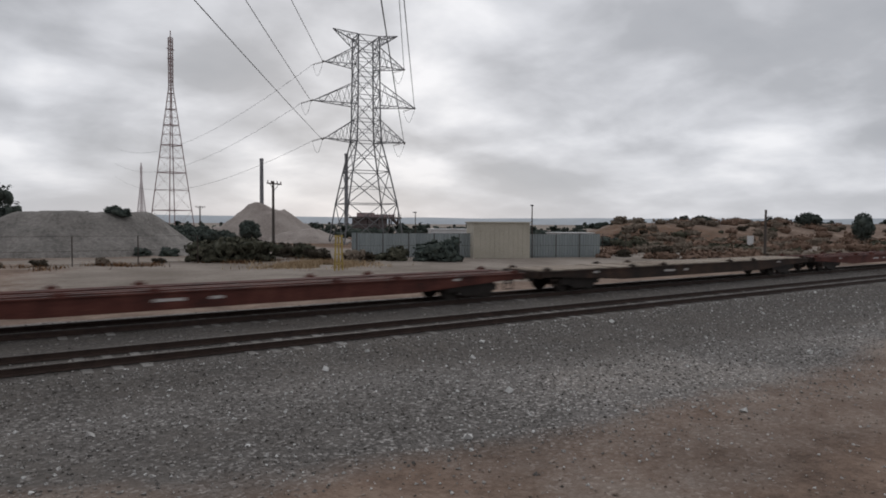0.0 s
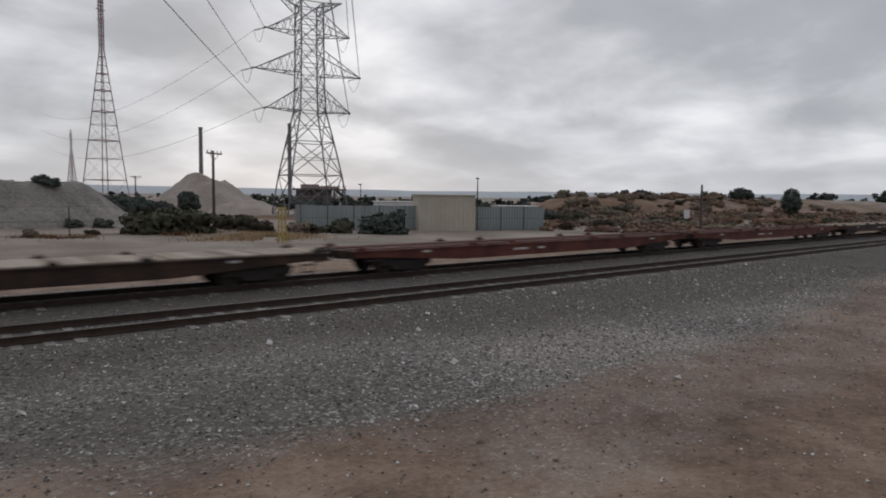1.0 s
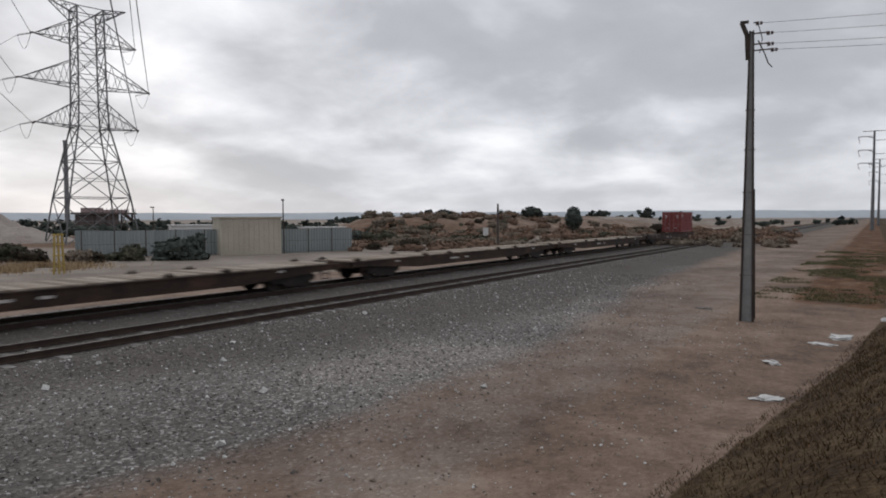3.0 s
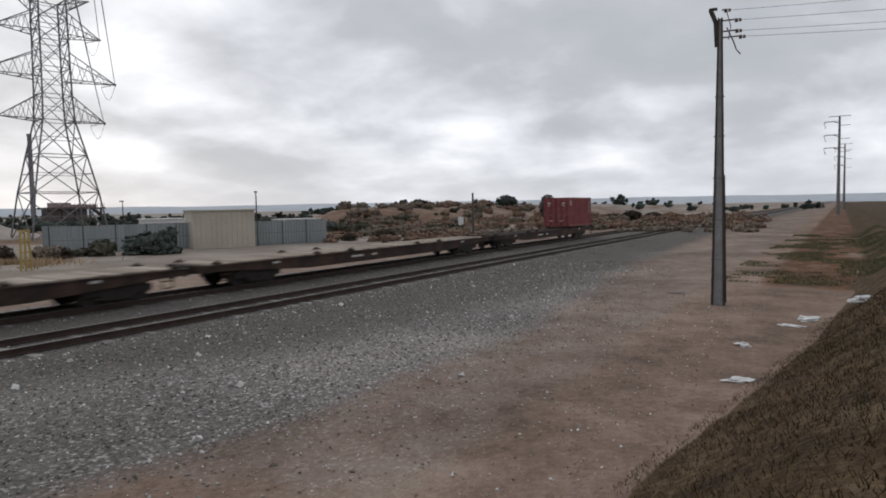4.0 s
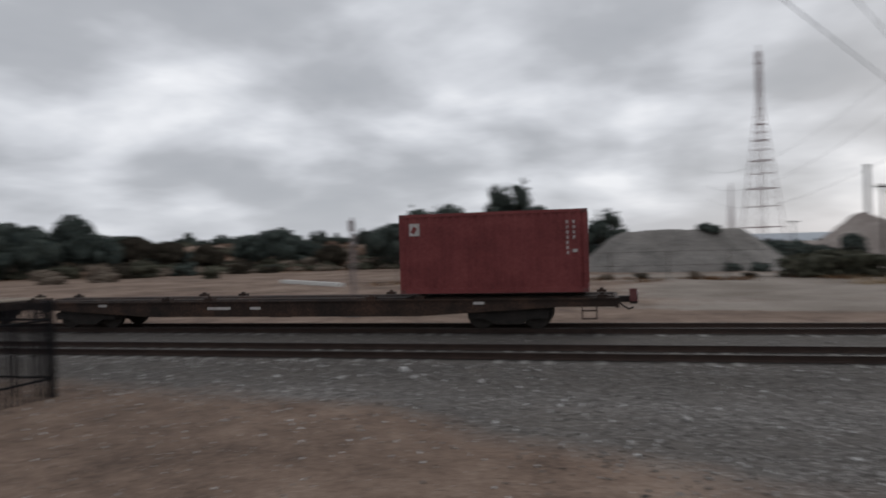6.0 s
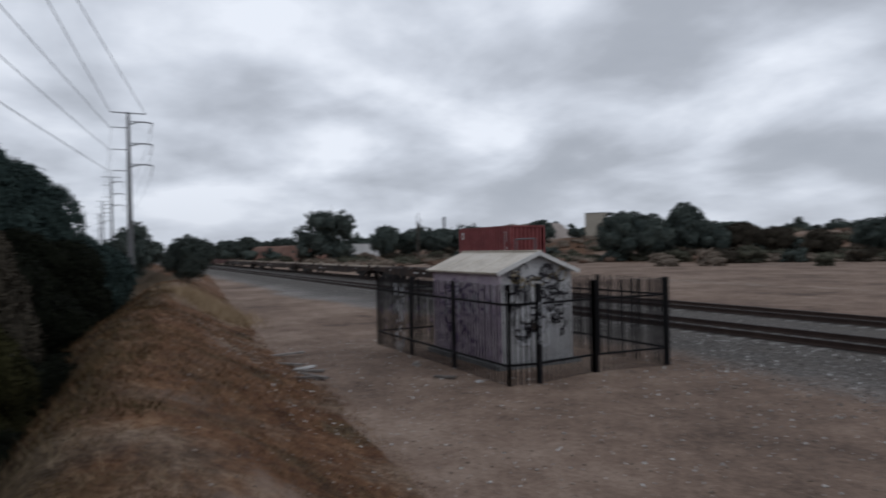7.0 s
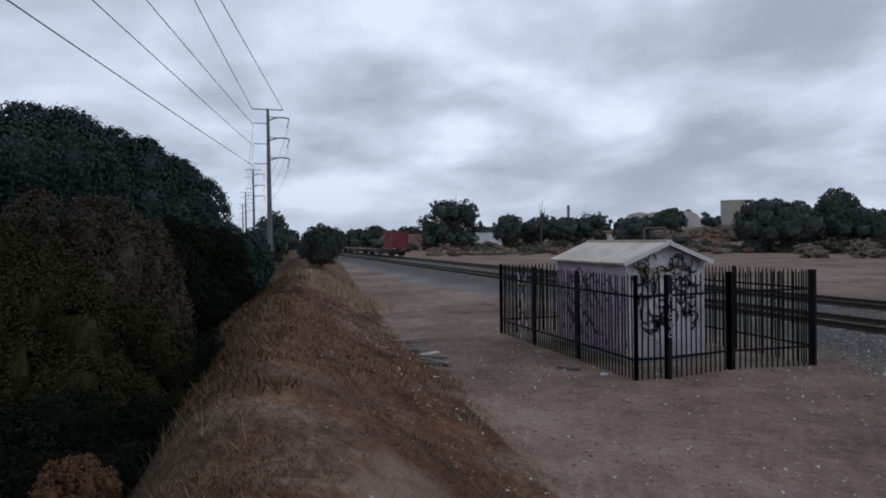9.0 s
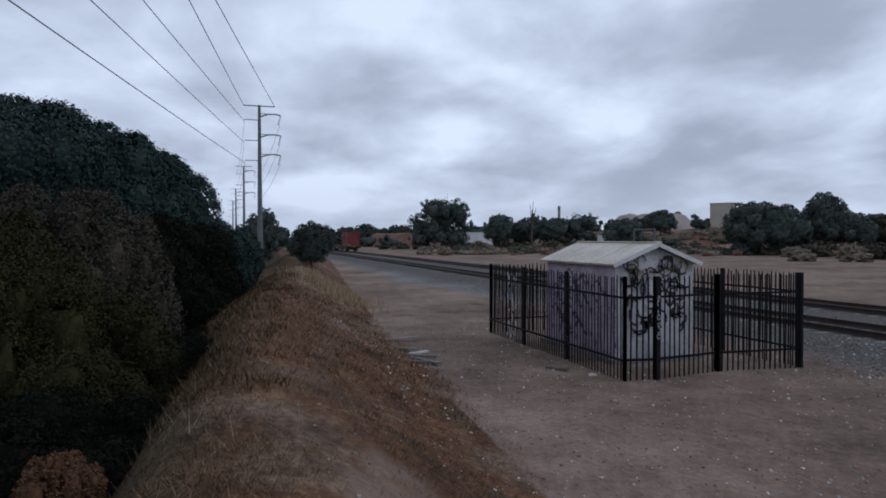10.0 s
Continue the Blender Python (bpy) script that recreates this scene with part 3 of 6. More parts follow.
def wagon(front, rear, b1, b2, mat, label, boards, rng):
    """A skeletal container flat; front and rear are body ends ahead of and behind the train's zero."""
    w = thing("flat_wagon", pose(0, RAIL_MID, 0), label, "railway wagon", "wagons of the train")
    mid = (front + rear) / 2
    bm = bmesh.new()
    # fish-bellied side sills, deeper between the bogies
    for s in (-1, 1):
        y = s * 1.2
        o = [(front, DECK), (rear, DECK), (rear, DECK - 0.26), (b2 + 1.6, DECK - 0.28), (b2 - 2.9, DECK - 0.56), (b1 + 2.9, DECK - 0.56), (b1 - 1.6, DECK - 0.28), (front, DECK - 0.26)]
        prism(bm, o[::-1], y - 0.045, y + 0.045)
        box(bm, (mid, y + s * 0.05, DECK - 0.03), (rear - front, 0.1, 0.05))
    part("side_sill", bm, mat, w)
    bm = bmesh.new()
    box(bm, (mid, 0, DECK - 0.2), (rear - front - 0.1, 0.5, 0.34))
    n = 9
    for i in range(n):
        x = front + 0.3 + (rear - front - 0.6) * i / (n - 1)
        box(bm, (x, 0, DECK - 0.12), (0.22, 2.3, 0.16))
    box(bm, (front + 0.06, 0, DECK - 0.16), (0.12, 2.5, 0.3))
    box(bm, (rear - 0.06, 0, DECK - 0.16), (0.12, 2.5, 0.3))
    part("centre_frame", bm, WAGON_BROWN, w)
    # deck boards
    if boards:
        x = front + 0.15
        while x < rear - 0.3:
            piece("deck_board", BOARD, w, pose(x + 0.13, rng.uniform(-0.03, 0.03), DECK + 0.02 + rng.uniform(-0.008, 0.008)))
            x += 0.26
    else:
        bm = bmesh.new()
        for y in (-0.85, -0.4, 0.4, 0.85):
            box(bm, (mid, y, DECK + 0.01), (rear - front - 0.3, 0.22, 0.04))
        part("deck_strip", bm, mat, w)
    # twist-lock pads, brake gear, ladder irons and stencilled panels
    for x in (front + 0.5, front + 6.3, mid - 3.0, mid + 3.0, rear - 6.3, rear - 0.5):
        for s in (-1, 1):
            bm = bmesh.new()
            box(bm, (x, s * 1.14, DECK + 0.05), (0.32, 0.24, 0.1))
            box(bm, (x, s * 1.14, DECK + 0.13), (0.12, 0.1, 0.07))
            part("twist_lock", bm, mat, w)
    bm = bmesh.new()
    rod(bm, (mid - 1.0, -0.55, 0.55), (mid - 0.2, -0.55, 0.55), 0.2, 0.2, 12)
    box(bm, (mid + 0.6, -0.6, 0.58), (0.5, 0.4, 0.3))
    bar(bm, (b1, -0.4, 0.5), (mid, -0.4, 0.55), 0.05)
    bar(bm, (mid, -0.4, 0.55), (b2, -0.4, 0.5), 0.05)
    part("brake_gear", bm, BOGIE_BLACK, w)
    for x in (front + 0.9, rear - 0.9):
        bm = bmesh.new()
        for z in (0.35, 0.6):
            box(bm, (x, -1.22, z), (0.45, 0.05, 0.04))
        bar(bm, (x - 0.22, -1.22, 0.33), (x - 0.22, -1.22, DECK - 0.1), 0.04)
        bar(bm, (x + 0.22, -1.22, 0.33), (x + 0.22, -1.22, DECK - 0.1), 0.04)
        part("step_iron", bm, WAGON_BROWN, w)
    for x, ln in ((b1 + 0.9, 0.35), (mid - 2.6, 0.9), (mid - 1.2, 0.4), (b2 - 0.9, 0.35)):
        bm = bmesh.new()
        box(bm, (x, -1.249, DECK - 0.14 - (0.12 if abs(x - mid) < 5 else 0.0)), (ln, 0.008, 0.09))
        part("stencil_panel", bm, DECAL_WHITE, w, "plain white stencil panel")
    bogie(w, b1)
    bogie(w, b2)
    coupler(w, front, -1)
    coupler(w, rear, 1)
    moving.append(w)
    return w


rng = random.Random(4)
wagon(-15.05, 6.95, -12.3, 3.5, WAGON_BROWN, "rust-brown skeletal flat wagon carrying a red container", False, rng)
PITCH = 24.45
for k in range(1, 10):
    a, b = -15.5 - PITCH * k, -15.5 - PITCH * (k - 1)
    red = k in (4, 5, 7, 8)
    wagon(a + 0.45, b - 0.45, a + 3.15, b - 3.15, WAGON_RED if red else WAGON_BROWN,
          "empty red-oxide container flat wagon" if red else "empty rust-brown flat wagon with weathered deck boards", not red, rng)


def corrugated(bm, x0, x1, z0, z1, y, s, pitch=0.28, depth=0.036):
    """A pressed steel side wall in the x,z plane."""
    pts, x, k = [], x0, 0
    while x < x1 - 1e-6:
        for a, d in ((0.0, 0), (0.27, 0), (0.5, 1), (0.77, 1)):
            if x + a * pitch < x1:
                pts.append((x + a * pitch, y - s * depth * d))
        x += pitch
    pts.append((x1, y))
    lo = [bm.verts.new((a, b, z0)) for a, b in pts]
    hi = [bm.verts.new((a, b, z1)) for a, b in pts]
    for i in range(len(pts) - 1):
        bm.faces.new((lo[i], lo[i + 1], hi[i + 1], hi[i]))


def container():
    z0, z1, ln, hw = 1.177, 3.767, 6.06, 1.22
    c = thing("shipping_container", pose(0, RAIL_MID, 0), "dull red twenty-foot shipping container riding on the last wagon", "shipping container")
    bm = bmesh.new()
    for s in (-1, 1):
        corrugated(bm, 0.14, ln - 0.14, z0 + 0.16, z1 - 0.1, s * (hw - 0.015), s)
    part("side_wall", bm, CONTAINER_RED, c, "corrugated red steel side walls")
    bm = bmesh.new()
    for s in (-1, 1):
        for x in (0.07, ln - 0.07):
            box(bm, (x, s * (hw - 0.07), (z0 + z1) / 2), (0.14, 0.14, z1 - z0 - 0.02))
        box(bm, (ln / 2, s * (hw - 0.05), z0 + 0.08), (ln - 0.3, 0.1, 0.16))
        box(bm, (ln / 2, s * (hw - 0.04), z1 - 0.05), (ln - 0.3, 0.08, 0.1))
    for x in (0.06, ln - 0.06):
        box(bm, (x, 0, z0 + 0.08), (0.12, 2 * hw - 0.3, 0.16))
        box(bm, (x, 0, z1 - 0.06), (0.12, 2 * hw - 0.3, 0.12))
    part("corner_frame", bm, CONTAINER_RED, c)
    for x in (0.09, ln - 0.09):
        for s in (-1, 1):
            for z in (z0 + 0.06, z1 - 0.06):
                bm = bmesh.new()
                box(bm, (x, s * (hw - 0.08), z), (0.184, 0.166, 0.122))
                part("corner_casting", bm, CONTAINER_ROOF, c)
    bm = bmesh.new()
    for i in range(22):
        x = 0.15 + (ln - 0.3) * i / 21
        box(bm, (x, 0, z1 - 0.012), (0.14, 2 * hw - 0.2, 0.02))
    box(bm, (ln / 2, 0, z1 - 0.035), (ln - 0.2, 2 * hw - 0.14, 0.03))
    part("roof", bm, CONTAINER_ROOF, c, "dusty ribbed container roof")
    bm = bmesh.new()
    box(bm, (ln / 2, 0, z0 + 0.1), (ln - 0.2, 2 * hw - 0.2, 0.12))
    part("floor_frame", bm, BOGIE_BLACK, c)
    # doors lead the train, a corrugated wall closes the tail
    for s in (-1, 1):
        bm = bmesh.new()
        box(bm, (0.045, s * 0.56, (z0 + z1) / 2 + 0.02), (0.05, 1.08, z1 - z0 - 0.3))
        for k in range(4):
            z = z0 + 0.42 + k * 0.56
            box(bm, (0.02, s * 0.56, z), (0.03, 0.98, 0.3))
        d = part("door", bm, CONTAINER_RED, c, "red container door leaf")
        for y in (s * 0.25, s * 0.8):
            bm = bmesh.new()
            rod(bm, (-0.02, y, z0 + 0.1), (-0.02, y, z1 - 0.1), 0.02)
            for z in (z0 + 0.2, z0 + 0.9, z0 + 1.6, z1 - 0.2):
                box(bm, (-0.015, y, z), (0.05, 0.12, 0.07))
            bar(bm, (-0.035, y, z0 + 1.05), (-0.035, y + s * 0.35, z0 + 1.02), 0.035)
            part("locking_bar", bm, LOCK_BAR, d, "dull locking bar with handle")
        bm = bmesh.new()
        box(bm, (0.001, s * 0.72, z1 - 0.5), (0.012, 0.3, 0.12))
        box(bm, (0.001, s * 0.72, z1 - 0.72), (0.012, 0.22, 0.1))
        box(bm, (0.001, s * 0.5, z0 + 0.5), (0.012, 0.4, 0.05))
        part("marking_panel", bm, DECAL_WHITE, d, "plain white marking bars")
    bm = bmesh.new()
    pts, y, k = [], -hw + 0.14, 0
    while y < hw - 0.14:
        for a, dd in ((0, 0), (0.08, 0), (0.14, 1), (0.22, 1)):
            if y + a < hw - 0.14:
                pts.append((ln - 0.03 - 0.04 * dd, y + a))
        y += 0.28
    lo = [bm.verts.new((a, b, z0 + 0.16)) for a, b in pts]
    hi = [bm.verts.new((a, b, z1 - 0.12)) for a, b in pts]
    for i in range(len(pts) - 1):
        bm.faces.new((lo[i], lo[i + 1], hi[i + 1], hi[i]))
    part("end_wall", bm, CONTAINER_RED, c, "corrugated red end wall")
    # marks on the side: a small square shield near the front, columns of code near the tail
    for s in (-1, 1):
        y = s * (hw - 0.008)
        bm = bmesh.new()
        box(bm, (0.52, y, z1 - 0.5), (0.34, 0.008, 0.4))
        em = part("emblem", bm, DECAL_WHITE, c, "small white square emblem")
        bm = bmesh.new()
        box(bm, (0.5, y + s * 0.006, z1 - 0.52), (0.14, 0.008, 0.22), Euler((0, 0.5, 0)).to_matrix())
        part("emblem_shape", bm, CONTAINER_RED, em)
        bm = bmesh.new()
        for j in range(7):
            box(bm, (ln - 0.62, y, z1 - 0.4 - j * 0.16), (0.05, 0.008, 0.1))
        for j in range(4):
            box(bm, (ln - 0.42, y, z1 - 0.4 - j * 0.16), (0.05, 0.008, 0.1))
        box(bm, (ln - 0.4, y, z1 - 1.3), (0.14, 0.008, 0.1))
        part("code_marks", bm, DECAL_WHITE, c, "column of plain white code bars")
    bm = bmesh.new()
    box(bm, (ln - 0.02 + 0.02, -0.9, z0 + 0.08), (0.03, 0.2, 0.14))
    part("tail_label", bm, DECAL_WHITE, c)
    moving.append(c)
    return c


container()


def tail_lamp():
    t = thing("tail_lamp", pose(0, RAIL_MID, 0), "red end-of-train lamp box on the last coupler", "lamp")
    bm = bmesh.new()
    box(bm, (7.42, -0.1, 1.0), (0.22, 0.26, 0.4))
    part("case", bm, CONTAINER_ROOF, t)
    bm = bmesh.new()
    rod(bm, (7.53, -0.1, 1.05), (7.57, -0.1, 1.05), 0.08, 0.08, 12)
    part("lens", bm, DECAL_WHITE, t)
    moving.append(t)


tail_lamp()


# ---- relay hut inside its palisade ----
def hut():
    x0, x1, y0, y1, zg, ze, zr = -16.75, -13.3, 8.5, 10.65, -0.42, 1.92, 2.33
    ym = (y0 + y1) / 2
    h = thing("equipment_hut", pose(0, 0, 0), "small grey trackside hut with sprayed walls and cream gable roof", "hut")
    bm = bmesh.new()
    box(bm, ((x0 + x1) / 2, ym, zg + 0.05), (x1 - x0 + 0.3, y1 - y0 + 0.3, 0.16))
    part("plinth", bm, CONCRETE, h, "concrete slab")
    bm = bmesh.new()
    box(bm, ((x0 + x1) / 2, y0 + 0.03, (zg + ze) / 2), (x1 - x0, 0.06, ze - zg))
    part("front_wall", bm, HUT_PURPLE, h, "long wall faded with pink and purple overpaint")
    bm = bmesh.new()
    box(bm, ((x0 + x1) / 2, y1 - 0.03, (zg + ze) / 2), (x1 - x0, 0.06, ze - zg))
    part("rear_wall", bm, HUT_WALL, h)
    for x in (x0 + 0.03, x1 - 0.03):
        bm = bmesh.new()
        prism(bm, [(y0 + 0.06, zg), (y1 - 0.06, zg), (y1 - 0.06, ze), (ym, zr - 0.02), (y0 + 0.06, ze)], x - 0.03, x + 0.03, "x")
        part("gable_wall", bm, HUT_WALL, h, "grey gable wall")
    # roof sheets with an eave and ribs
    for s, ya in ((-1, y0 - 0.14), (1, y1 + 0.14)):
        bm = bmesh.new()
        dz = (zr - ze) / (ym - y0) * 0.14
        a, b = Vector((0, ya, ze - dz)), Vector((0, ym, zr + 0.03))
        n = (b - a).cross(Vector((1, 0, 0))).normalized()
        if n.z < 0:
            n = -n
        xs = (x0 - 0.15, x1 + 0.15)
        v = [bm.verts.new((x, p.y + n.y * o, p.z + n.z * o)) for x in xs for p in (a, b) for o in (0, 0.05)]
        for f in ((0, 1, 3, 2), (4, 6, 7, 5), (0, 4, 5, 1), (2, 3, 7, 6), (0, 2, 6, 4), (1, 5, 7, 3)):
            bm.faces.new([v[i] for i in f])
        for i in range(1, 4):
            x = xs[0] + (xs[1] - xs[0]) * i / 4
            bar(bm, a + n * 0.052 + Vector((x, 0, 0)), b + n * 0.052 + Vector((x, 0, 0)), 0.02, 0.012)
        part("roof_sheet", bm, HUT_ROOF, h, "cream painted metal roof slope")
    bm = bmesh.new()
    bar(bm, (x0 - 0.16, ym, zr + 0.085), (x1 + 0.16, ym, zr + 0.085), 0.16, 0.03)
    part("ridge_cap", bm, HUT_ROOF, h)
    for ya in (y0 - 0.14, y1 + 0.14):
        bm = bmesh.new()
        bar(bm, (x1 + 0.165, ya, ze - 0.04), (x1 + 0.165, ym, zr + 0.03), 0.02, 0.1)
        part("barge_board", bm, TRIM_WHITE, h, "white barge board")
    bm = bmesh.new()
    box(bm, (x1 + 0.008, ym + 0.25, zg + 1.02), (0.03, 0.95, 1.9))
    d = part("door", bm, HUT_WALL, h, "flush grey door in the gable")
    bm = bmesh.new()
    box(bm, (x1 + 0.04, ym - 0.12, zg + 1.0), (0.05, 0.05, 0.16))
    part("door_handle", bm, POLE_STEEL, d)
    # sprayed scribbles: loops and strokes with no letters in them
    g = random.Random(21)

    def ribbon(bm, pts, w, up=None):
        """A flat band of paint along points on a wall that faces +x, or -y."""
        pts = [Vector(p) for p in pts]
        last = None
        for i, p in enumerate(pts):
            d = (pts[min(i + 1, len(pts) - 1)] - pts[max(i - 1, 0)]).normalized()
            s = d.cross(up or Vector((1, 0, 0))).normalized() * w / 2
            pair = (bm.verts.new(p - s), bm.verts.new(p + s))
            if last:
                bm.faces.new((last[0], last[1], pair[1], pair[0]))
            last = pair

    def scribble(mat, ya, yb, za, zb, n, w, label):
        for _ in range(n):
            bm = bmesh.new()
            cy, cz = g.uniform(ya, yb), g.uniform(za, zb)
            ry, rz, ph, turn = g.uniform(0.06, 0.2), g.uniform(0.06, 0.22), g.uniform(0, 6.28), g.uniform(2.2, 5.6)
            pts = []
            for i in range(9):
                t = ph + turn * i / 8
                pts.append((x1 + 0.03, cy + ry * math.cos(t) + 0.05 * i / 8, cz + rz * math.sin(t)))
            ribbon(bm, pts, w)
            part("sprayed_stroke", bm, mat, h, label)
    scribble(SPRAY_OCHRE, ym - 0.8, ym + 0.75, 1.62, 1.85, 9, 0.04, "ochre sprayed loops under the gable")
    scribble(SPRAY_DARK, ym - 0.8, ym + 0.75, 1.55, 1.95, 26, 0.035, "dark sprayed loops under the gable")
    scribble(SPRAY_DARK, ym - 0.75, ym + 0.85, 0.35, 1.45, 34, 0.05, "dark sprayed strokes")
    scribble(SPRAY_WHITE, ym - 0.6, ym + 0.6, 0.2, 1.2, 14, 0.05, "white sprayed strokes")
    for _ in range(26):
        bm = bmesh.new()
        cx, cz = g.uniform(x0 + 0.3, x1 - 0.7), g.uniform(0.1, 1.7)
        ribbon(bm, [(cx + 0.1 * k, y0 - 0.005, cz + 0.15 * math.sin(k * 0.9)) for k in range(7)], 0.06, Vector((0, 1, 0)))
        part("sprayed_stroke", bm, SPRAY_PURPLE, h, "purple sprayed stroke")
    for _ in range(16):
        bm = bmesh.new()
        cx, cz = g.uniform(x0 + 0.3, x1 - 0.2), g.uniform(0.9, 1.8)
        ribbon(bm, [(cx, y0 - 0.009, cz), (cx + g.uniform(-0.1, 0.1), y0 - 0.009, cz - g.uniform(0.2, 0.6))], 0.035, Vector((0, 1, 0)))
        part("paint_drip", bm, SPRAY_WHITE, h, "pale paint drip")


hut()


def palisade():
    xr, xl, ya, yb, zg, top = -11.6, -18.9, 7.65, 12.2, -0.45, 1.72
    f = thing("palisade_fence", pose(0, 0, 0), "black steel palisade fence standing round the small hut", "fence")
    bm = bmesh.new()
    # one pale: a pressed W section with a split pointed head
    for sx, dy in ((-0.011, 0.006), (0.011, 0.006), (0.0, -0.004)):
        prism(bm, [(sx - 0.008, zg), (sx + 0.008, zg), (sx + 0.008, top - 0.05), (sx, top), (sx - 0.008, top - 0.05)], dy - 0.004, dy + 0.004)
    pale = mesh_of("pale", bm, FENCE_BLACK)
    r = random.Random(8)

    def run(p, q, step=0.128):
        p, q = Vector((*p, 0)), Vector((*q, 0))
        n = int((q - p).length / step)
        ang = math.degrees(math.atan2(q.y - p.y, q.x - p.x))
        for i in range(n + 1):
            c = p.lerp(q, i / n)
            piece("pale", pale, f, pose(c.x, c.y, r.uniform(-0.025, 0.025), r.uniform(-0.6, 0.6), r.uniform(-0.7, 0.7), ang))
        for z in (0.02, 1.3):
            bm = bmesh.new()
            nrm = Vector((-(q - p).y, (q - p).x, 0)).normalized() * 0.035
            bar(bm, p + nrm + Vector((0, 0, z)), q + nrm + Vector((0, 0, z)), 0.045, 0.045)
            part("rail", bm, FENCE_BLACK, f, "black horizontal fence rail")
        m = max(1, round((q - p).length / 2.4))
        for i in range(m + 1):
            c = p.lerp(q, i / m)
            post(c.x, c.y)

    def post(x, y, w=0.075):
        bm = bmesh.new()
        box(bm, (x, y, (zg + top) / 2 - 0.02), (w, 0.06, top - zg + 0.06))
        return part("post", bm, FENCE_BLACK, f, "black steel fence post")
    run((xr, ya), (xl, ya))
    run((xl, ya), (xl, yb))
    run((xl, yb), (xr - 0.1, yb))
    run((xr, ya), (xr + 0.1, ya + 0.65))
    run((xr + 0.1, ya + 0.65), (xr - 0.15, ya + 2.4))
    run((xr - 0.15, ya + 2.4), (xr, yb))
    p = post(xr + 0.14, ya + 0.66, 0.13)
    bm = bmesh.new()
    g = random.Random(2)
    for k in range(7):
        z, w_, h_ = 0.48 + k * 0.135 + g.uniform(-0.03, 0.03), g.uniform(0.02, 0.045), g.uniform(0.04, 0.08)
        a0, turn = g.uniform(0, 6.28), g.uniform(2.5, 5.5)
        tube(bm, [(xr + 0.215, ya + 0.66 + w_ * math.cos(a0 + turn * q / 7), z + h_ * math.sin(a0 + turn * q / 7)) for q in range(8)], 0.008, 4)
    part("scribble", bm, SPRAY_WHITE, p, "white sprayed strokes")
    post(xr - 0.2, ya + 2.45, 0.17)
    # a flaking pale panel sprayed on the long side, and pale strokes on it
    bm = bmesh.new()
    for k in range(34):
        x = -17.25 + g.uniform(-0.35, 0.3)
        z = g.uniform(-0.3, 1.5)
        box(bm, (x, ya - 0.016, z), (g.uniform(0.02, 0.05), 0.006, g.uniform(0.08, 0.3)))
    tagged(part("paint_patch", bm, SPRAY_WHITE, f, "flaking white paint on some pales"), kind="stuff")
    bm = bmesh.new()
    for k in range(60):
        x = g.uniform(xl + 0.2, xr - 0.3)
        z = g.uniform(0.1, 1.35)
        box(bm, (x, ya - 0.016, z), (0.03, 0.006, g.uniform(0.05, 0.16)))
    tagged(part("paint_patch", bm, SPRAY_PURPLE, f, "purple spray marks on the pales"), kind="stuff")
    return f


palisade()


# ---- power lines, masts and chimneys ----
def at(az, r, z=None):
    """A place by its bearing to the left of the tracks' normal, in degrees, and its distance."""
    x, y = -r * math.sin(radians(az)), r * math.cos(radians(az))
    return Vector((x, y, land(x, y) if z is None else z))


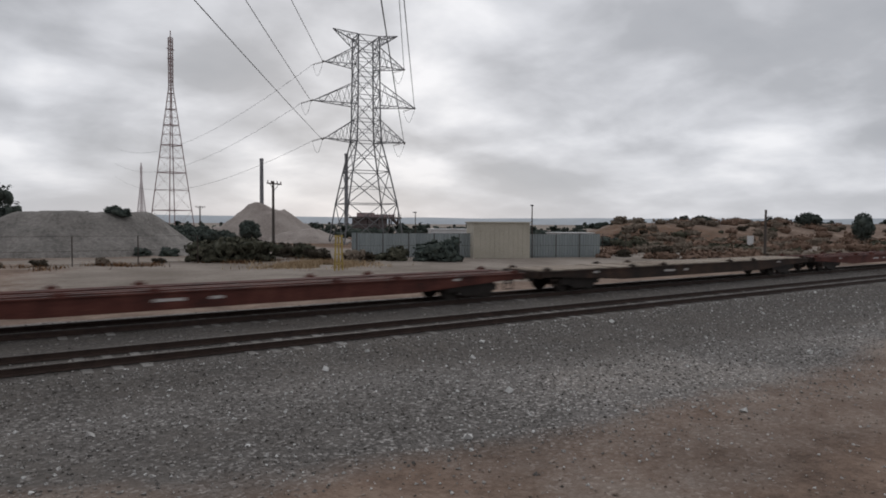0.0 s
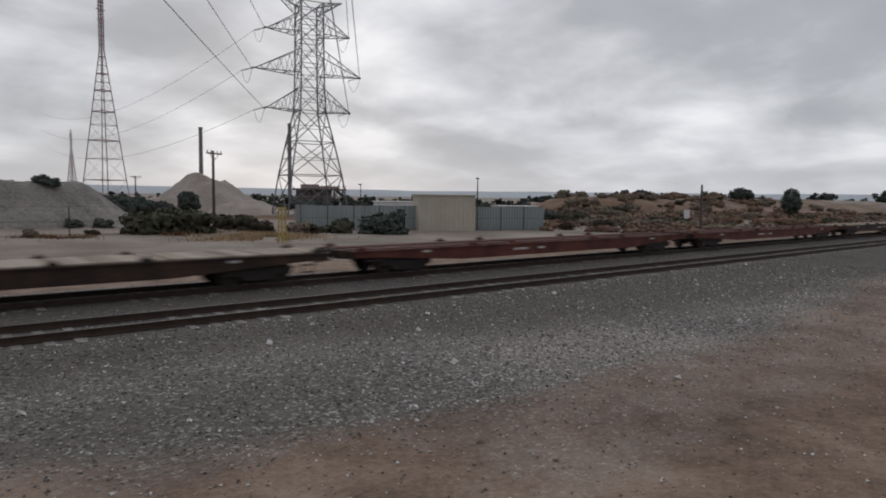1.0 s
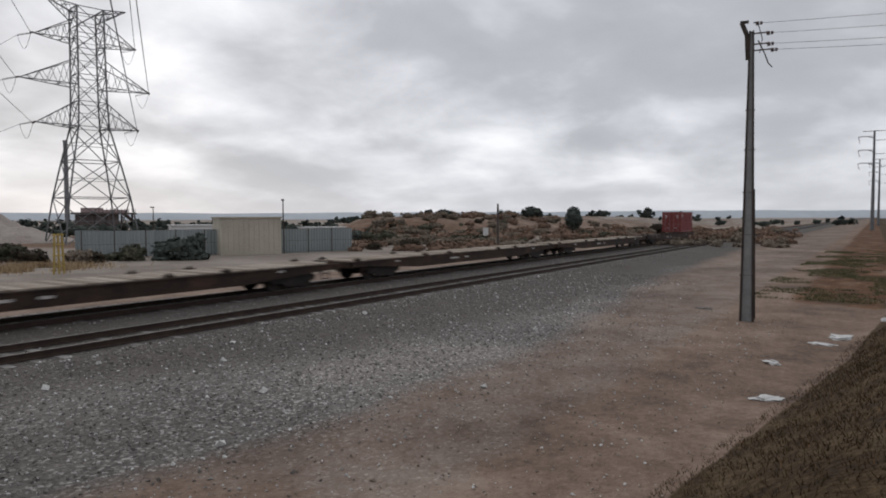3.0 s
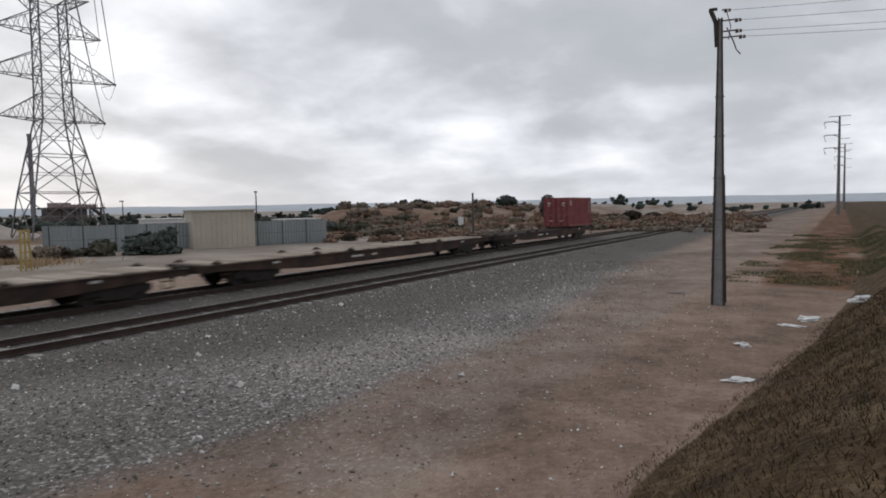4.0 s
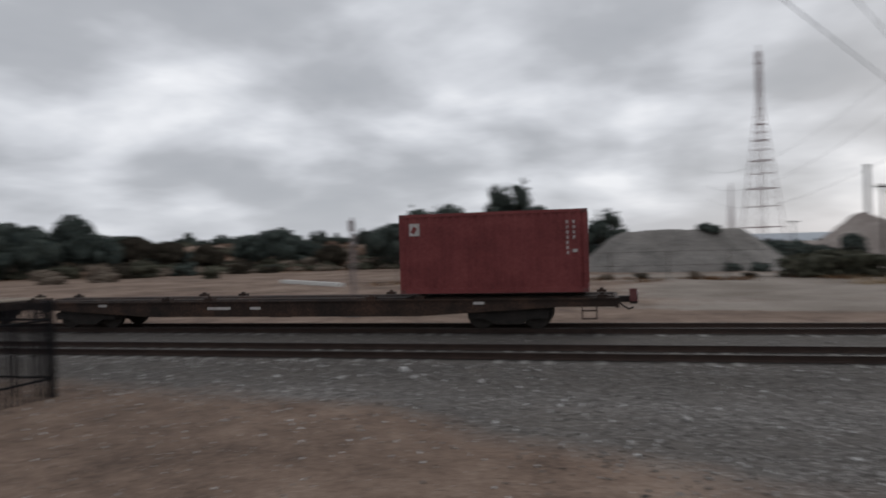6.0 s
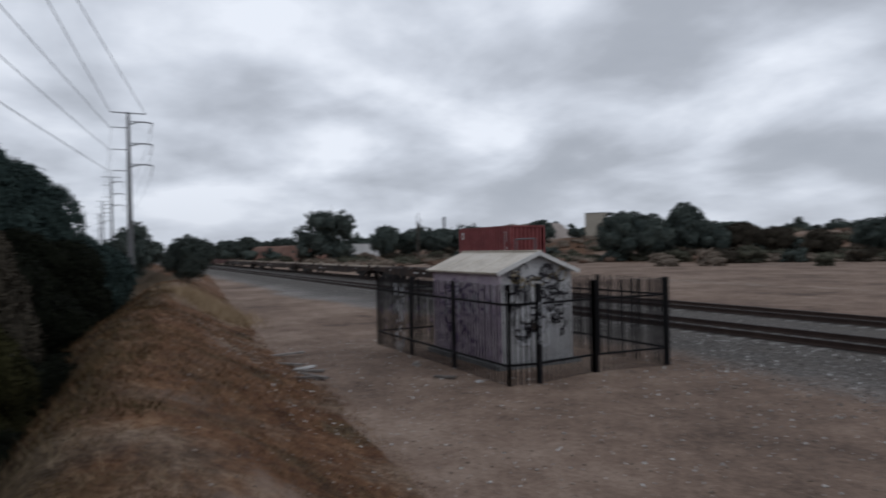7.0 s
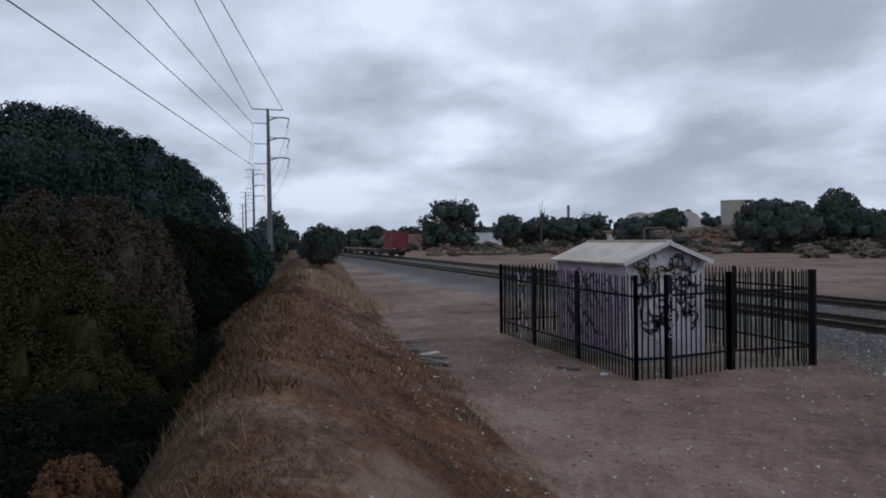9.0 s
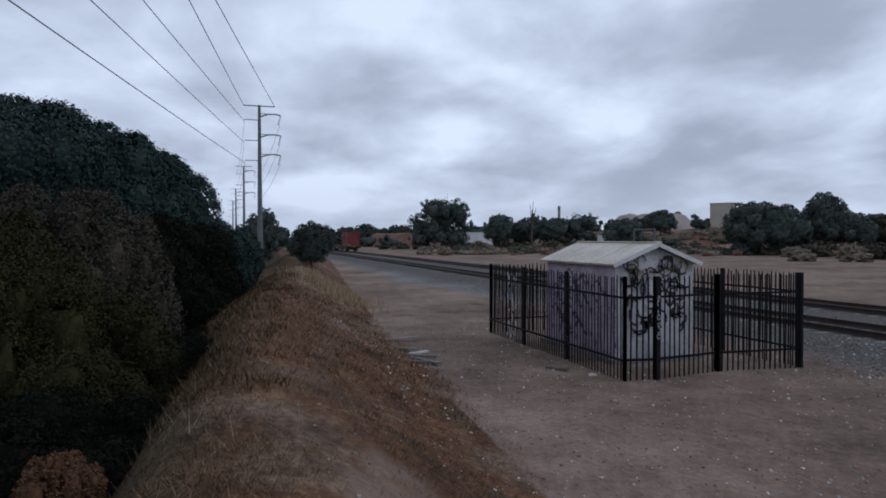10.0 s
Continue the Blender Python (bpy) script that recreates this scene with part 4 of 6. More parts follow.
def lattice_tower():
    c = at(-28.7, 110)
    t = thing("transmission_tower", pose(c.x, c.y, 0), "tall grey steel lattice transmission tower with three pairs of arms", "transmission tower")
    u = Vector((-0.98, 0.20, 0)).normalized()
    v = Vector((-u.y, u.x, 0))
    zg = c.z - 0.2

    def corner(a, b, w, z):
        return u * (a * w) + v * (b * w) + Vector((0, 0, z))
    half = [(zg, 5.0), (6.2, 4.05), (11.5, 3.05), (16.4, 2.05), (20.0, 1.9), (23.8, 1.85), (27.5, 1.8), (30.6, 1.8), (33.4, 1.75)]
    signs = ((1, 1), (-1, 1), (-1, -1), (1, -1))
    for a, b in signs:
        bm = bmesh.new()
        tube(bm, [corner(a, b, w0, z0) for z0, w0 in half], 0.13, 4)
        part("leg", bm, GALV, t, "angle-steel tower leg")
    def brace(p0, p1, wd):
        bm = bmesh.new()
        bar(bm, p0, p1, wd)
        part("brace", bm, GALV, t)
    for i in range(4):
        (a, b), (p, q) = signs[i], signs[(i + 1) % 4]
        for k, ((z0, w0), (z1, w1)) in enumerate(zip(half, half[1:])):
            A, B, C, D = corner(a, b, w0, z0), corner(p, q, w0, z0), corner(a, b, w1, z1), corner(p, q, w1, z1)
            th = 0.11 if k < 3 else 0.09
            brace(A, D, th)
            brace(B, C, th)
            if k:
                brace(A, B, th)
            if k < 3:
                m0 = (A + D) / 2
                brace((A + C) / 2, m0, 0.07)
                brace((B + D) / 2, m0, 0.07)
            else:
                brace((A + C) / 2, (B + D) / 2, 0.06)
        brace(corner(a, b, half[-1][1], half[-1][0]), corner(p, q, half[-1][1], half[-1][0]), 0.1)
    tips = {}
    for name, zb, zt, reach in (("low", 16.4, 20.0, 6.9), ("mid", 22.3, 26.0, 8.7), ("high", 28.6, 31.6, 6.8), ("peak", 33.4, 32.0, 5.5)):
        for s in (1, -1):
            bm = bmesh.new()
            w = 1.85
            tip = u * (s * reach) + Vector((0, 0, zb + (0.25 if name != "peak" else 0.9)))
            for b in (1, -1):
                lo, hi = corner(s, b, w, zb), corner(s, b, w, zt)
                bar(bm, lo, tip, 0.11)
                bar(bm, hi, tip, 0.11)
                n = 4
                for k in range(n):
                    f0, f1 = k / n, (k + 1) / n
                    bar(bm, lo.lerp(tip, f0), hi.lerp(tip, (f0 + f1) / 2), 0.055)
                    bar(bm, hi.lerp(tip, (f0 + f1) / 2), lo.lerp(tip, f1), 0.055)
            for k in (0, 0.3, 0.6):
                bar(bm, corner(s, 1, w, zb).lerp(tip, k), corner(s, -1, w, zb).lerp(tip, k), 0.06)
            bar(bm, corner(s, 1, w, zb), corner(s, -1, w, zb).lerp(tip, 0.4), 0.055)
            bar(bm, corner(s, -1, w, zb), corner(s, 1, w, zb).lerp(tip, 0.4), 0.055)
            part("cross_arm", bm, GALV, t, "tapered lattice cross-arm")
            tips[name, s] = tip
    # strain strings and jumper loops at each conductor arm
    to = Vector((-0.57, -0.82, 0))
    for (name, s), tip in tips.items():
        if name == "peak":
            continue
        for d in (to, Vector((-0.75, 0.66, 0))):
            bm = bmesh.new()
            for k in range(9):
                p = tip + d * (0.25 + 0.2 * k) + Vector((0, 0, -0.05 * k))
                rod(bm, p, p + d * 0.07, 0.13, 0.13, 8)
            part("insulator_string", bm, INSULATOR, t)
        bm = bmesh.new()
        pa, pb = tip + to * 2.0 - Vector((0, 0, 0.45)), tip + Vector((-0.75, 0.66, 0)) * 2.0 - Vector((0, 0, 0.45))
        tube(bm, [pa.lerp(pb, k / 8) - Vector((0, 0, 2.0 * math.sin(math.pi * k / 8))) for k in range(9)], 0.03)
        part("jumper_loop", bm, WIRE, t)
    return {k: Vector((c.x, c.y, 0)) + v for k, v in tips.items()}


def wire(name, p, q, sag, r, label):
    bm = bmesh.new()
    p, q = Vector(p), Vector(q)
    n = 48
    o = p.lerp(q, 0.5)
    tube(bm, [p.lerp(q, i / n) - Vector((0, 0, 4 * sag * (i / n) * (1 - i / n))) - o for i in range(n + 1)], r, 4)
    w = new(name, mesh_of(name, bm, WIRE))
    w.location = o
    return tagged(w, label, "power line", "overhead conductors")


tips = lattice_tower()
for key, (az, el) in {("low", 1): (-15.4, 17.36), ("mid", 1): (-19.06, 17.72), ("high", 1): (-22.6, 18.0),
                      ("low", -1): (-30.1, 18.4), ("high", -1): (-31.56, 18.45), ("mid", -1): (-31.99, 18.46)}.items():
    tip = tips[key] + Vector((-0.57, -0.82, 0)) * (2.0 if key[0] != "peak" else 0) - Vector((0, 0, 0.45))
    r = (tip.z - 3.1) / math.tan(radians(el))
    way = (at(az, r, tip.z) - tip).normalized()
    wire("conductor", tip, tip + way * 150, 0.5, 0.042 if key[0] != "peak" else 0.022, "dark overhead conductor strung from the lattice tower")
for key, z in ((("high", 1), 30), (("mid", 1), 23), (("low", 1), 17)):
    wire("conductor", tips[key] + Vector((-1.5, 1.3, -0.4)), at(-9, 330, z + 6), 7.0, 0.03, "dark overhead conductor strung from the lattice tower")


def radio_mast(az, r, height, base, label, mat):
    c = at(az, r)
    t = thing("radio_mast", pose(c.x, c.y, c.z, 0, 0, -az + 12), label, "radio mast")

    def w(z):
        return max(base / 2 * (1 - z / (height * 0.82)), base * 0.045)
    levels = [0]
    while levels[-1] < height - 2:
        levels.append(min(height, levels[-1] + max(2.2, w(levels[-1]) * 1.55)))
    sg = ((1, 1), (-1, 1), (-1, -1), (1, -1))
    th = 0.0009 * r
    for a, b in sg:
        bm = bmesh.new()
        for z0, z1 in zip(levels, levels[1:]):
            bar(bm, (a * w(z0), b * w(z0), z0), (a * w(z1), b * w(z1), z1), th * 1.3)
        part("leg", bm, mat, t)
    for i in range(4):
        (a, b), (p, q) = sg[i], sg[(i + 1) % 4]
        bm = bmesh.new()
        for k, (z0, z1) in enumerate(zip(levels, levels[1:])):
            A, B = Vector((a * w(z0), b * w(z0), z0)), Vector((p * w(z0), q * w(z0), z0))
            C, D = Vector((a * w(z1), b * w(z1), z1)), Vector((p * w(z1), q * w(z1), z1))
            bar(bm, A, D, th * 0.18)
            bar(bm, B, C, th * 0.18)
            bar(bm, C, D, th * (1.2 if k % 2 == 0 else 0.6))
        part("bracing", bm, mat, t)
    bm = bmesh.new()
    for z, l in ((height * 0.935, 2.6), (height * 0.885, 2.2), (height * 0.97, 1.2)):
        bar(bm, (-l / 2 * height / 55, 0, z), (l / 2 * height / 55, 0, z), th)
    rod(bm, (0, 0, height - 1), (0, 0, height + 1.5), th * 0.8)
    part("aerial", bm, mat, t)


radio_mast(-13.05, 200, 55, 8.6, "tall faded red lattice mast lightened for haze, small top crossbars", MAST_PAINT)
radio_mast(-10.82, 520, 44, 5.4, "distant lattice radio mast, haze tinted into its pale colour", MAST_HAZE_TINT)


def chimney(az, r, top, wid):
    c = at(az, r, 0)
    t = thing("chimney", pose(c.x, c.y, -2), "slim grey concrete chimney stack in the distance", "chimney", "chimney stacks")
    bm = bmesh.new()
    rod(bm, (0, 0, 0), (0, 0, top + 2), wid * 0.58, wid * 0.46, 20)
    part("shaft", bm, CHIMNEY, t, smooth=False)
    bm = bmesh.new()
    rod(bm, (0, 0, top + 0.8), (0, 0, top + 2.3), wid * 0.53, wid * 0.53, 20)
    part("rim", bm, CHIMNEY, t)


chimney(-20.02, 420, 41.8, 2.3)
chimney(-27.05, 420, 46.2, 2.3)


def timber_pole(az, r, top, arm, label):
    c = at(az, r)
    t = thing("utility_pole", pose(c.x, c.y, c.z, 0, 0, -az + 10), label, "utility pole")
    bm = bmesh.new()
    rod(bm, (0, 0, -0.3), (0, 0, top - c.z), 0.16, 0.11, 10)
    part("pole", bm, TIMBER, t)
    if arm:
        bm = bmesh.new()
        box(bm, (0, -0.14, top - c.z - 0.25), (arm, 0.1, 0.12))
        bar(bm, (-arm * 0.3, -0.14, top - c.z - 0.3), (0, -0.1, top - c.z - 0.9), 0.04)
        bar(bm, (arm * 0.3, -0.14, top - c.z - 0.3), (0, -0.1, top - c.z - 0.9), 0.04)
        part("cross_arm", bm, TIMBER, t)
        for k in (-0.45, -0.2, 0.2, 0.45):
            bm = bmesh.new()
            rod(bm, (k * arm, -0.14, top - c.z - 0.2), (k * arm, -0.14, top - c.z + 0.02), 0.05, 0.04, 8)
            part("insulator", bm, INSULATOR, t)


timber_pole(-20.95, 64, 6.95, 2.1, "weathered timber power pole with one cross-arm")
timber_pole(-15.15, 150, 6.5, 2.6, "distant timber power pole with one cross-arm")
timber_pole(-61.5, 79, 4.75, 0, "plain dark timber post beside the dirt road")


def stobie_pole():
    x, y = 23.85, 3.52
    zg = land(x, y)
    top = 9.15 - zg
    t = thing("stobie_pole", pose(x, y, zg, 0, 0, 8), "grey concrete and steel channel power pole, weathered", "power pole")
    bm = bmesh.new()
    pr = [(-0.16, -0.3), (0.16, -0.3), (0.03, top), (-0.03, top)]
    # the concrete web faces along the tracks
    prism(bm, [(a, b) for a, b in pr], -0.045, 0.045, "x")
    part("concrete_web", bm, CONCRETE, t, "grey concrete web")
    for s in (1, -1):
        bm = bmesh.new()
        prism(bm, [(s * 0.155, -0.3), (s * 0.235, -0.3), (s * 0.078, top + 0.02), (s * 0.028, top + 0.02)], -0.075, 0.075, "x")
        part("steel_channel", bm, POLE_STEEL, t, "dark steel channel")
    for z in (1.55, 2.9, 4.3, 5.7, 7.0):
        bm = bmesh.new()
        hw = 0.22 - 0.15 * z / top
        rod(bm, (-0.03, -hw - 0.04, z), (-0.03, hw + 0.04, z), 0.018)
        part("tie_bolt", bm, POLE_STEEL, t)
    bm = bmesh.new()
    bar(bm, (0, 0.1, top - 0.9), (0, 0.14, top - 0.1), 0.09, 0.14)
    bar(bm, (0, 0.14, top - 0.1), (0, 0.3, top + 0.32), 0.09, 0.14)
    box(bm, (0, 0.22, top + 0.33), (0.1, 0.26, 0.08))
    part("top_bracket", bm, POLE_STEEL, t, "bent steel top bracket")
    heads = []
    for z, yy in ((top + 0.3, 0.0), (top - 0.05, -0.32), (top - 0.4, -0.34), (top - 0.6, -0.45)):
        bm = bmesh.new()
        bar(bm, (0, -0.05, z - 0.02), (0, yy - 0.12, z - 0.02), 0.04)
        rod(bm, (0, yy - 0.12, z - 0.05), (0, yy - 0.22, z - 0.05), 0.07, 0.06, 8)
        rod(bm, (0, yy - 0.24, z - 0.05), (0, yy - 0.32, z - 0.05), 0.06, 0.05, 8)
        part("insulator", bm, INSULATOR, t)
        heads.append((0, yy - 0.32, z - 0.05))
    bm = bmesh.new()
    tube(bm, [(0.02, -0.2, top - 0.3), (0.04, -0.4, top - 0.75), (0.03, -0.5, top - 1.05), (0.03, -0.62, top - 1.2)], 0.02, 5)
    part("cable_tail", bm, BOGIE_BLACK, t, "black cable tail")
    bm = bmesh.new()
    tube(bm, [(0.02, -0.2, top + 0.2), (0.05, -0.32, top - 0.25), (0.03, -0.25, top - 0.7)], 0.015, 5)
    part("cable_tail", bm, BOGIE_BLACK, t, "black cable tail")
    bm = bmesh.new()
    tube(bm, [(-0.06, -0.245, 0.1), (-0.06, -0.222, 1.4), (-0.06, -0.198, 2.8), (-0.06, -0.17, 4.4)], 0.02, 5)
    part("earth_cable", bm, BOGIE_BLACK, t, "black cable run down the pole")
    m = pose(x, y, zg, 0, 0, 8)
    for k, hd in enumerate(heads):
        p = m @ Vector(hd)
        wire("service_wire", p, (27 + k, -45, p.z + 0.3), 0.9, 0.006, "thin black service wire strung from the channel pole")


stobie_pole()


def line_pole(c, top, detail, label, flip=1):
    t = thing("transmission_pole", pose(c.x, c.y, c.z - 0.3), label, "power pole", "poles of the transmission line")
    h_ = top - c.z + 0.3
    bm = bmesh.new()
    rod(bm, (0, 0, 0), (0, 0, h_), 0.42, 0.2, 14)
    part("shaft", bm, GALV, t, "tapered grey steel shaft")
    bm = bmesh.new()
    bar(bm, (0, -2.2 * flip, h_ - 0.1), (0, 2.2 * flip, h_ - 0.1), 0.13)
    part("top_arm", bm, GALV, t)
    out = []
    for k, z in enumerate((h_ - 1.2, h_ - 4.2, h_ - 7.1)):
        bm = bmesh.new()
        tube(bm, [(0, 0, z - 0.5), (0, 1.2 * flip, z - 0.05), (0, 2.2 * flip, z), (0, 3.0 * flip, z - 0.12)], 0.1, 6)
        bar(bm, (0, 0, z), (0, 1.6 * flip, z), 0.09)
        part("davit_arm", bm, GALV, t, "curved davit arm")
        bm = bmesh.new()
        for j in range(7):
            rod(bm, (0, (3.0 - 0.05 * j) * flip, z - 0.2 - 0.2 * j), (0, (2.99 - 0.05 * j) * flip, z - 0.28 - 0.2 * j), 0.12, 0.12, 8)
        part("insulator_string", bm, INSULATOR, t)
        zl = z - 0.95
        bm = bmesh.new()
        bar(bm, (0, 0, zl), (0, -2.1 * flip, zl), 0.1)
        part("post_arm", bm, GALV, t)
        out.append(zl)
    return t


POLES = [(at(87.8, 100, 0.4), 22.0), (at(89.1, 186, 0.0), 22.2), (at(89.75, 268, 0.0), 22.0), (at(90.0, 350, 0), 22.0)]
for c, top in POLES:
    line_pole(c, top, True, "tall grey steel transmission pole with curved arms")
line_pole(at(-89.83, 175, 0.3), 22.1, False, "tall grey steel transmission pole with curved arms")
line_pole(at(-90.2, 262, 0.3), 22.1, False, "tall grey steel transmission pole with curved arms")
c0 = POLES[0][0]
for (az, el), dy, z in (((104.7, 17.0), -2.1, 13.6), ((99.75, 17.8), -2.1, 16.5), ((96.29, 18.28), -2.1, 19.6), ((93.03, 18.68), -2.2, 21.9), ((90.99, 18.9), 2.2, 21.9)):
    p = Vector((c0.x, c0.y + dy, z))
    r = (z - 2.5) / math.tan(radians(el))
    way = (at(az, r, z) - p).normalized()
    wire("conductor", p, p + way * 150, 0.4, 0.042, "dark overhead conductor strung from the steel pole")
for dy, z in ((-2.1, 13.6), (-2.1, 16.5), (-2.1, 19.6), (2.9, 13.5), (2.9, 16.4), (2.9, 19.3)):
    wire("conductor", (c0.x, c0.y + dy, z), (POLES[1][0].x, POLES[1][0].y + dy, z), 1.8, 0.022, "dark overhead conductor strung from the steel pole")


# ---- yard beyond the tracks ----
HEAPS = []


def heap_top(x, y):
    """Height of a stockpile over this spot, or of the land."""
    z = land(x, y)
    for c, verts in HEAPS:
        v = min(verts, key=lambda p: (p[0] + c.x - x) ** 2 + (p[1] + c.y - y) ** 2)
        if math.hypot(v[0] + c.x - x, v[1] + c.y - y) < 1.0:
            z = max(z, v[2] + c.z - 0.1)
    return z


def heap(name, c, rx, ry, height, mat, label, seed, flat=0.0, rot=0.0):
    """A tipped stockpile with gullies and an uneven brow."""
    g = 46
    verts, faces = [], []
    for j in range(g + 1):
        for i in range(g + 1):
            u, v = i / g * 2 - 1, j / g * 2 - 1
            d = math.hypot(u, v)
            k = min(1.0, max(0.0, (1 - d) / (1 - flat)))
            k = k + 0.22 * noise.noise((u * 3 + seed, v * 3, seed)) * (k > 0) + 0.06 * noise.noise((u * 11 + seed, v * 11, 0)) * (k > 0)
            z = height * max(-0.02, min(k, 1.0) + (0.05 * noise.noise((u * 5, v * 5, seed + 4)) if k > 0.6 else 0))
            if d > 1:
                z = -0.4
            q = Matrix.Rotation(rot, 2) @ Vector((u * rx, v * ry))
            verts.append((q.x, q.y, z))
    for j in range(g):
        for i in range(g):
            faces.append((j * (g + 1) + i, j * (g + 1) + i + 1, (j + 1) * (g + 1) + i + 1, (j + 1) * (g + 1) + i))
    me = bpy.data.meshes.new(name)
    me.from_pydata(verts, [], faces)
    me.polygons.foreach_set("use_smooth", [True] * len(me.polygons))
    me.materials.append(mat)
    ob = new(name, me)
    ob.location = (c.x, c.y, c.z - 0.1)
    HEAPS.append((c, verts))
    return tagged(ob, label, "stockpile", "stockpiles")


heap("gravel_stockpile", at(-6.8, 84, -0.5), 13, 13, 4.7, GRAVEL_PILE, "long grey gravel stockpile behind the wire fence", 1.7, 0.5)
heap("gravel_stockpile", at(-11.5, 80, -0.5), 7, 8, 2.4, GRAVEL_PILE, "low grey gravel stockpile", 5.2, 0.3)
heap("sand_stockpile", at(-20.2, 135, -0.6), 13.5, 12, 7.6, SAND_PILE, "pale conical sand stockpile with slumped sides", 8.1, 0.04)
heap("sand_stockpile", at(-23.8, 120, -0.6), 9, 9, 2.6, SAND_PILE, "low pale sand stockpile", 9.4, 0.15)


def shed(name, c, size, turn, mat, roofmat, label, ribs=0):
    t = thing(name, pose(c.x, c.y, c.z - 0.1, 0, 0, turn), label, "shed")
    sx, sy, sz = size
    bm = bmesh.new()
    box(bm, (0, 0, sz / 2), size)
    part("wall", bm, mat, t)
    bm = bmesh.new()
    box(bm, (0, 0, sz + 0.06), (sx + 0.3, sy + 0.3, 0.12))
    part("roof", bm, roofmat, t)
    for i in range(ribs):
        bm = bmesh.new()
        x = -sx / 2 + sx * (i + 0.5) / ribs
        box(bm, (x, -sy / 2 - 0.02, sz / 2), (0.05, 0.05, sz - 0.1))
        part("rib", bm, mat, t)
    return t


p, q = Vector((40.4, 51.4, 0)), Vector((45.2, 48.7, 0))
mid = (p + q) / 2
ang = math.degrees(math.atan2(q.y - p.y, q.x - p.x))
nrm = Vector((-(q - p).y, (q - p).x, 0)).normalized()
m = mid + nrm * 2.6
shed("tin_shed", Vector((m.x, m.y, -0.5)), (5.7, 5.0, 3.75), ang, PALE_TIN, PALE_TIN, "cream corrugated tin shed behind the wire fence", 12)
w = at(-36.4, 92)
shed("tin_shed", w, (7, 5, 2.7), ang, WHITE_TIN, WHITE_TIN, "low white tin shed")
w = at(-46.3, 100)
shed("tin_shed", w, (6, 4, 2.2), ang, WHITE_TIN, WHITE_TIN, "low white tin shed")


def tin_fence(p, q, h_, label):
    p, q = Vector((*p, 0)), Vector((*q, 0))
    t = thing("tin_fence", pose(p.x, p.y, -0.5), label, "fence")
    n = max(2, int((q - p).length / 0.9))
    ang = math.degrees(math.atan2(q.y - p.y, q.x - p.x))
    bm = bmesh.new()
    wd = (q - p).length / n
    lo, hi = [], []
    for k in range(13):
        d_ = 0.03 * (1 if k % 4 in (1, 2) else -1)
        lo.append(bm.verts.new((wd * k / 12, d_, 0)))
        hi.append(bm.verts.new((wd * k / 12, d_, h_)))
    for k in range(12):
        bm.faces.new((lo[k], lo[k + 1], hi[k + 1], hi[k]))
    sheet = mesh_of("sheet", bm, GREY_TIN)
    r = random.Random(6)
    for i in range(n):
        o = (q - p) * (i / n)
        piece("sheet", sheet, t, pose(o.x, o.y, land(p.x + o.x, p.y + o.y) + 0.4 + r.uniform(-0.04, 0.04), 0, 0, ang))
    return t


tin_fence((31.5, 60.5), (41.5, 53.5), 2.55, "long grey-green corrugated tin fence")
tin_fence((45.6, 50.6), (54.3, 47.5), 2.55, "grey-green corrugated tin fence beside the cream shed")


def chain_fence(p, q, n, h_, label, mesh_wire=True):
    p, q = Vector((*p, 0)), Vector((*q, 0))
    t = thing("wire_fence", pose(p.x, p.y, 0), label, "fence", "wire fences of the yard")
    bm = bmesh.new()
    rod(bm, (0, 0, -0.4), (0, 0, h_), 0.045, 0.045, 8)
    post_me = mesh_of("post", bm, POLE_STEEL)
    tops = []
    for i in range(n + 1):
        o = (q - p) * (i / n)
        z = land(p.x + o.x, p.y + o.y)
        piece("post", post_me, t, pose(o.x, o.y, z))
        tops.append(Vector((o.x, o.y, z)))
    for z in (h_ - 0.03, h_ * 0.5, 0.15):
        bm = bmesh.new()
        for a, b in zip(tops, tops[1:]):
            bar(bm, a + Vector((0, 0, z)), b + Vector((0, 0, z)), 0.022)
        part("strand", bm, POLE_STEEL, t)


chain_fence((-22, 57), (20, 57.5), 9, 2.35, "rusty post and wire fence before the gravel heaps")
chain_fence((30.5, 57.5), (56, 45.5), 11, 2.5, "post and wire fence before the sheds")


def plant():
    c = at(-29.6, 210, 0)
    t = thing("crushing_plant", pose(c.x, c.y, 0.3, 0, 0, 25), "dark red-brown industrial screening plant on steel legs", "industrial plant")
    for x in (-8, -3, 3, 8):
        for y in (-3, 3):
            bm = bmesh.new()
            bar(bm, (x, y, -2), (x, y, 4.2), 0.4)
            part("leg", bm, DARK_TIN, t)
    bm = bmesh.new()
    box(bm, (0, 0, 4.4), (19, 7, 0.5))
    box(bm, (-3, 0, 2.6), (11, 5, 3.0))
    part("deck", bm, DARK_TIN, t)
    bm = bmesh.new()
    box(bm, (-5.5, 0, 5.2), (4, 4, 1.4))
    box(bm, (4.5, 0, 5.0), (6, 4, 1.0))
    part("screen_house", bm, MAST_PAINT, t)
    bm = bmesh.new()
    bar(bm, (8, 0, 4.6), (18, 2, 1.2), 1.0, 0.5)
    part("conveyor", bm, DARK_TIN, t)
    for k in range(12):
        bm = bmesh.new()
        x = -9 + 18 * k / 11
        bar(bm, (x, -3.4, 4.6), (x, -3.4, 5.8), 0.1)
        part("hand_rail_post", bm, DARK_TIN, t)


plant()


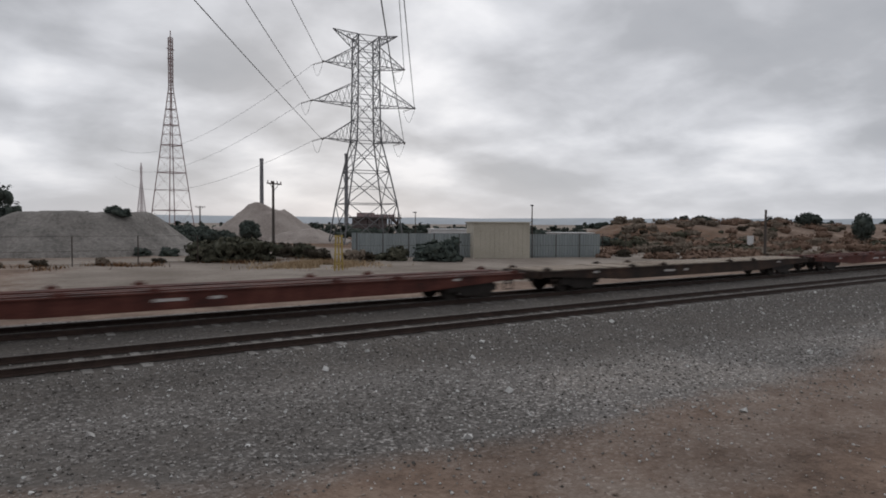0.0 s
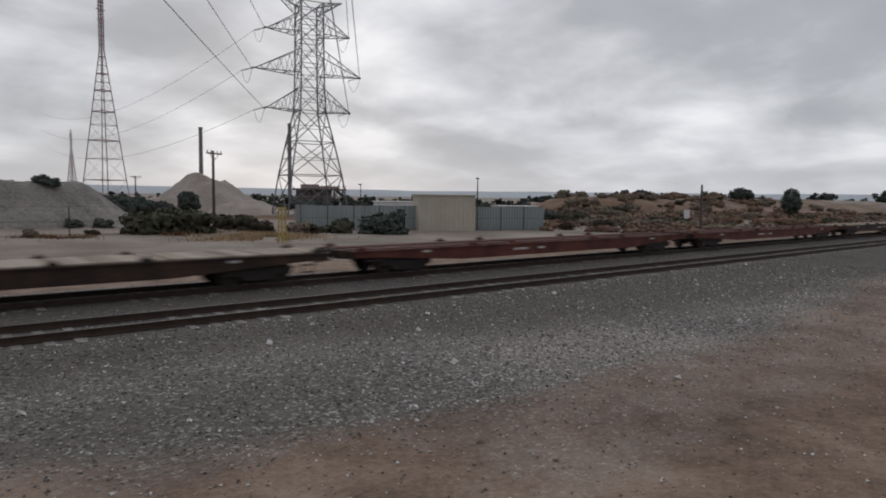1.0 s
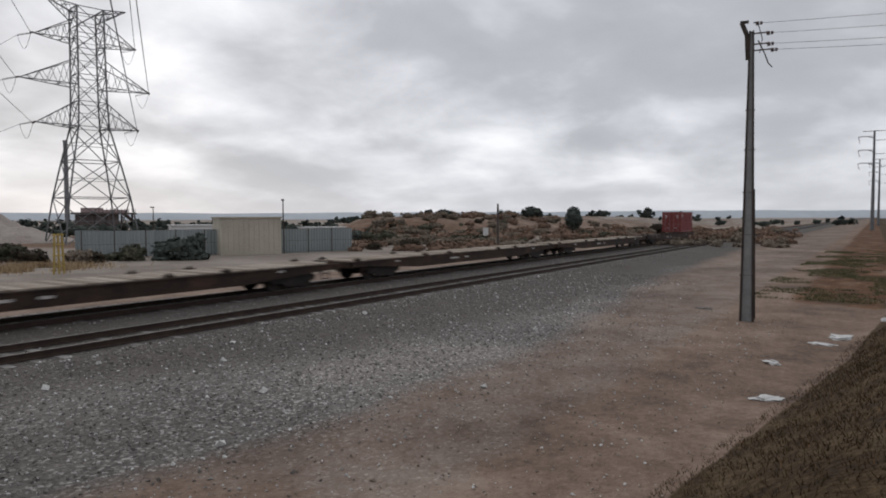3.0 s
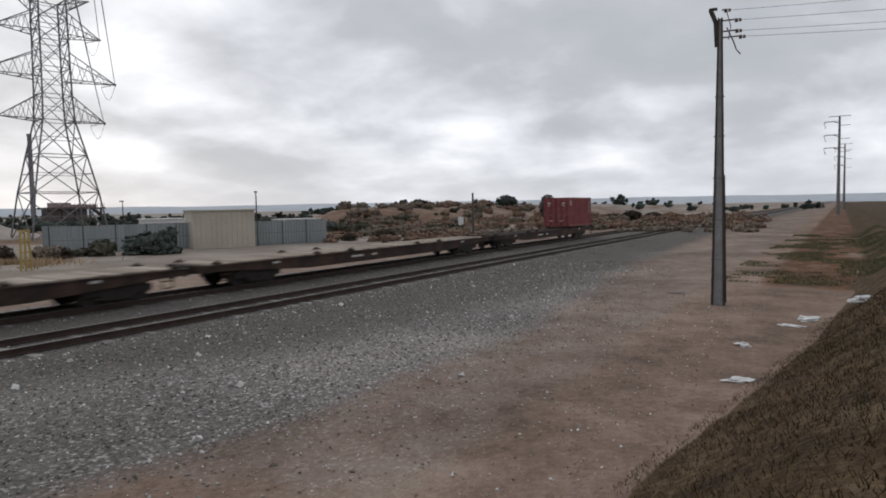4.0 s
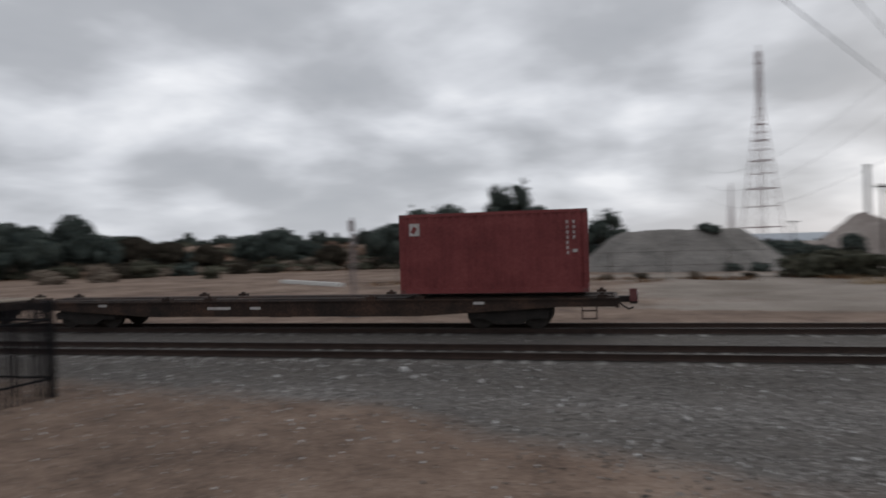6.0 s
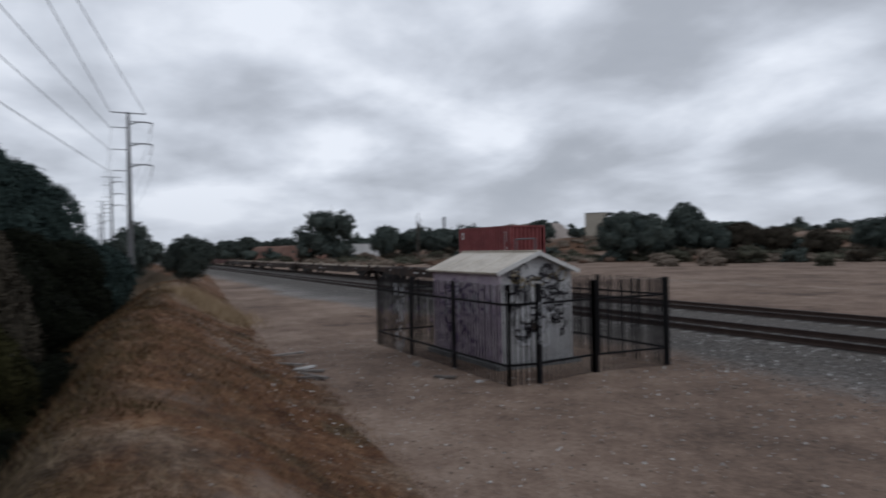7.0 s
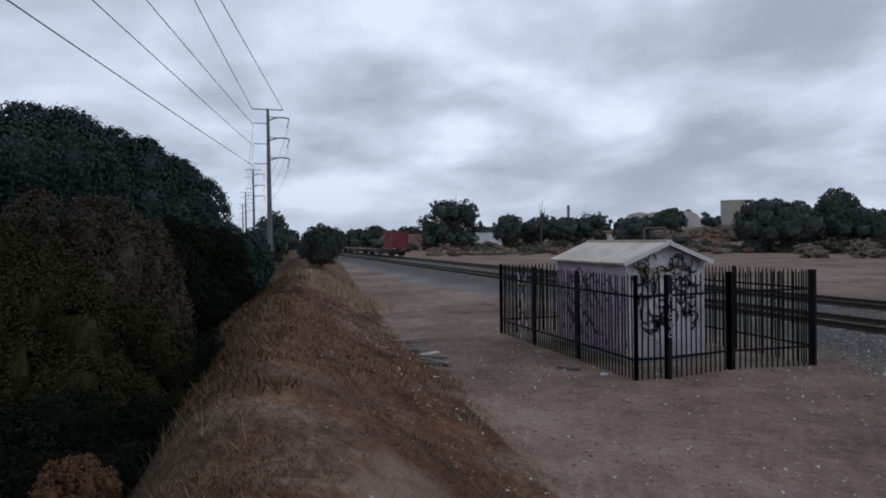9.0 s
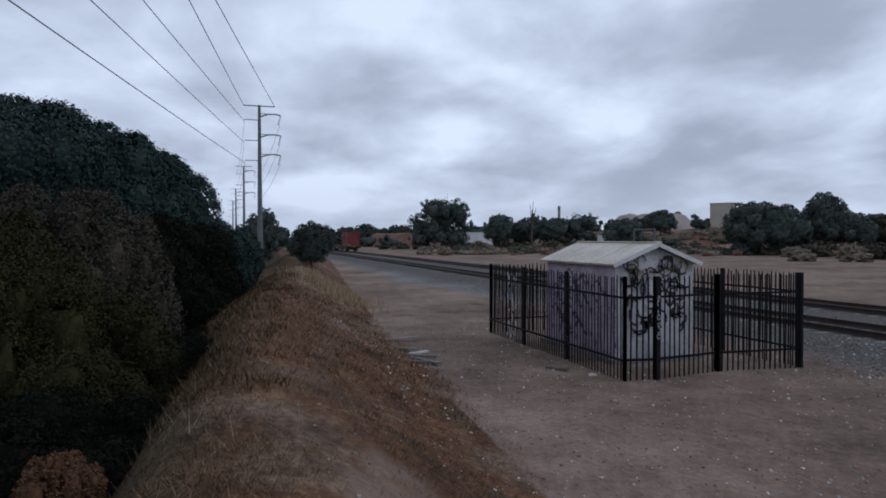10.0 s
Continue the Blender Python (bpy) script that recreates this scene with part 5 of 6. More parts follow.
def lamp_post(az, r, top, label):
    c = at(az, r)
    t = thing("street_lamp", pose(c.x, c.y, c.z, 0, 0, -az), label, "lamp post", "lamp posts of the yard")
    bm = bmesh.new()
    rod(bm, (0, 0, -0.2), (0, 0, top - c.z), 0.12, 0.07, 10)
    part("pole", bm, POLE_STEEL, t)
    bm = bmesh.new()
    box(bm, (-0.35, 0, top - c.z), (1.0, 0.35, 0.2))
    part("lamp_head", bm, GALV, t)


lamp_post(-43.1, 92, 5.6, "slim grey lamp post behind the tin fence")
lamp_post(-33.0, 130, 5.2, "slim grey lamp post behind the tin fence")


def small_box(az, r, z, size, mat, name, label, cat, leg=0.0):
    c = at(az, r)
    t = thing(name, pose(c.x, c.y, c.z, 0, 0, -az), label, cat)
    bm = bmesh.new()
    box(bm, (0, 0, leg + size[2] / 2), size)
    part("panel", bm, mat, t)
    if leg:
        for s in (-1, 1):
            bm = bmesh.new()
            bar(bm, (s * size[0] * 0.35, 0, -0.1), (s * size[0] * 0.35, 0, leg), 0.08)
            part("leg", bm, POLE_STEEL, t)


small_box(-60.45, 100, 0, (1.3, 0.15, 1.3), WHITE_TIN, "notice_board", "small pale notice board on two legs", "sign", 0.7)


def yellow_barrier():
    c = at(-26.4, 48.5)
    t = thing("track_barrier", pose(c.x, c.y, c.z, 0, 0, 24), "faded yellow steel barrier frame among dry grass", "barrier")
    for x in (-0.45, 0.0, 0.45):
        bm = bmesh.new()
        bar(bm, (x, 0, -0.1), (x * 0.7, 0, 2.6), 0.09)
        part("upright", bm, YELLOW_PAINT, t)
    for z in (0.5, 1.2, 1.9, 2.5):
        bm = bmesh.new()
        bar(bm, (-0.5, 0, z), (0.5, 0, z), 0.08)
        part("rung", bm, YELLOW_PAINT, t)


yellow_barrier()


def signal_mast():
    x, y = -10.9, 28.9
    z = land(x, y)
    t = thing("signal_mast", pose(x, y, z), "pale pinkish trackside mast on a concrete foot", "signal mast")
    bm = bmesh.new()
    rod(bm, (0, 0, 0.2), (0, 0, 4.6), 0.06, 0.05, 10)
    part("pole", bm, MAST_GREY, t)
    bm = bmesh.new()
    box(bm, (0, 0, 0.1), (0.7, 0.6, 0.4))
    part("foot", bm, CONCRETE, t)
    bm = bmesh.new()
    box(bm, (0, -0.1, 4.2), (0.24, 0.14, 0.5))
    part("marker", bm, MAST_GREY, t)
    bm = bmesh.new()
    for k in range(9):
        bar(bm, (-0.16, 0.1, 0.5 + 0.4 * k), (0.16, 0.1, 0.5 + 0.4 * k), 0.03)
    bar(bm, (-0.16, 0.1, 0.3), (-0.16, 0.1, 4.0), 0.03)
    bar(bm, (0.16, 0.1, 0.3), (0.16, 0.1, 4.0), 0.03)
    part("ladder", bm, MAST_GREY, t)


signal_mast()


def lying_beam():
    a, b = Vector((-31, 61.9, 0)), Vector((-21.3, 53.4, 0))
    a.z, b.z = land(a.x, a.y) + 0.12, land(b.x, b.y) + 0.12
    bm = bmesh.new()
    o = (a + b) / 2
    bar(bm, a - o, b - o, 0.5, 0.42)
    ob = new("concrete_beam", mesh_of("concrete_beam", bm, TRIM_WHITE))
    ob.location = o
    tagged(ob, "long pale beam lying on the dirt", "beam")


lying_beam()
for az, r, wd, hh, lab in ((69.2, 210, 16, 3.4, "low white long shed among the trees"), (49.3, 205, 4.6, 7.6, "pale boxy works building behind trees"), (57.5, 170, 9, 2.6, "low pale container building")):
    c = at(az, r)
    shed("works_building", Vector((c.x, c.y, c.z)), (wd, 6, hh - 0.2 + (1.2 if az > 60 else 0)), -az, PALE_TIN if az < 50 else WHITE_TIN, GREY_TIN, lab, 5 if az < 50 else 0)


# a pale quarry heap on the skyline, and rust-red heaped earth by the line
heap("sand_stockpile", at(54.7, 235, 1.0), 25, 16, 9.6, SAND_PILE, "broad pale spoil heap on the skyline", 12.3, 0.5)
heap("earth_bank", at(75.6, 228, -0.2), 34, 9, 4.6, RED_EARTH, "rust-red bank of heaped earth beside the line", 15.1, 0.6, 0.25)
chimney(62.3, 225, 13.0, 0.9)
timber_pole(67.1, 182, 7.2, 0, "plain dark timber post beside the line")
timber_pole(74.9, 200, 5.4, 0, "plain dark timber post beside the line")
a, b = at(53, 142), at(34, 112)
chain_fence((a.x, a.y), (b.x, b.y), 16, 2.0, "post and wire fence along the scrubby slope")


def fence_frame():
    """A small grey guard frame standing behind the hut."""
    x, y = -18.1, 12.6
    t = thing("pipe_frame", pose(x, y, -0.4), "grey pipe guard frame standing behind the hut", "frame")
    for dx in (-0.55, 0.55):
        bm = bmesh.new()
        rod(bm, (dx, 0, -0.1), (dx, 0, 3.2), 0.03)
        part("upright", bm, GALV, t)
    for z in (3.18, 2.6):
        bm = bmesh.new()
        rod(bm, (-0.57, 0, z), (0.57, 0, z), 0.025)
        part("crossbar", bm, GALV, t)


fence_frame()


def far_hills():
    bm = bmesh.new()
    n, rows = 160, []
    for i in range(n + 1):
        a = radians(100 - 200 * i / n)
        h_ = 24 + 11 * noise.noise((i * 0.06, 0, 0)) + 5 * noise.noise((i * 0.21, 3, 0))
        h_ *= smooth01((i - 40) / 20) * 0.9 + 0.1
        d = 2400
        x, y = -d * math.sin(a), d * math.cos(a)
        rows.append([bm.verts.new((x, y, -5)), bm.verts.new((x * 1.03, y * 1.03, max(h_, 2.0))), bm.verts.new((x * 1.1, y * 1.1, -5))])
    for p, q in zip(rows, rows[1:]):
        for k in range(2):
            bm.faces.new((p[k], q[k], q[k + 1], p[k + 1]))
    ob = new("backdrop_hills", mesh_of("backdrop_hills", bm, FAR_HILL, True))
    tagged(ob, "low far hills, blue-grey from haze in their colour", "hills", kind="structure")


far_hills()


# ---- trees and bushes ----
def core_shape():
    bm = bmesh.new()
    bmesh.ops.create_icosphere(bm, subdivisions=2, radius=1.0)
    bm.verts.index_update()
    out = np.array([v.co[:] for v in bm.verts]), np.array([[v.index for v in f.verts] for f in bm.faces])
    bm.free()
    return out


CORE = core_shape()


def leaf_mesh(name, blobs, n, size, seed, mat, tight=False):
    """Many small bent leaves over lumpy masses: gathered in loose clumps, or as a close skin of small sprays."""
    r = np.random.default_rng(seed)
    hollow, core, clump, per = (0.80, 0.74, (0.08, 0.20), 7) if tight else (0.70, 0.62, (0.12, 0.34), 22)
    want, n = n, int(n * (1.9 if tight else 1.0))
    wts = np.array([b[3] * b[4] + b[4] * b[5] + b[3] * b[5] for b in blobs])
    cl = max(24, int(n / per))
    pick = r.choice(len(blobs), cl, p=wts / wts.sum())
    B = np.array(blobs)[pick]
    d = r.normal(size=(cl, 3))
    d /= np.linalg.norm(d, axis=1)[:, None]
    d[:, 2] = np.where(d[:, 2] < -0.9, -d[:, 2], d[:, 2])
    rad = hollow + (0.97 - hollow) * r.random(cl) ** 0.45
    C = B[:, :3] + d * B[:, 3:] * rad[:, None]
    cr = B[:, 3:].mean(1) * r.uniform(*clump, cl)
    k = r.integers(0, cl, n)
    off = r.normal(size=(n, 3))
    off *= (r.random(n) ** 0.4 / np.linalg.norm(off, axis=1))[:, None] * cr[k][:, None]
    P = C[k] + off
    if tight:
        # leaves that would be buried inside a neighbouring dome are left out
        free = np.ones(n, bool)
        for bl in blobs:
            free &= np.linalg.norm((P - np.array(bl[:3])) / np.array(bl[3:]), axis=1) > 0.72
        keep = np.flatnonzero(free)[:want]
        P, k, off, n = P[keep], k[keep], off[keep], len(keep)
    # leaves lie roughly along the skin of their clump, so that crowns show lit tops and dim undersides
    c = d[k] + 0.7 * off / cr[k][:, None] + 0.45 * r.normal(size=(n, 3))
    c /= np.linalg.norm(c, axis=1)[:, None]
    a = np.cross(c, r.normal(size=(n, 3)))
    a /= np.linalg.norm(a, axis=1)[:, None] + 1e-9
    b = np.cross(c, a)
    s = size * r.uniform(0.55, 1.35, n)[:, None]
    V = np.stack([P - a * s * 0.7, P + b * s * 0.45 + c * s * 0.12, P + a * s * 0.7, P - b * s * 0.45 + c * s * 0.12], 1).reshape(-1, 3)
    # a dim inner mass of twigs and leaves keeps the crown from being see-through
    cv, ct = CORE
    jag = r.uniform(0.72, 1.12, len(cv))
    lump = jag + 0.30 * np.sin(cv @ np.array([5.1, 3.3, 4.7])) * np.sin(cv @ np.array([-3.7, 5.9, 2.3])) + 0.12 * np.sin(cv @ np.array([11.0, -9.0, 8.0]))
    cores = [np.array(bl[:3]) + cv * lump[:, None] * np.array(bl[3:]) * core for bl in blobs]
    K = np.concatenate(cores)
    T = np.concatenate([ct + 4 * n + len(cv) * i for i in range(len(blobs))])
    me = bpy.data.meshes.new(name)
    me.vertices.add(4 * n + len(K))
    me.vertices.foreach_set("co", np.concatenate([V, K]).astype(np.float32).ravel())
    me.loops.add(4 * n + T.size)
    me.loops.foreach_set("vertex_index", np.concatenate([np.arange(4 * n), T.ravel()]).astype(np.int32))
    me.polygons.add(n + len(T))
    me.polygons.foreach_set("loop_start", np.concatenate([np.arange(0, 4 * n, 4), 4 * n + np.arange(0, T.size, 3)]).astype(np.int32))
    me.update(calc_edges=True)
    me.materials.append(mat)
    return me


def tree(c, crown, trunk_h, trunk_r, n, size, seed, mat, label, name="tree", group="", tight=False):
    """crown: lumps (x, y, z, rx, ry, rz) measured from the tree's foot."""
    t = thing(name, pose(c.x, c.y, c.z), label, "tree" if name == "tree" else "bush", group)
    r = random.Random(seed)
    if trunk_h:
        bm = bmesh.new()
        pts = [Vector((0, 0, -0.2)), Vector((r.uniform(-.1, .1) * trunk_h, r.uniform(-.1, .1) * trunk_h, trunk_h * 0.5)), Vector((r.uniform(-.12, .12) * trunk_h, r.uniform(-.12, .12) * trunk_h, trunk_h))]
        rod(bm, pts[0], pts[1], trunk_r, trunk_r * 0.8, 8, False)
        rod(bm, pts[1], pts[2], trunk_r * 0.8, trunk_r * 0.6, 8, False)
        for b in crown:
            e = Vector(b[:3])
            m_ = pts[2].lerp(e, 0.5) + Vector((0, 0, -0.1 * trunk_h))
            rod(bm, pts[2], m_, trunk_r * 0.5, trunk_r * 0.35, 6, False)
            rod(bm, m_, e, trunk_r * 0.35, trunk_r * 0.12, 6, False)
        part("trunk", bm, BARK, t, "forked trunk with limbs")
    ob = new("crown", leaf_mesh("crown", crown, n, size, seed, mat, tight))
    ob.parent = t
    return t


def lumps(seed, w, h_, z0, n=7, spread=0.62, skirt=True):
    """An uneven crown w wide and h_ high above z0."""
    r = random.Random(seed)
    out = [(0, 0, z0 + h_ * 0.5, w * 0.36, w * 0.36, h_ * 0.42)]
    for i in range(n):
        a = i / n * 6.283 + r.uniform(-0.4, 0.4)
        d = w * 0.5 * spread * r.uniform(0.6, 1.05)
        k = r.uniform(0.30, 0.46)
        z = z0 + h_ * r.uniform(0.28, 0.78)
        out.append((d * math.cos(a), d * math.sin(a), z, w * 0.5 * k, w * 0.5 * k, min(h_ * 0.5 * k * 1.3, z0 + h_ - z)))
        if skirt and i % 2 == 0:
            out.append((d * 1.05 * math.cos(a + 0.4), d * 1.05 * math.sin(a + 0.4), z0 + h_ * 0.14, w * 0.2, w * 0.2, h_ * 0.16))
    return out


def lobes(seed, w, h_, z0, n=18):
    """A crown of many small domes over one mass, w wide and h_ high above z0."""
    r = random.Random(seed)
    out = [(0, 0, z0 + h_ * 0.46, w * 0.37, w * 0.37, h_ * 0.42)]
    for i in range(n):
        v = 1 - 1.5 * (i + 0.5) / n
        a = i * 2.39996 + r.uniform(-0.3, 0.3)
        q = math.sqrt(max(0.0, 1 - v * v))
        k, e = r.uniform(0.27, 0.48), r.uniform(0.50, 0.74)
        z = z0 + h_ * (0.5 + 0.5 * e * v)
        out.append((0.5 * w * e * q * math.cos(a), 0.5 * w * e * q * math.sin(a), z, 0.5 * w * k, 0.5 * w * k, min(0.5 * h_ * k * 1.15, z0 + h_ - z)))
    return out


# the dark thicket down the bank: bearing, distance, width, top, leaf count, leaf size, foliage, words
BIG_TREE, PAINTED_SHADE_BUSH, OLIVE_BUSH = "large dark green tree with a dense domed crown", "dense shaded bush in the thicket", "olive green bush on the lower bank"
THICKET = [
    (104.6, 24, 6.4, 6.8, 62000, 0.075, LEAF_DARK, BIG_TREE),
    (98.9, 25, 5.3, 6.75, 54000, 0.075, LEAF_DARK, BIG_TREE),
    (95.6, 26, 4.0, 5.7, 34000, 0.075, LEAF_DARK, "dark green tree with a dense domed crown"),
    (109.6, 22, 7.2, 6.5, 60000, 0.075, LEAF_DARK, BIG_TREE),
    (93.5, 27, 2.9, 4.35, 22000, 0.075, LEAF_DARK, "small dark green tree leaning from the thicket"),
    (90.9, 30, 3.7, 3.3, 26000, 0.075, LEAF_DARK, "low dark green bush at the thicket's end"),
    # the near-black bushes fill the thicket's shaded gaps, shade painted into the leaves
    (95.2, 23, 4.4, 3.5, 28000, 0.07, LEAF_PAINTED_SHADE, PAINTED_SHADE_BUSH),
    (92.4, 25, 3.2, 2.1, 20000, 0.065, LEAF_PAINTED_SHADE, PAINTED_SHADE_BUSH),
    (93.6, 19.5, 2.8, 1.5, 18000, 0.055, LEAF_PAINTED_SHADE, PAINTED_SHADE_BUSH),
    (92.6, 16.5, 2.0, 0.35, 14000, 0.05, LEAF_PAINTED_SHADE, PAINTED_SHADE_BUSH),
    (95.6, 14, 2.4, 0.75, 20000, 0.042, LEAF_PAINTED_SHADE, PAINTED_SHADE_BUSH),
    (99.5, 19, 5.2, 3.0, 26000, 0.06, LEAF_PAINTED_SHADE, PAINTED_SHADE_BUSH),
    (101.4, 16, 3.5, 3.7, 46000, 0.045, LEAF_DULL, "dull brown-green bush with fine twigs"),
    (97.7, 16.5, 2.3, 3.2, 28000, 0.045, LEAF_DULL, "dull brown-green bush with fine twigs"),
    (107.0, 14.5, 3.2, 3.1, 28000, 0.045, LEAF_OLIVE, OLIVE_BUSH),
    (103.6, 11, 2.8, 2.35, 46000, 0.032, LEAF_OLIVE, OLIVE_BUSH),
    (107.4, 10.3, 2.4, 2.2, 34000, 0.032, LEAF_OLIVE, OLIVE_BUSH),
    (97.9, 11.2, 1.9, 1.7, 30000, 0.032, LEAF_OLIVE, OLIVE_BUSH),
    (101.3, 9.4, 1.9, 1.15, 30000, 0.028, LEAF_OLIVE, OLIVE_BUSH),
    (98.4, 9.2, 1.7, 0.65, 24000, 0.028, LEAF_PAINTED_SHADE, PAINTED_SHADE_BUSH),
    (103.4, 8.2, 1.9, 0.95, 30000, 0.026, LEAF_PAINTED_SHADE, PAINTED_SHADE_BUSH),
    (107.3, 7.6, 1.9, 1.0, 30000, 0.026, LEAF_PAINTED_SHADE, PAINTED_SHADE_BUSH),
    (100.3, 7.4, 1.5, 0.45, 26000, 0.024, LEAF_PAINTED_SHADE, PAINTED_SHADE_BUSH),
    (105.2, 6.6, 1.3, 0.75, 26000, 0.022, LEAF_PAINTED_SHADE, PAINTED_SHADE_BUSH),
    (102.0, 5.9, 0.62, 0.88, 12000, 0.016, LEAF_RUST, "small rust-brown dry shrub on the bank"),
    (83.5, 40, 2.8, 3.65, 26000, 0.065, LEAF_FAR, "rounded grey-green bush standing on the bank's end"),
    (89.4, 46, 3.0, 2.2, 12000, 0.09, LEAF_FAR, "low grey-green bush on the bank"),
]
for i, (az, r, wd, top, n, s, mat, words) in enumerate(THICKET):
    c = at(az, r)
    h_ = top - c.z
    low = 0.25 * h_ if wd > 3.8 else 0.02 * h_
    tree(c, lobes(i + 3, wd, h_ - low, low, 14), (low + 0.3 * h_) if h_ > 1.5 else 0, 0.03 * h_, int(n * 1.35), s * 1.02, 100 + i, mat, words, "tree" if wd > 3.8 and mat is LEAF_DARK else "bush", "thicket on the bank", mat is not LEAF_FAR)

# woods beyond the tracks: bearing, distance, width, top height
FAR_TREES = [
    (72.4, 170, 13, 13.2, 4500, 0.62, "wide dark eucalyptus with a ragged crown"), (69.9, 182, 5, 7.6, 900, 0.6, "small ragged eucalyptus"),
    (87.7, 112, 6.5, 7.6, 1800, 0.45, "rounded dark tree beside the line"), (89.4, 125, 5, 5.2, 900, 0.45, "low dark tree beside the line"), (86.2, 140, 5, 5.0, 900, 0.45, "low dark tree beside the line"),
    (91.5, 90, 7, 4.2, 1500, 0.4, "low dark tree beside the line"),
    (80.5, 250, 9, 7.0, 900, 0.8, "distant dark tree"), (79.0, 260, 12, 8.2, 1100, 0.8, "distant dark tree"), (77.5, 255, 9, 6.4, 900, 0.8, "distant dark tree"), (76.0, 240, 11, 7.6, 1100, 0.8, "distant dark tree"), (82.2, 270, 10, 6.6, 900, 0.8, "distant dark tree"), (84.0, 300, 12, 7.5, 900, 0.9, "distant dark tree"),
    (67.3, 150, 8, 8.0, 1900, 0.55, "dense dark tree on the rise"), (65.2, 152, 9, 7.2, 1900, 0.55, "dense dark tree on the rise"), (62.9, 150, 10, 7.2, 2000, 0.55, "dense dark tree on the rise"), (60.8, 150, 9, 8.4, 1900, 0.55, "ragged dark tree on the rise"), (64.0, 158, 5, 8.6, 900, 0.5, "thin ragged tree on the rise"),
    (57.0, 120, 7.5, 6.2, 2200, 0.45, "rounded green tree on the rise"), (54.0, 150, 7.5, 8.6, 1600, 0.5, "dark bushy tree on the rise"), (51.0, 160, 5, 6.8, 700, 0.5, "small dark tree on the rise"),
    (47.3, 100, 7.6, 7.5, 3000, 0.4, "dense dark rounded tree"), (45.0, 101, 8.2, 7.0, 3000, 0.4, "dense dark rounded tree"), (42.2, 104, 7.4, 8.7, 3000, 0.4, "dark tree with a domed crown"), (40.2, 104, 6.0, 5.8, 2000, 0.4, "dense dark tree"), (38.0, 106, 6.5, 5.6, 2000, 0.4, "dull dark tree"), (35.6, 105, 6, 4.8, 1800, 0.4, "dull dark tree"),
    (29.2, 125, 7, 6.2, 1800, 0.42, "dark tree behind the passing wagons"), (27.0, 125, 8, 7.4, 2200, 0.42, "dark tree with a pointed crown"), (24.6, 130, 6, 5.2, 1500, 0.42, "low dark tree"), (22.5, 120, 6, 4.0, 1200, 0.4, "dull brown scrubby tree"), (32.5, 120, 6, 4.6, 1200, 0.4, "dull brown scrubby tree"),
    (16.7, 112, 12, 7.2, 4200, 0.4, "broad dark green tree"), (13.3, 140, 11, 12.2, 3200, 0.48, "tall dark tree with a ragged crown"), (10.5, 140, 9, 7.6, 2000, 0.46, "dark green tree"), (7.4, 125, 9, 15.6, 3600, 0.42, "tall thin-leaved tree with a ragged crown"), (5.0, 118, 8.5, 10.0, 3600, 0.4, "dense dark green tree"), (2.2, 124, 8, 9.2, 1700, 0.4, "thin-leaved pale tree"), (-0.6, 128, 7, 9.4, 1100, 0.4, "thin-leaved pale tree"), (-2.0, 118, 4.5, 6.0, 700, 0.35, "thin-leaved pale tree"),
    (-19.0, 118, 4.2, 3.5, 1200, 0.32, "dark bushy tree before the sand heap"), (-13.5, 100, 6, 2.6, 1100, 0.35, "low dark tree"), (-15.0, 105, 6, 2.6, 1100, 0.35, "low dark tree"), (-16.8, 108, 5, 1.9, 800, 0.35, "low dark tree"), (-12.2, 110, 5, 2.9, 800, 0.35, "low dark tree"),
    (-56.9, 150, 4, 4.9, 500, 0.4, "small bare grey tree on the skyline"), (-64.4, 170, 5.4, 6.0, 700, 0.45, "small grey tree on the skyline"), (-67.9, 150, 4.2, 5.6, 900, 0.4, "small dark rounded tree on the skyline"),
]
for i, (az, r, wd, top, n, s, words) in enumerate(FAR_TREES):
    if 33 < az < 70:
        r, wd, top = r * 1.22, wd * 1.15, 2.5 + (top - 2.5) * 1.22
    c = at(az, r)
    h_ = max(top - c.z, 2.0)
    ragged = "ragged" in words or "thin" in words
    mat = LEAF_FAR if "grey" in words or "thin" in words or r > 200 else LEAF_DULL if "dull" in words else LEAF_WOOD
    words += " beyond the tracks" if len(words.split()) < 4 else ""
    low = (0.1 if ragged else 0.0) * h_
    tree(c, lumps(60 + i, wd, h_ - low, low, 11, 0.9, True) if ragged else lobes(60 + i, wd, h_ - low, low, 14), low + 0.25 * h_, 0.022 * h_ + 0.04, int(n * 3), s * 0.62, 300 + i, mat, words, "tree", "trees beyond the tracks", not ragged)


def dead_tree(az, r, top):
    c = at(az, r)
    t = thing("dead_tree", pose(c.x, c.y, c.z), "bare dead tree with a few upright branches", "tree")
    h_ = top - c.z
    bm = bmesh.new()
    rod(bm, (0, 0, -0.2), (0, 0, h_ * 0.6), 0.22, 0.14, 7)
    part("trunk", bm, BARK, t)
    for e in ((0.5, 0.1, 1.0), (-0.9, 0, 0.95), (1.5, 0.3, 0.86), (-0.3, 0.2, 0.82)):
        bm = bmesh.new()
        rod(bm, (0, 0, h_ * 0.55), (e[0], e[1], h_ * e[2]), 0.12, 0.04, 6)
        part("branch", bm, BARK, t)


dead_tree(64.6, 140, 10.4)
dead_tree(72.0, 168, 14.0)


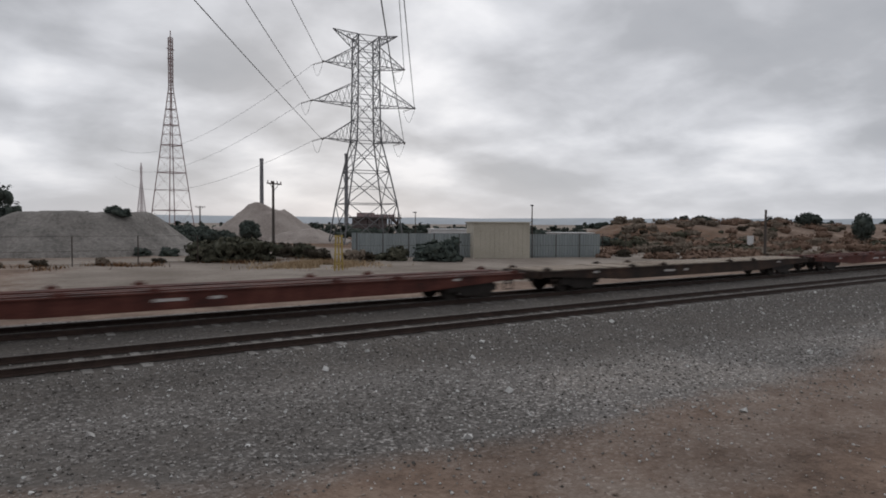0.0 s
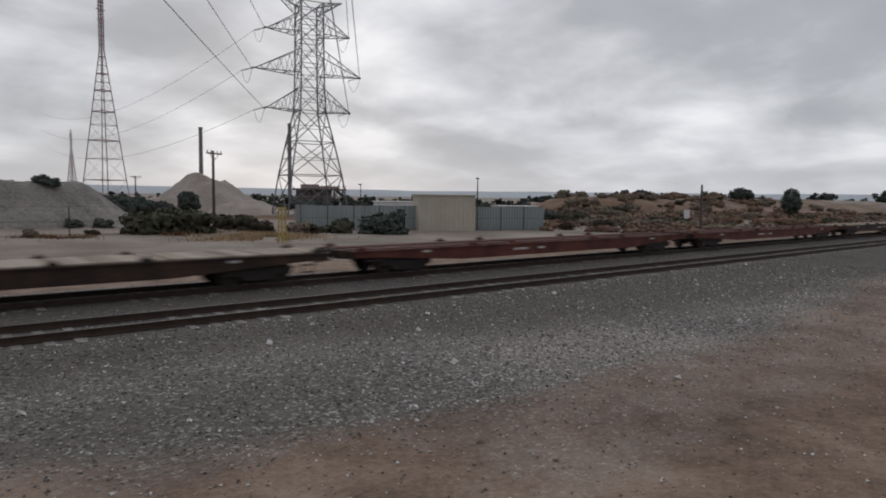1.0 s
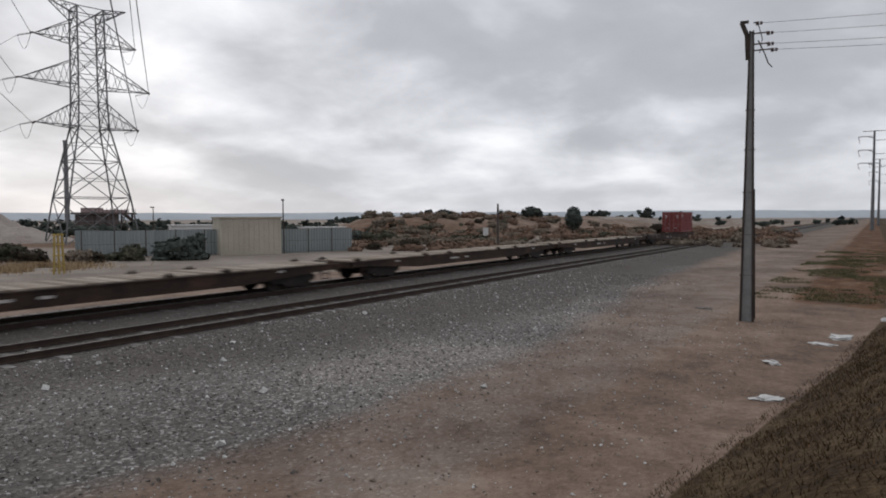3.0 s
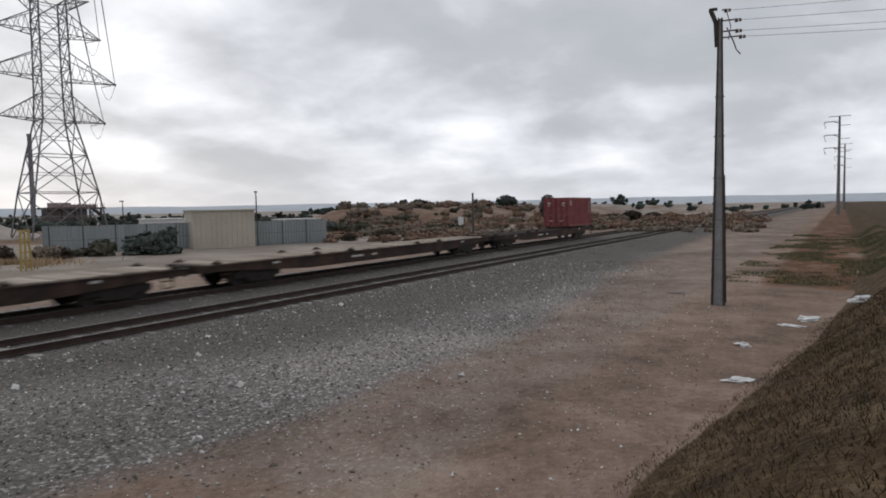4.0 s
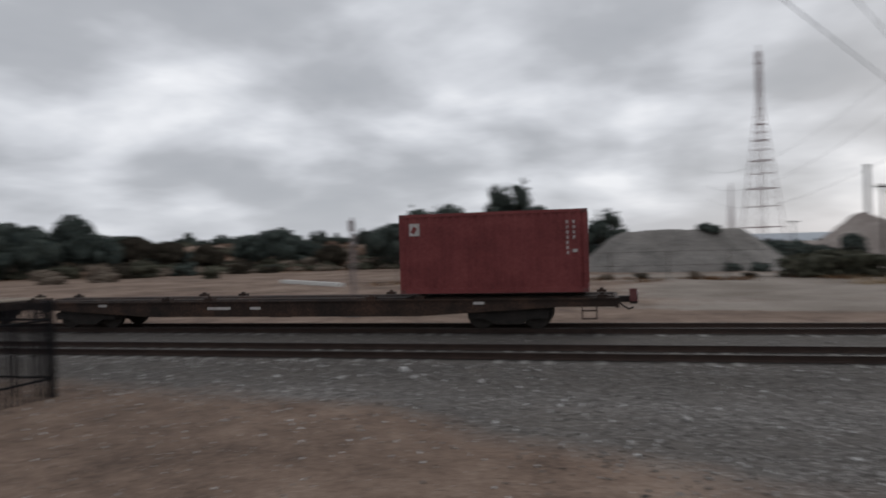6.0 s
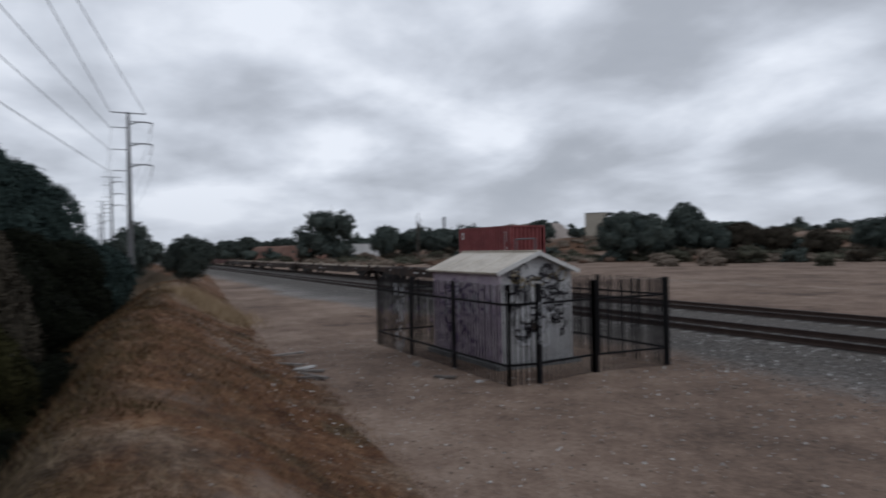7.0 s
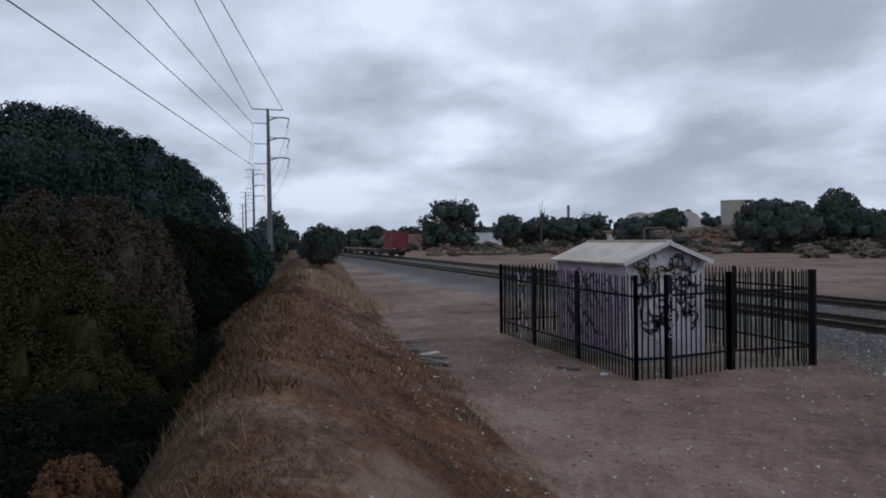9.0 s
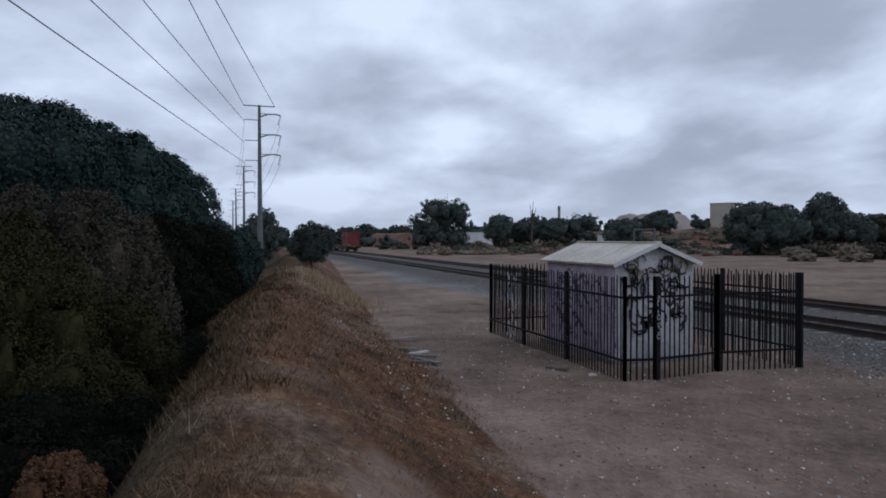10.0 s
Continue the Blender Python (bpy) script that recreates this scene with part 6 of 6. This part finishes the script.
# scrub: dark and dun bushes over the rise, copied from a few kinds
def shrub_kinds():
    kinds = []
    for i, (mat, words) in enumerate(((SCRUB_GREEN, "low dark scrub bush on the dry slope"), (SCRUB, "low dun scrub bush on the dry slope"), (LEAF_DULL, "low brown scrub bush on the dry slope"), (LEAF_WOOD, "low dark green bush on the dry slope"))):
        kinds.append(tree(at(-60 - i * 3, 118), lumps(200 + i, 2.4, 1.05, 0.0, 6), 0, 0, 900, 0.15, 500 + i, mat, words, "scrub_bush", "scrub beyond the tracks", True))
    return kinds


kinds = shrub_kinds()
r = random.Random(77)
SPOTS = []
for _ in range(105):
    az = r.uniform(-49.5, -74)
    SPOTS.append((az, r.uniform(72, 150) if az > -60 else r.uniform(100, 190), r.uniform(0.5, 1.5), r.choice((0, 1, 1, 1, 1, 1, 1, 2))))
for _ in range(150):
    az = r.uniform(6, 78)
    foot_ = 122 - 14 * smooth01((az - 5) / 30) + 24 * smooth01((az - 40) / 12) + 45 * smooth01((az - 52) / 18)
    SPOTS.append((az, foot_ + 50 * r.random() ** 1.5 - 4, r.uniform(0.9, 2.5), r.choice((0, 0, 1, 1, 1, 2, 2, 3))))
for az, rr, s, k in ((-15.6, 62, 2.04, 0), (-17.2, 61, 2.4, 0), (-18.6, 61, 2.4, 0), (-19.8, 62, 2.04, 0), (-22.5, 68, 1.5, 2), (-23.5, 66, 1.3, 0), (-24.6, 62, 1.2, 2),
                     (-34.4, 60.5, 1.8, 3), (-35.3, 60.5, 1.9, 3), (-31.5, 61, 1.2, 0), (-30.2, 62, 1.0, 0), (-8.8, 78, 0.9, 3), (-9.4, 77, 1.0, 3), (-10.8, 72, 0.8, 3), (-12.8, 72, 0.95, 3), (-6.9, 82, 0.7, 0),
                     (-12.1, 60, 0.6, 2), (-8.0, 59, 0.6, 1), (-3.8, 59, 0.6, 2), (-1.0, 59, 0.7, 1), (-27.6, 58, 1.1, 1), (-28.6, 60, 1.0, 2), (-50.6, 90, 1.5, 0), (-52, 92, 1.4, 0), (-53.4, 95, 1.2, 0), (-49.6, 96, 1.6, 3),
                     (-74, 130, 1.9, 1), (-75, 140, 2.0, 2), (-72.5, 125, 1.7, 1), (-76.5, 150, 1.9, 2), (40.0, 92, 1.6, 1), (43.5, 92, 1.5, 1), (32.4, 90, 1.2, 0)):
    SPOTS.append((az, rr, s, k))
for az, rr, s, k in SPOTS:
    c = at(az, rr)
    t = copy_thing(kinds[k], pose(c.x, c.y, (heap_top(c.x, c.y) if -14 < az < 5 else c.z) - 0.05, 0, 0, r.uniform(0, 360)) @ Matrix.Diagonal((s, s, s * r.uniform(0.75, 1.2), 1)))


def far_woods(name, spans, seed, mat, label):
    """A low, ragged belt of far trees."""
    q = random.Random(seed)
    blobs = []
    for a0, a1, r0, r1, h0, h1, n in spans:
        for _ in range(n):
            az, rr, h_ = q.uniform(a0, a1), q.uniform(r0, r1), q.uniform(h0, h1)
            c = at(az, rr)
            w_ = h_ * q.uniform(0.6, 1.5)
            blobs.append((c.x, c.y, c.z + h_ * 0.45, w_, w_, h_ * 0.55))
    ob = new(name, leaf_mesh(name, blobs, 26000, 1.1, seed, mat))
    tagged(ob, label, "woods", kind="stuff")


far_woods("far_woods", [(-50, -6, 230, 420, 1.5, 3.6, 110), (-49, -22, 135, 230, 1.2, 2.6, 120), (-88, -50, 240, 420, 1.6, 3.4, 60), (18, 88, 210, 360, 3.0, 6.0, 130), (88, 100, 130, 260, 3.0, 6.0, 30)], 41, LEAF_FAR, "low belt of far grey-green trees along the skyline")


def low_growth(name, spans, n, size, seed, mat, label):
    """A broken cover of knee-high brush over a slope."""
    q = random.Random(seed)
    blobs = []
    for a0, a1, r0, r1, h0, h1, m in spans:
        for _ in range(m):
            c = at(q.uniform(a0, a1), r0 + (r1 - r0) * q.random() ** 1.5)
            h_ = q.uniform(h0, h1)
            w_ = h_ * q.uniform(1.0, 2.2)
            blobs.append((c.x, c.y, c.z + h_ * 0.3, w_, w_ * q.uniform(0.6, 1.2), h_ * 0.6))
    tagged(new(name, leaf_mesh(name, blobs, n, size, seed, mat, True)), label, "scrub", kind="stuff")


low_growth("rusty_scrub", [(-86, -54, 95, 190, 0.6, 1.5, 170), (-62, -49, 70, 120, 0.4, 0.9, 70), (8, 74, 112, 185, 0.5, 1.2, 130)], 42000, 0.3, 61, RUSTY_SCRUB, "low rusty-brown brush covering the dry slope")
low_growth("dun_scrub", [(-84, -50, 80, 190, 0.5, 1.1, 110), (34, 74, 118, 190, 0.5, 1.3, 190), (6, 40, 108, 160, 0.5, 1.2, 120)], 46000, 0.3, 62, SCRUB, "low dun brush covering the dry slope")
low_growth("grey_green_scrub", [(34, 72, 122, 190, 0.7, 1.7, 90), (6, 36, 110, 150, 0.7, 1.6, 60), (-82, -49, 90, 170, 0.6, 1.2, 50)], 24000, 0.32, 63, SCRUB_GREEN, "low grey-green brush on the dry slope")


# ---- grass, weeds and loose stone ----
def blades(name, n, area, height, width, lean, seed, mat, label, keep):
    """Single grass blades over a patch of ground."""
    q = random.Random(seed)
    V, F = [], []
    k = 0
    tries = 0
    while k < n and tries < n * 12:
        tries += 1
        x, y = area(q)
        if not keep(x, y, q):
            continue
        z = land(x, y) - 0.02
        a, h_ = q.uniform(0, 6.283), height * q.uniform(0.45, 1.25)
        l, b = lean * h_ * q.uniform(0.2, 1.2), q.uniform(0, 6.283)
        dx, dy = math.cos(a) * width, math.sin(a) * width
        V += [(x - dx, y - dy, z), (x + dx, y + dy, z), (x + l * math.cos(b), y + l * math.sin(b), z + h_)]
        F.append((3 * k, 3 * k + 1, 3 * k + 2))
        k += 1
    me = bpy.data.meshes.new(name)
    me.from_pydata(V, [], F)
    me.materials.append(mat)
    return tagged(new(name, me), label, "grass", kind="stuff")


def bank_keep(x, y, q, edge=0.0):
    yc, wr = lerp_table(x, CREST), lerp_table(x, FOOT)
    if not (yc - 7 < y < yc + wr - 0.35 + edge):
        return False
    if math.hypot(x, y) < 1.1:
        return False
    path = math.exp(-((y - yc - 1.0) / 0.55) ** 2) * smooth01((-1 - x) / 2) * smooth01((9 + x) / 4)
    clump = noise.noise((x * 0.9, y * 0.9, 7.0)) * 0.5 + 0.5
    return q.random() < (1 - 0.92 * path) * (0.25 + 1.0 * clump)


def over(x, y):
    return y - lerp_table(x, CREST) + 0.5 * noise.noise((x * 0.5, y * 0.5, 3.0))


blades("dry_grass", 26000, lambda q: (-1 - 13 * q.random() ** 1.3, q.uniform(-1, 4.5)), 0.07, 0.0032, 1.5, 1, DRY_GRASS, "matted rust-brown dry grass on the bank's flank", lambda x, y, q: bank_keep(x, y, q, 0.15) and over(x, y) > 1.3)
blades("pale_grass", 24000, lambda q: (-1 - 15 * q.random() ** 1.3, q.uniform(-4, 3)), 0.075, 0.003, 1.5, 21, PALE_GRASS, "thin pale matted grass along the bank's crest", lambda x, y, q: bank_keep(x, y, q) and -0.35 < over(x, y) < 1.4)
blades("dry_grass", 12000, lambda q: (-1 - 13 * q.random() ** 1.3, q.uniform(-4, 2)), 0.08, 0.0032, 1.5, 22, DRY_GRASS, "matted rust-brown dry grass on the bank", lambda x, y, q: bank_keep(x, y, q) and noise.noise((x * 0.55, y * 0.55, 14.0)) > 0.05)
blades("olive_grass", 9000, lambda q: (q.uniform(-34, -7), q.uniform(-5, 3)), 0.16, 0.012, 0.9, 23, OLIVE_GRASS, "dull olive grass on the flank away from the tracks", lambda x, y, q: bank_keep(x, y, q) and over(x, y) < 0.3 and noise.noise((x * 0.2, y * 0.3, 11.0)) > -0.15)
blades("dry_grass", 26000, lambda q: (q.uniform(-42, -9), q.uniform(-4, 7)), 0.11, 0.011, 1.0, 2, DRY_GRASS, "matted rust-brown dry grass covering the bank", bank_keep)
blades("olive_grass", 16000, lambda q: (-2 - 9 * q.random(), q.uniform(-4.5, 0.6)), 0.09, 0.0035, 1.4, 24, OLIVE_GRASS, "dark olive-brown grass on the flank away from the tracks", lambda x, y, q: bank_keep(x, y, q) and over(x, y) < 0.15)
blades("straw_grass", 700, lambda q: (-1.5 - 16 * q.random(), q.uniform(-4, 3)), 0.24, 0.002, 0.7, 3, STRAW, "sparse straw stalks standing over the grass",
       lambda x, y, q: bank_keep(x, y, q) and noise.noise((x * 0.7, y * 0.7, 2.0)) > -0.05)
blades("straw_grass", 5000, lambda q: (q.gauss(-28.5, 1.5), q.gauss(4.1, 0.7)), 0.42, 0.012, 0.7, 4, STRAW, "thick tussock of pale straw grass", lambda x, y, q: True)
blades("dry_grass", 6000, lambda q: (q.uniform(2, 22), q.uniform(-5, 3)), 0.08, 0.007, 0.9, 5, DRY_GRASS, "matted rust-brown dry grass covering the bank", lambda x, y, q: bank_keep(x, y, q, 0.15))
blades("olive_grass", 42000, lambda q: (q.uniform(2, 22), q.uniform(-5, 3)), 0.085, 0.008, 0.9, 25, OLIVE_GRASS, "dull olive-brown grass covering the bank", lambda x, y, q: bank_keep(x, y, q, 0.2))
blades("low_weeds", 60000, lambda q: (q.uniform(31, 80), q.uniform(-12, 5.5)), 0.10, 0.02, 1.2, 6, GREEN_WEED, "patchy low green and brown weeds on dirt",
       lambda x, y, q: noise.noise((x * 0.22, y * 0.3, 5.0)) + 0.4 * noise.noise((x * 0.9, y * 0.9, 2.0)) > 0.02 and y < 5.5 - 0.02 * x)
blades("dry_grass", 5000, lambda q: (q.gauss(22.3, 2.1), q.gauss(49.5, 1.7)), 0.42, 0.03, 0.7, 7, STRAW, "yellow dry grass before the yard fence", lambda x, y, q: noise.noise((x * 0.3, y * 0.3, 1.0)) > -0.1)
blades("dry_grass", 2600, lambda q: (q.uniform(-20, 36), q.gauss(56.3, 1.3)), 0.36, 0.03, 0.8, 8, DRY_GRASS, "dry brown grass along the yard fence", lambda x, y, q: noise.noise((x * 0.4, y * 0.3, 8.0)) > q.uniform(0, 0.35))


def stones(name, n, area, size, seed, mat, label, keep=None):
    q = random.Random(seed)
    base = [Vector(v) for v in ((1, 0, 0), (-0.3, 0.95, 0), (-0.7, -0.8, 0.1), (0.1, 0.1, 0.75), (0.3, -0.6, -0.5), (-0.2, 0.2, -0.7))]
    tri = ((0, 1, 3), (1, 2, 3), (2, 0, 3), (0, 4, 1), (4, 5, 1), (1, 5, 2), (2, 5, 4), (2, 4, 0))
    V, F = [], []
    k = tries = 0
    while k < n and tries < 20 * n:
        tries += 1
        x, y = area(q)
        if keep and not keep(x, y, q):
            continue
        s = size * (0.5 + 1.3 * q.random() ** 3)
        m = Euler((q.uniform(0, 6.3), q.uniform(0, 6.3), q.uniform(0, 6.3))).to_matrix()
        z = land(x, y) + s * 0.25
        for v in base:
            w_ = m @ v
            V.append((x + w_.x * s * q.uniform(0.8, 1.2), y + w_.y * s * q.uniform(0.8, 1.2), z + w_.z * s * 0.75))
        F += [tuple(6 * k + i for i in f) for f in tri]
        k += 1
    me = bpy.data.meshes.new(name)
    me.from_pydata(V, [], F)
    me.materials.append(mat)
    return tagged(new(name, me), label, "stones", kind="stuff")


def gravel_keep(x, y, q):
    e = lerp_table(x, [(-60, 12.0), (-44, 11.0), (-13, 13.6), (-4, 12.2), (2, 8.4), (12, 7.2), (15, 7.2), (35, 9.8), (80, 12.0)])
    return y > e + q.gauss(0, 1.3)


stones("crushed_stone", 26000, lambda q: (q.uniform(-14, 40), 6 + 9.8 * q.random()), 0.026, 11, BALLAST, "grey crushed stone strewn over the track side", gravel_keep)
stones("crushed_stone", 12000, lambda q: (q.uniform(-45, 60), q.choice((q.uniform(14.2, 16.2), q.uniform(16.5, 17.7), q.uniform(17.95, 21.2), q.uniform(21.5, 22.6), q.uniform(22.9, 25.5)))), 0.036, 12, BALLAST, "grey crushed stone between the rails")
stones("pale_stone", 4800, lambda q: (q.uniform(-14, 38), 6 + 10 * q.random()), 0.03, 13, PALE_STONE, "scattered pale stones on the grey gravel", gravel_keep)
stones("pale_stone", 150, lambda q: (q.uniform(-8, 38), 6.5 + 9 * q.random()), 0.07, 19, PALE_STONE, "larger white stones lying on the grey gravel", gravel_keep)
stones("pale_stone", 2600, lambda q: (q.uniform(-20, 24), q.uniform(2.5, 13)), 0.022, 14, PALE_STONE, "scattered pale pebbles on the dirt", lambda x, y, q: not gravel_keep(x, y, q))
stones("dirt_clod", 9000, lambda q: (q.uniform(-24, 26), q.uniform(2.0, 13)), 0.02, 15, CLOD, "small clods and pebbles on the dirt", lambda x, y, q: not gravel_keep(x, y, q))
stones("bank_stone", 420, lambda q: (-1.5 - 13 * q.random(), q.gauss(1.3, 0.7)), 0.015, 16, CLOD, "pale stones lying on the bank's path", lambda x, y, q: lerp_table(x, CREST) + 0.2 < y < lerp_table(x, CREST) + 2.0)


# ---- litter ----
def crumpled(name, x, y, size, flat, seed, mat, label):
    bm = bmesh.new()
    bmesh.ops.create_icosphere(bm, subdivisions=3, radius=size)
    for v in bm.verts:
        d = 0.75 + 0.55 * noise.noise(v.co * (3.0 / size) * 0.5 + Vector((seed, 0, 0))) + 0.3 * noise.noise(v.co * (8.0 / size) * 0.5)
        v.co = Vector((v.co.x * d * 1.25, v.co.y * d * 0.8, max(v.co.z * d * flat, -size * flat * 0.35)))
    ob = new(name, mesh_of(name, bm, mat))
    ob.location = (x, y, land(x, y) + size * flat * 0.3)
    ob.rotation_euler = (0, 0, seed)
    return tagged(ob, label, "litter", "litter on the dirt")


crumpled("plastic_bag", 17.2, 1.95, 0.2, 0.4, 1.0, RUBBISH, "crumpled white plastic bag on the dirt")
crumpled("plastic_bag", 13.8, 1.6, 0.3, 0.22, 2.2, RUBBISH, "flattened dirty white plastic sheet on the dirt")
crumpled("plastic_bag", 21.8, 0.75, 0.45, 0.16, 3.1, RUBBISH, "torn white plastic sheet spread on the dirt")
crumpled("plastic_bag", 20.6, 1.15, 0.3, 0.12, 4.4, RUBBISH, "torn white plastic sheet spread on the dirt")
crumpled("plastic_bag", 21.5, -0.6, 0.34, 0.5, 5.0, RUBBISH, "crumpled white bucket-sized bag by the grass")
crumpled("paper_scrap", -12.35, 7.35, 0.08, 0.6, 1.4, RUBBISH, "crumpled white paper scrap beside the fence")
crumpled("soil_clod", -14.9, 7.05, 0.16, 0.5, 6.0, PLANK_GREY, "dark lump of soil beside the fence")
crumpled("soil_clod", -5.7, 4.6, 0.14, 0.4, 6.6, PLANK_GREY, "dark lump of soil on the dirt")
crumpled("soil_clod", 26.5, 5.4, 0.3, 0.2, 7.6, PLANK_GREY, "flat dark clod near the pole")
q = random.Random(31)
for x, y, l, a in ((-16.3, 4.15, 1.1, 30), (-15.4, 4.35, 0.9, 65), (-14.6, 4.3, 1.2, 15), (-15.9, 4.5, 0.6, 120), (-14.2, 4.05, 0.5, 80), (-18.2, 4.35, 1.5, 85), (-13.1, 6.9, 0.5, 40)):
    bm = bmesh.new()
    box(bm, (0, 0, 0), (l, 0.13, 0.045))
    bmesh.ops.bevel(bm, geom=bm.edges[:], offset=0.008, segments=1)
    ob = new("scrap_plank", mesh_of("scrap_plank", bm, RUBBISH if l == 0.6 else PLANK_GREY))
    ob.matrix_basis = pose(x, y, land(x, y) + 0.04, q.uniform(-3, 3), q.uniform(-3, 3), a)
    tagged(ob, "weathered scrap plank lying on the dirt track", "plank", "scrap planks")


# ---- sleepers: the nearer ones singly, the far rest joined ----
def lay_sleepers(track, y):
    bm = bmesh.new()
    prism(bm, [(-0.13, -0.30), (0.13, -0.30), (0.11, -0.17), (-0.11, -0.17)], -1.25, 1.25)
    me = mesh_of("sleeper", bm, SLEEPER)
    q = random.Random(5)
    mid_ = y + GAUGE / 2
    for i in range(300):
        piece("sleeper", me, track, pose(-92 + 0.61 * i, mid_ + q.uniform(-0.03, 0.03), q.uniform(-0.024, -0.006), 0, 0, q.uniform(-1, 1)))
    bm = bmesh.new()
    for k in range(170):
        for x in (-92.6 - 0.61 * k, 91.5 + 0.61 * k):
            box(bm, (x, mid_, -0.247), (0.24, 2.5, 0.13))
    tagged(part("sleeper_row", bm, SLEEPER, track), kind="stuff")


lay_sleepers(track_near, NEAR_Y)
lay_sleepers(track_far, FAR_Y)


# ---- what moves ----
def motions():
    for w in moving:
        y = w.matrix_basis.translation.y
        walk(w, [(t, pose(X_AT_5 + SPEED * (5 - t), y, 0)) for t in range(11)])


motions()
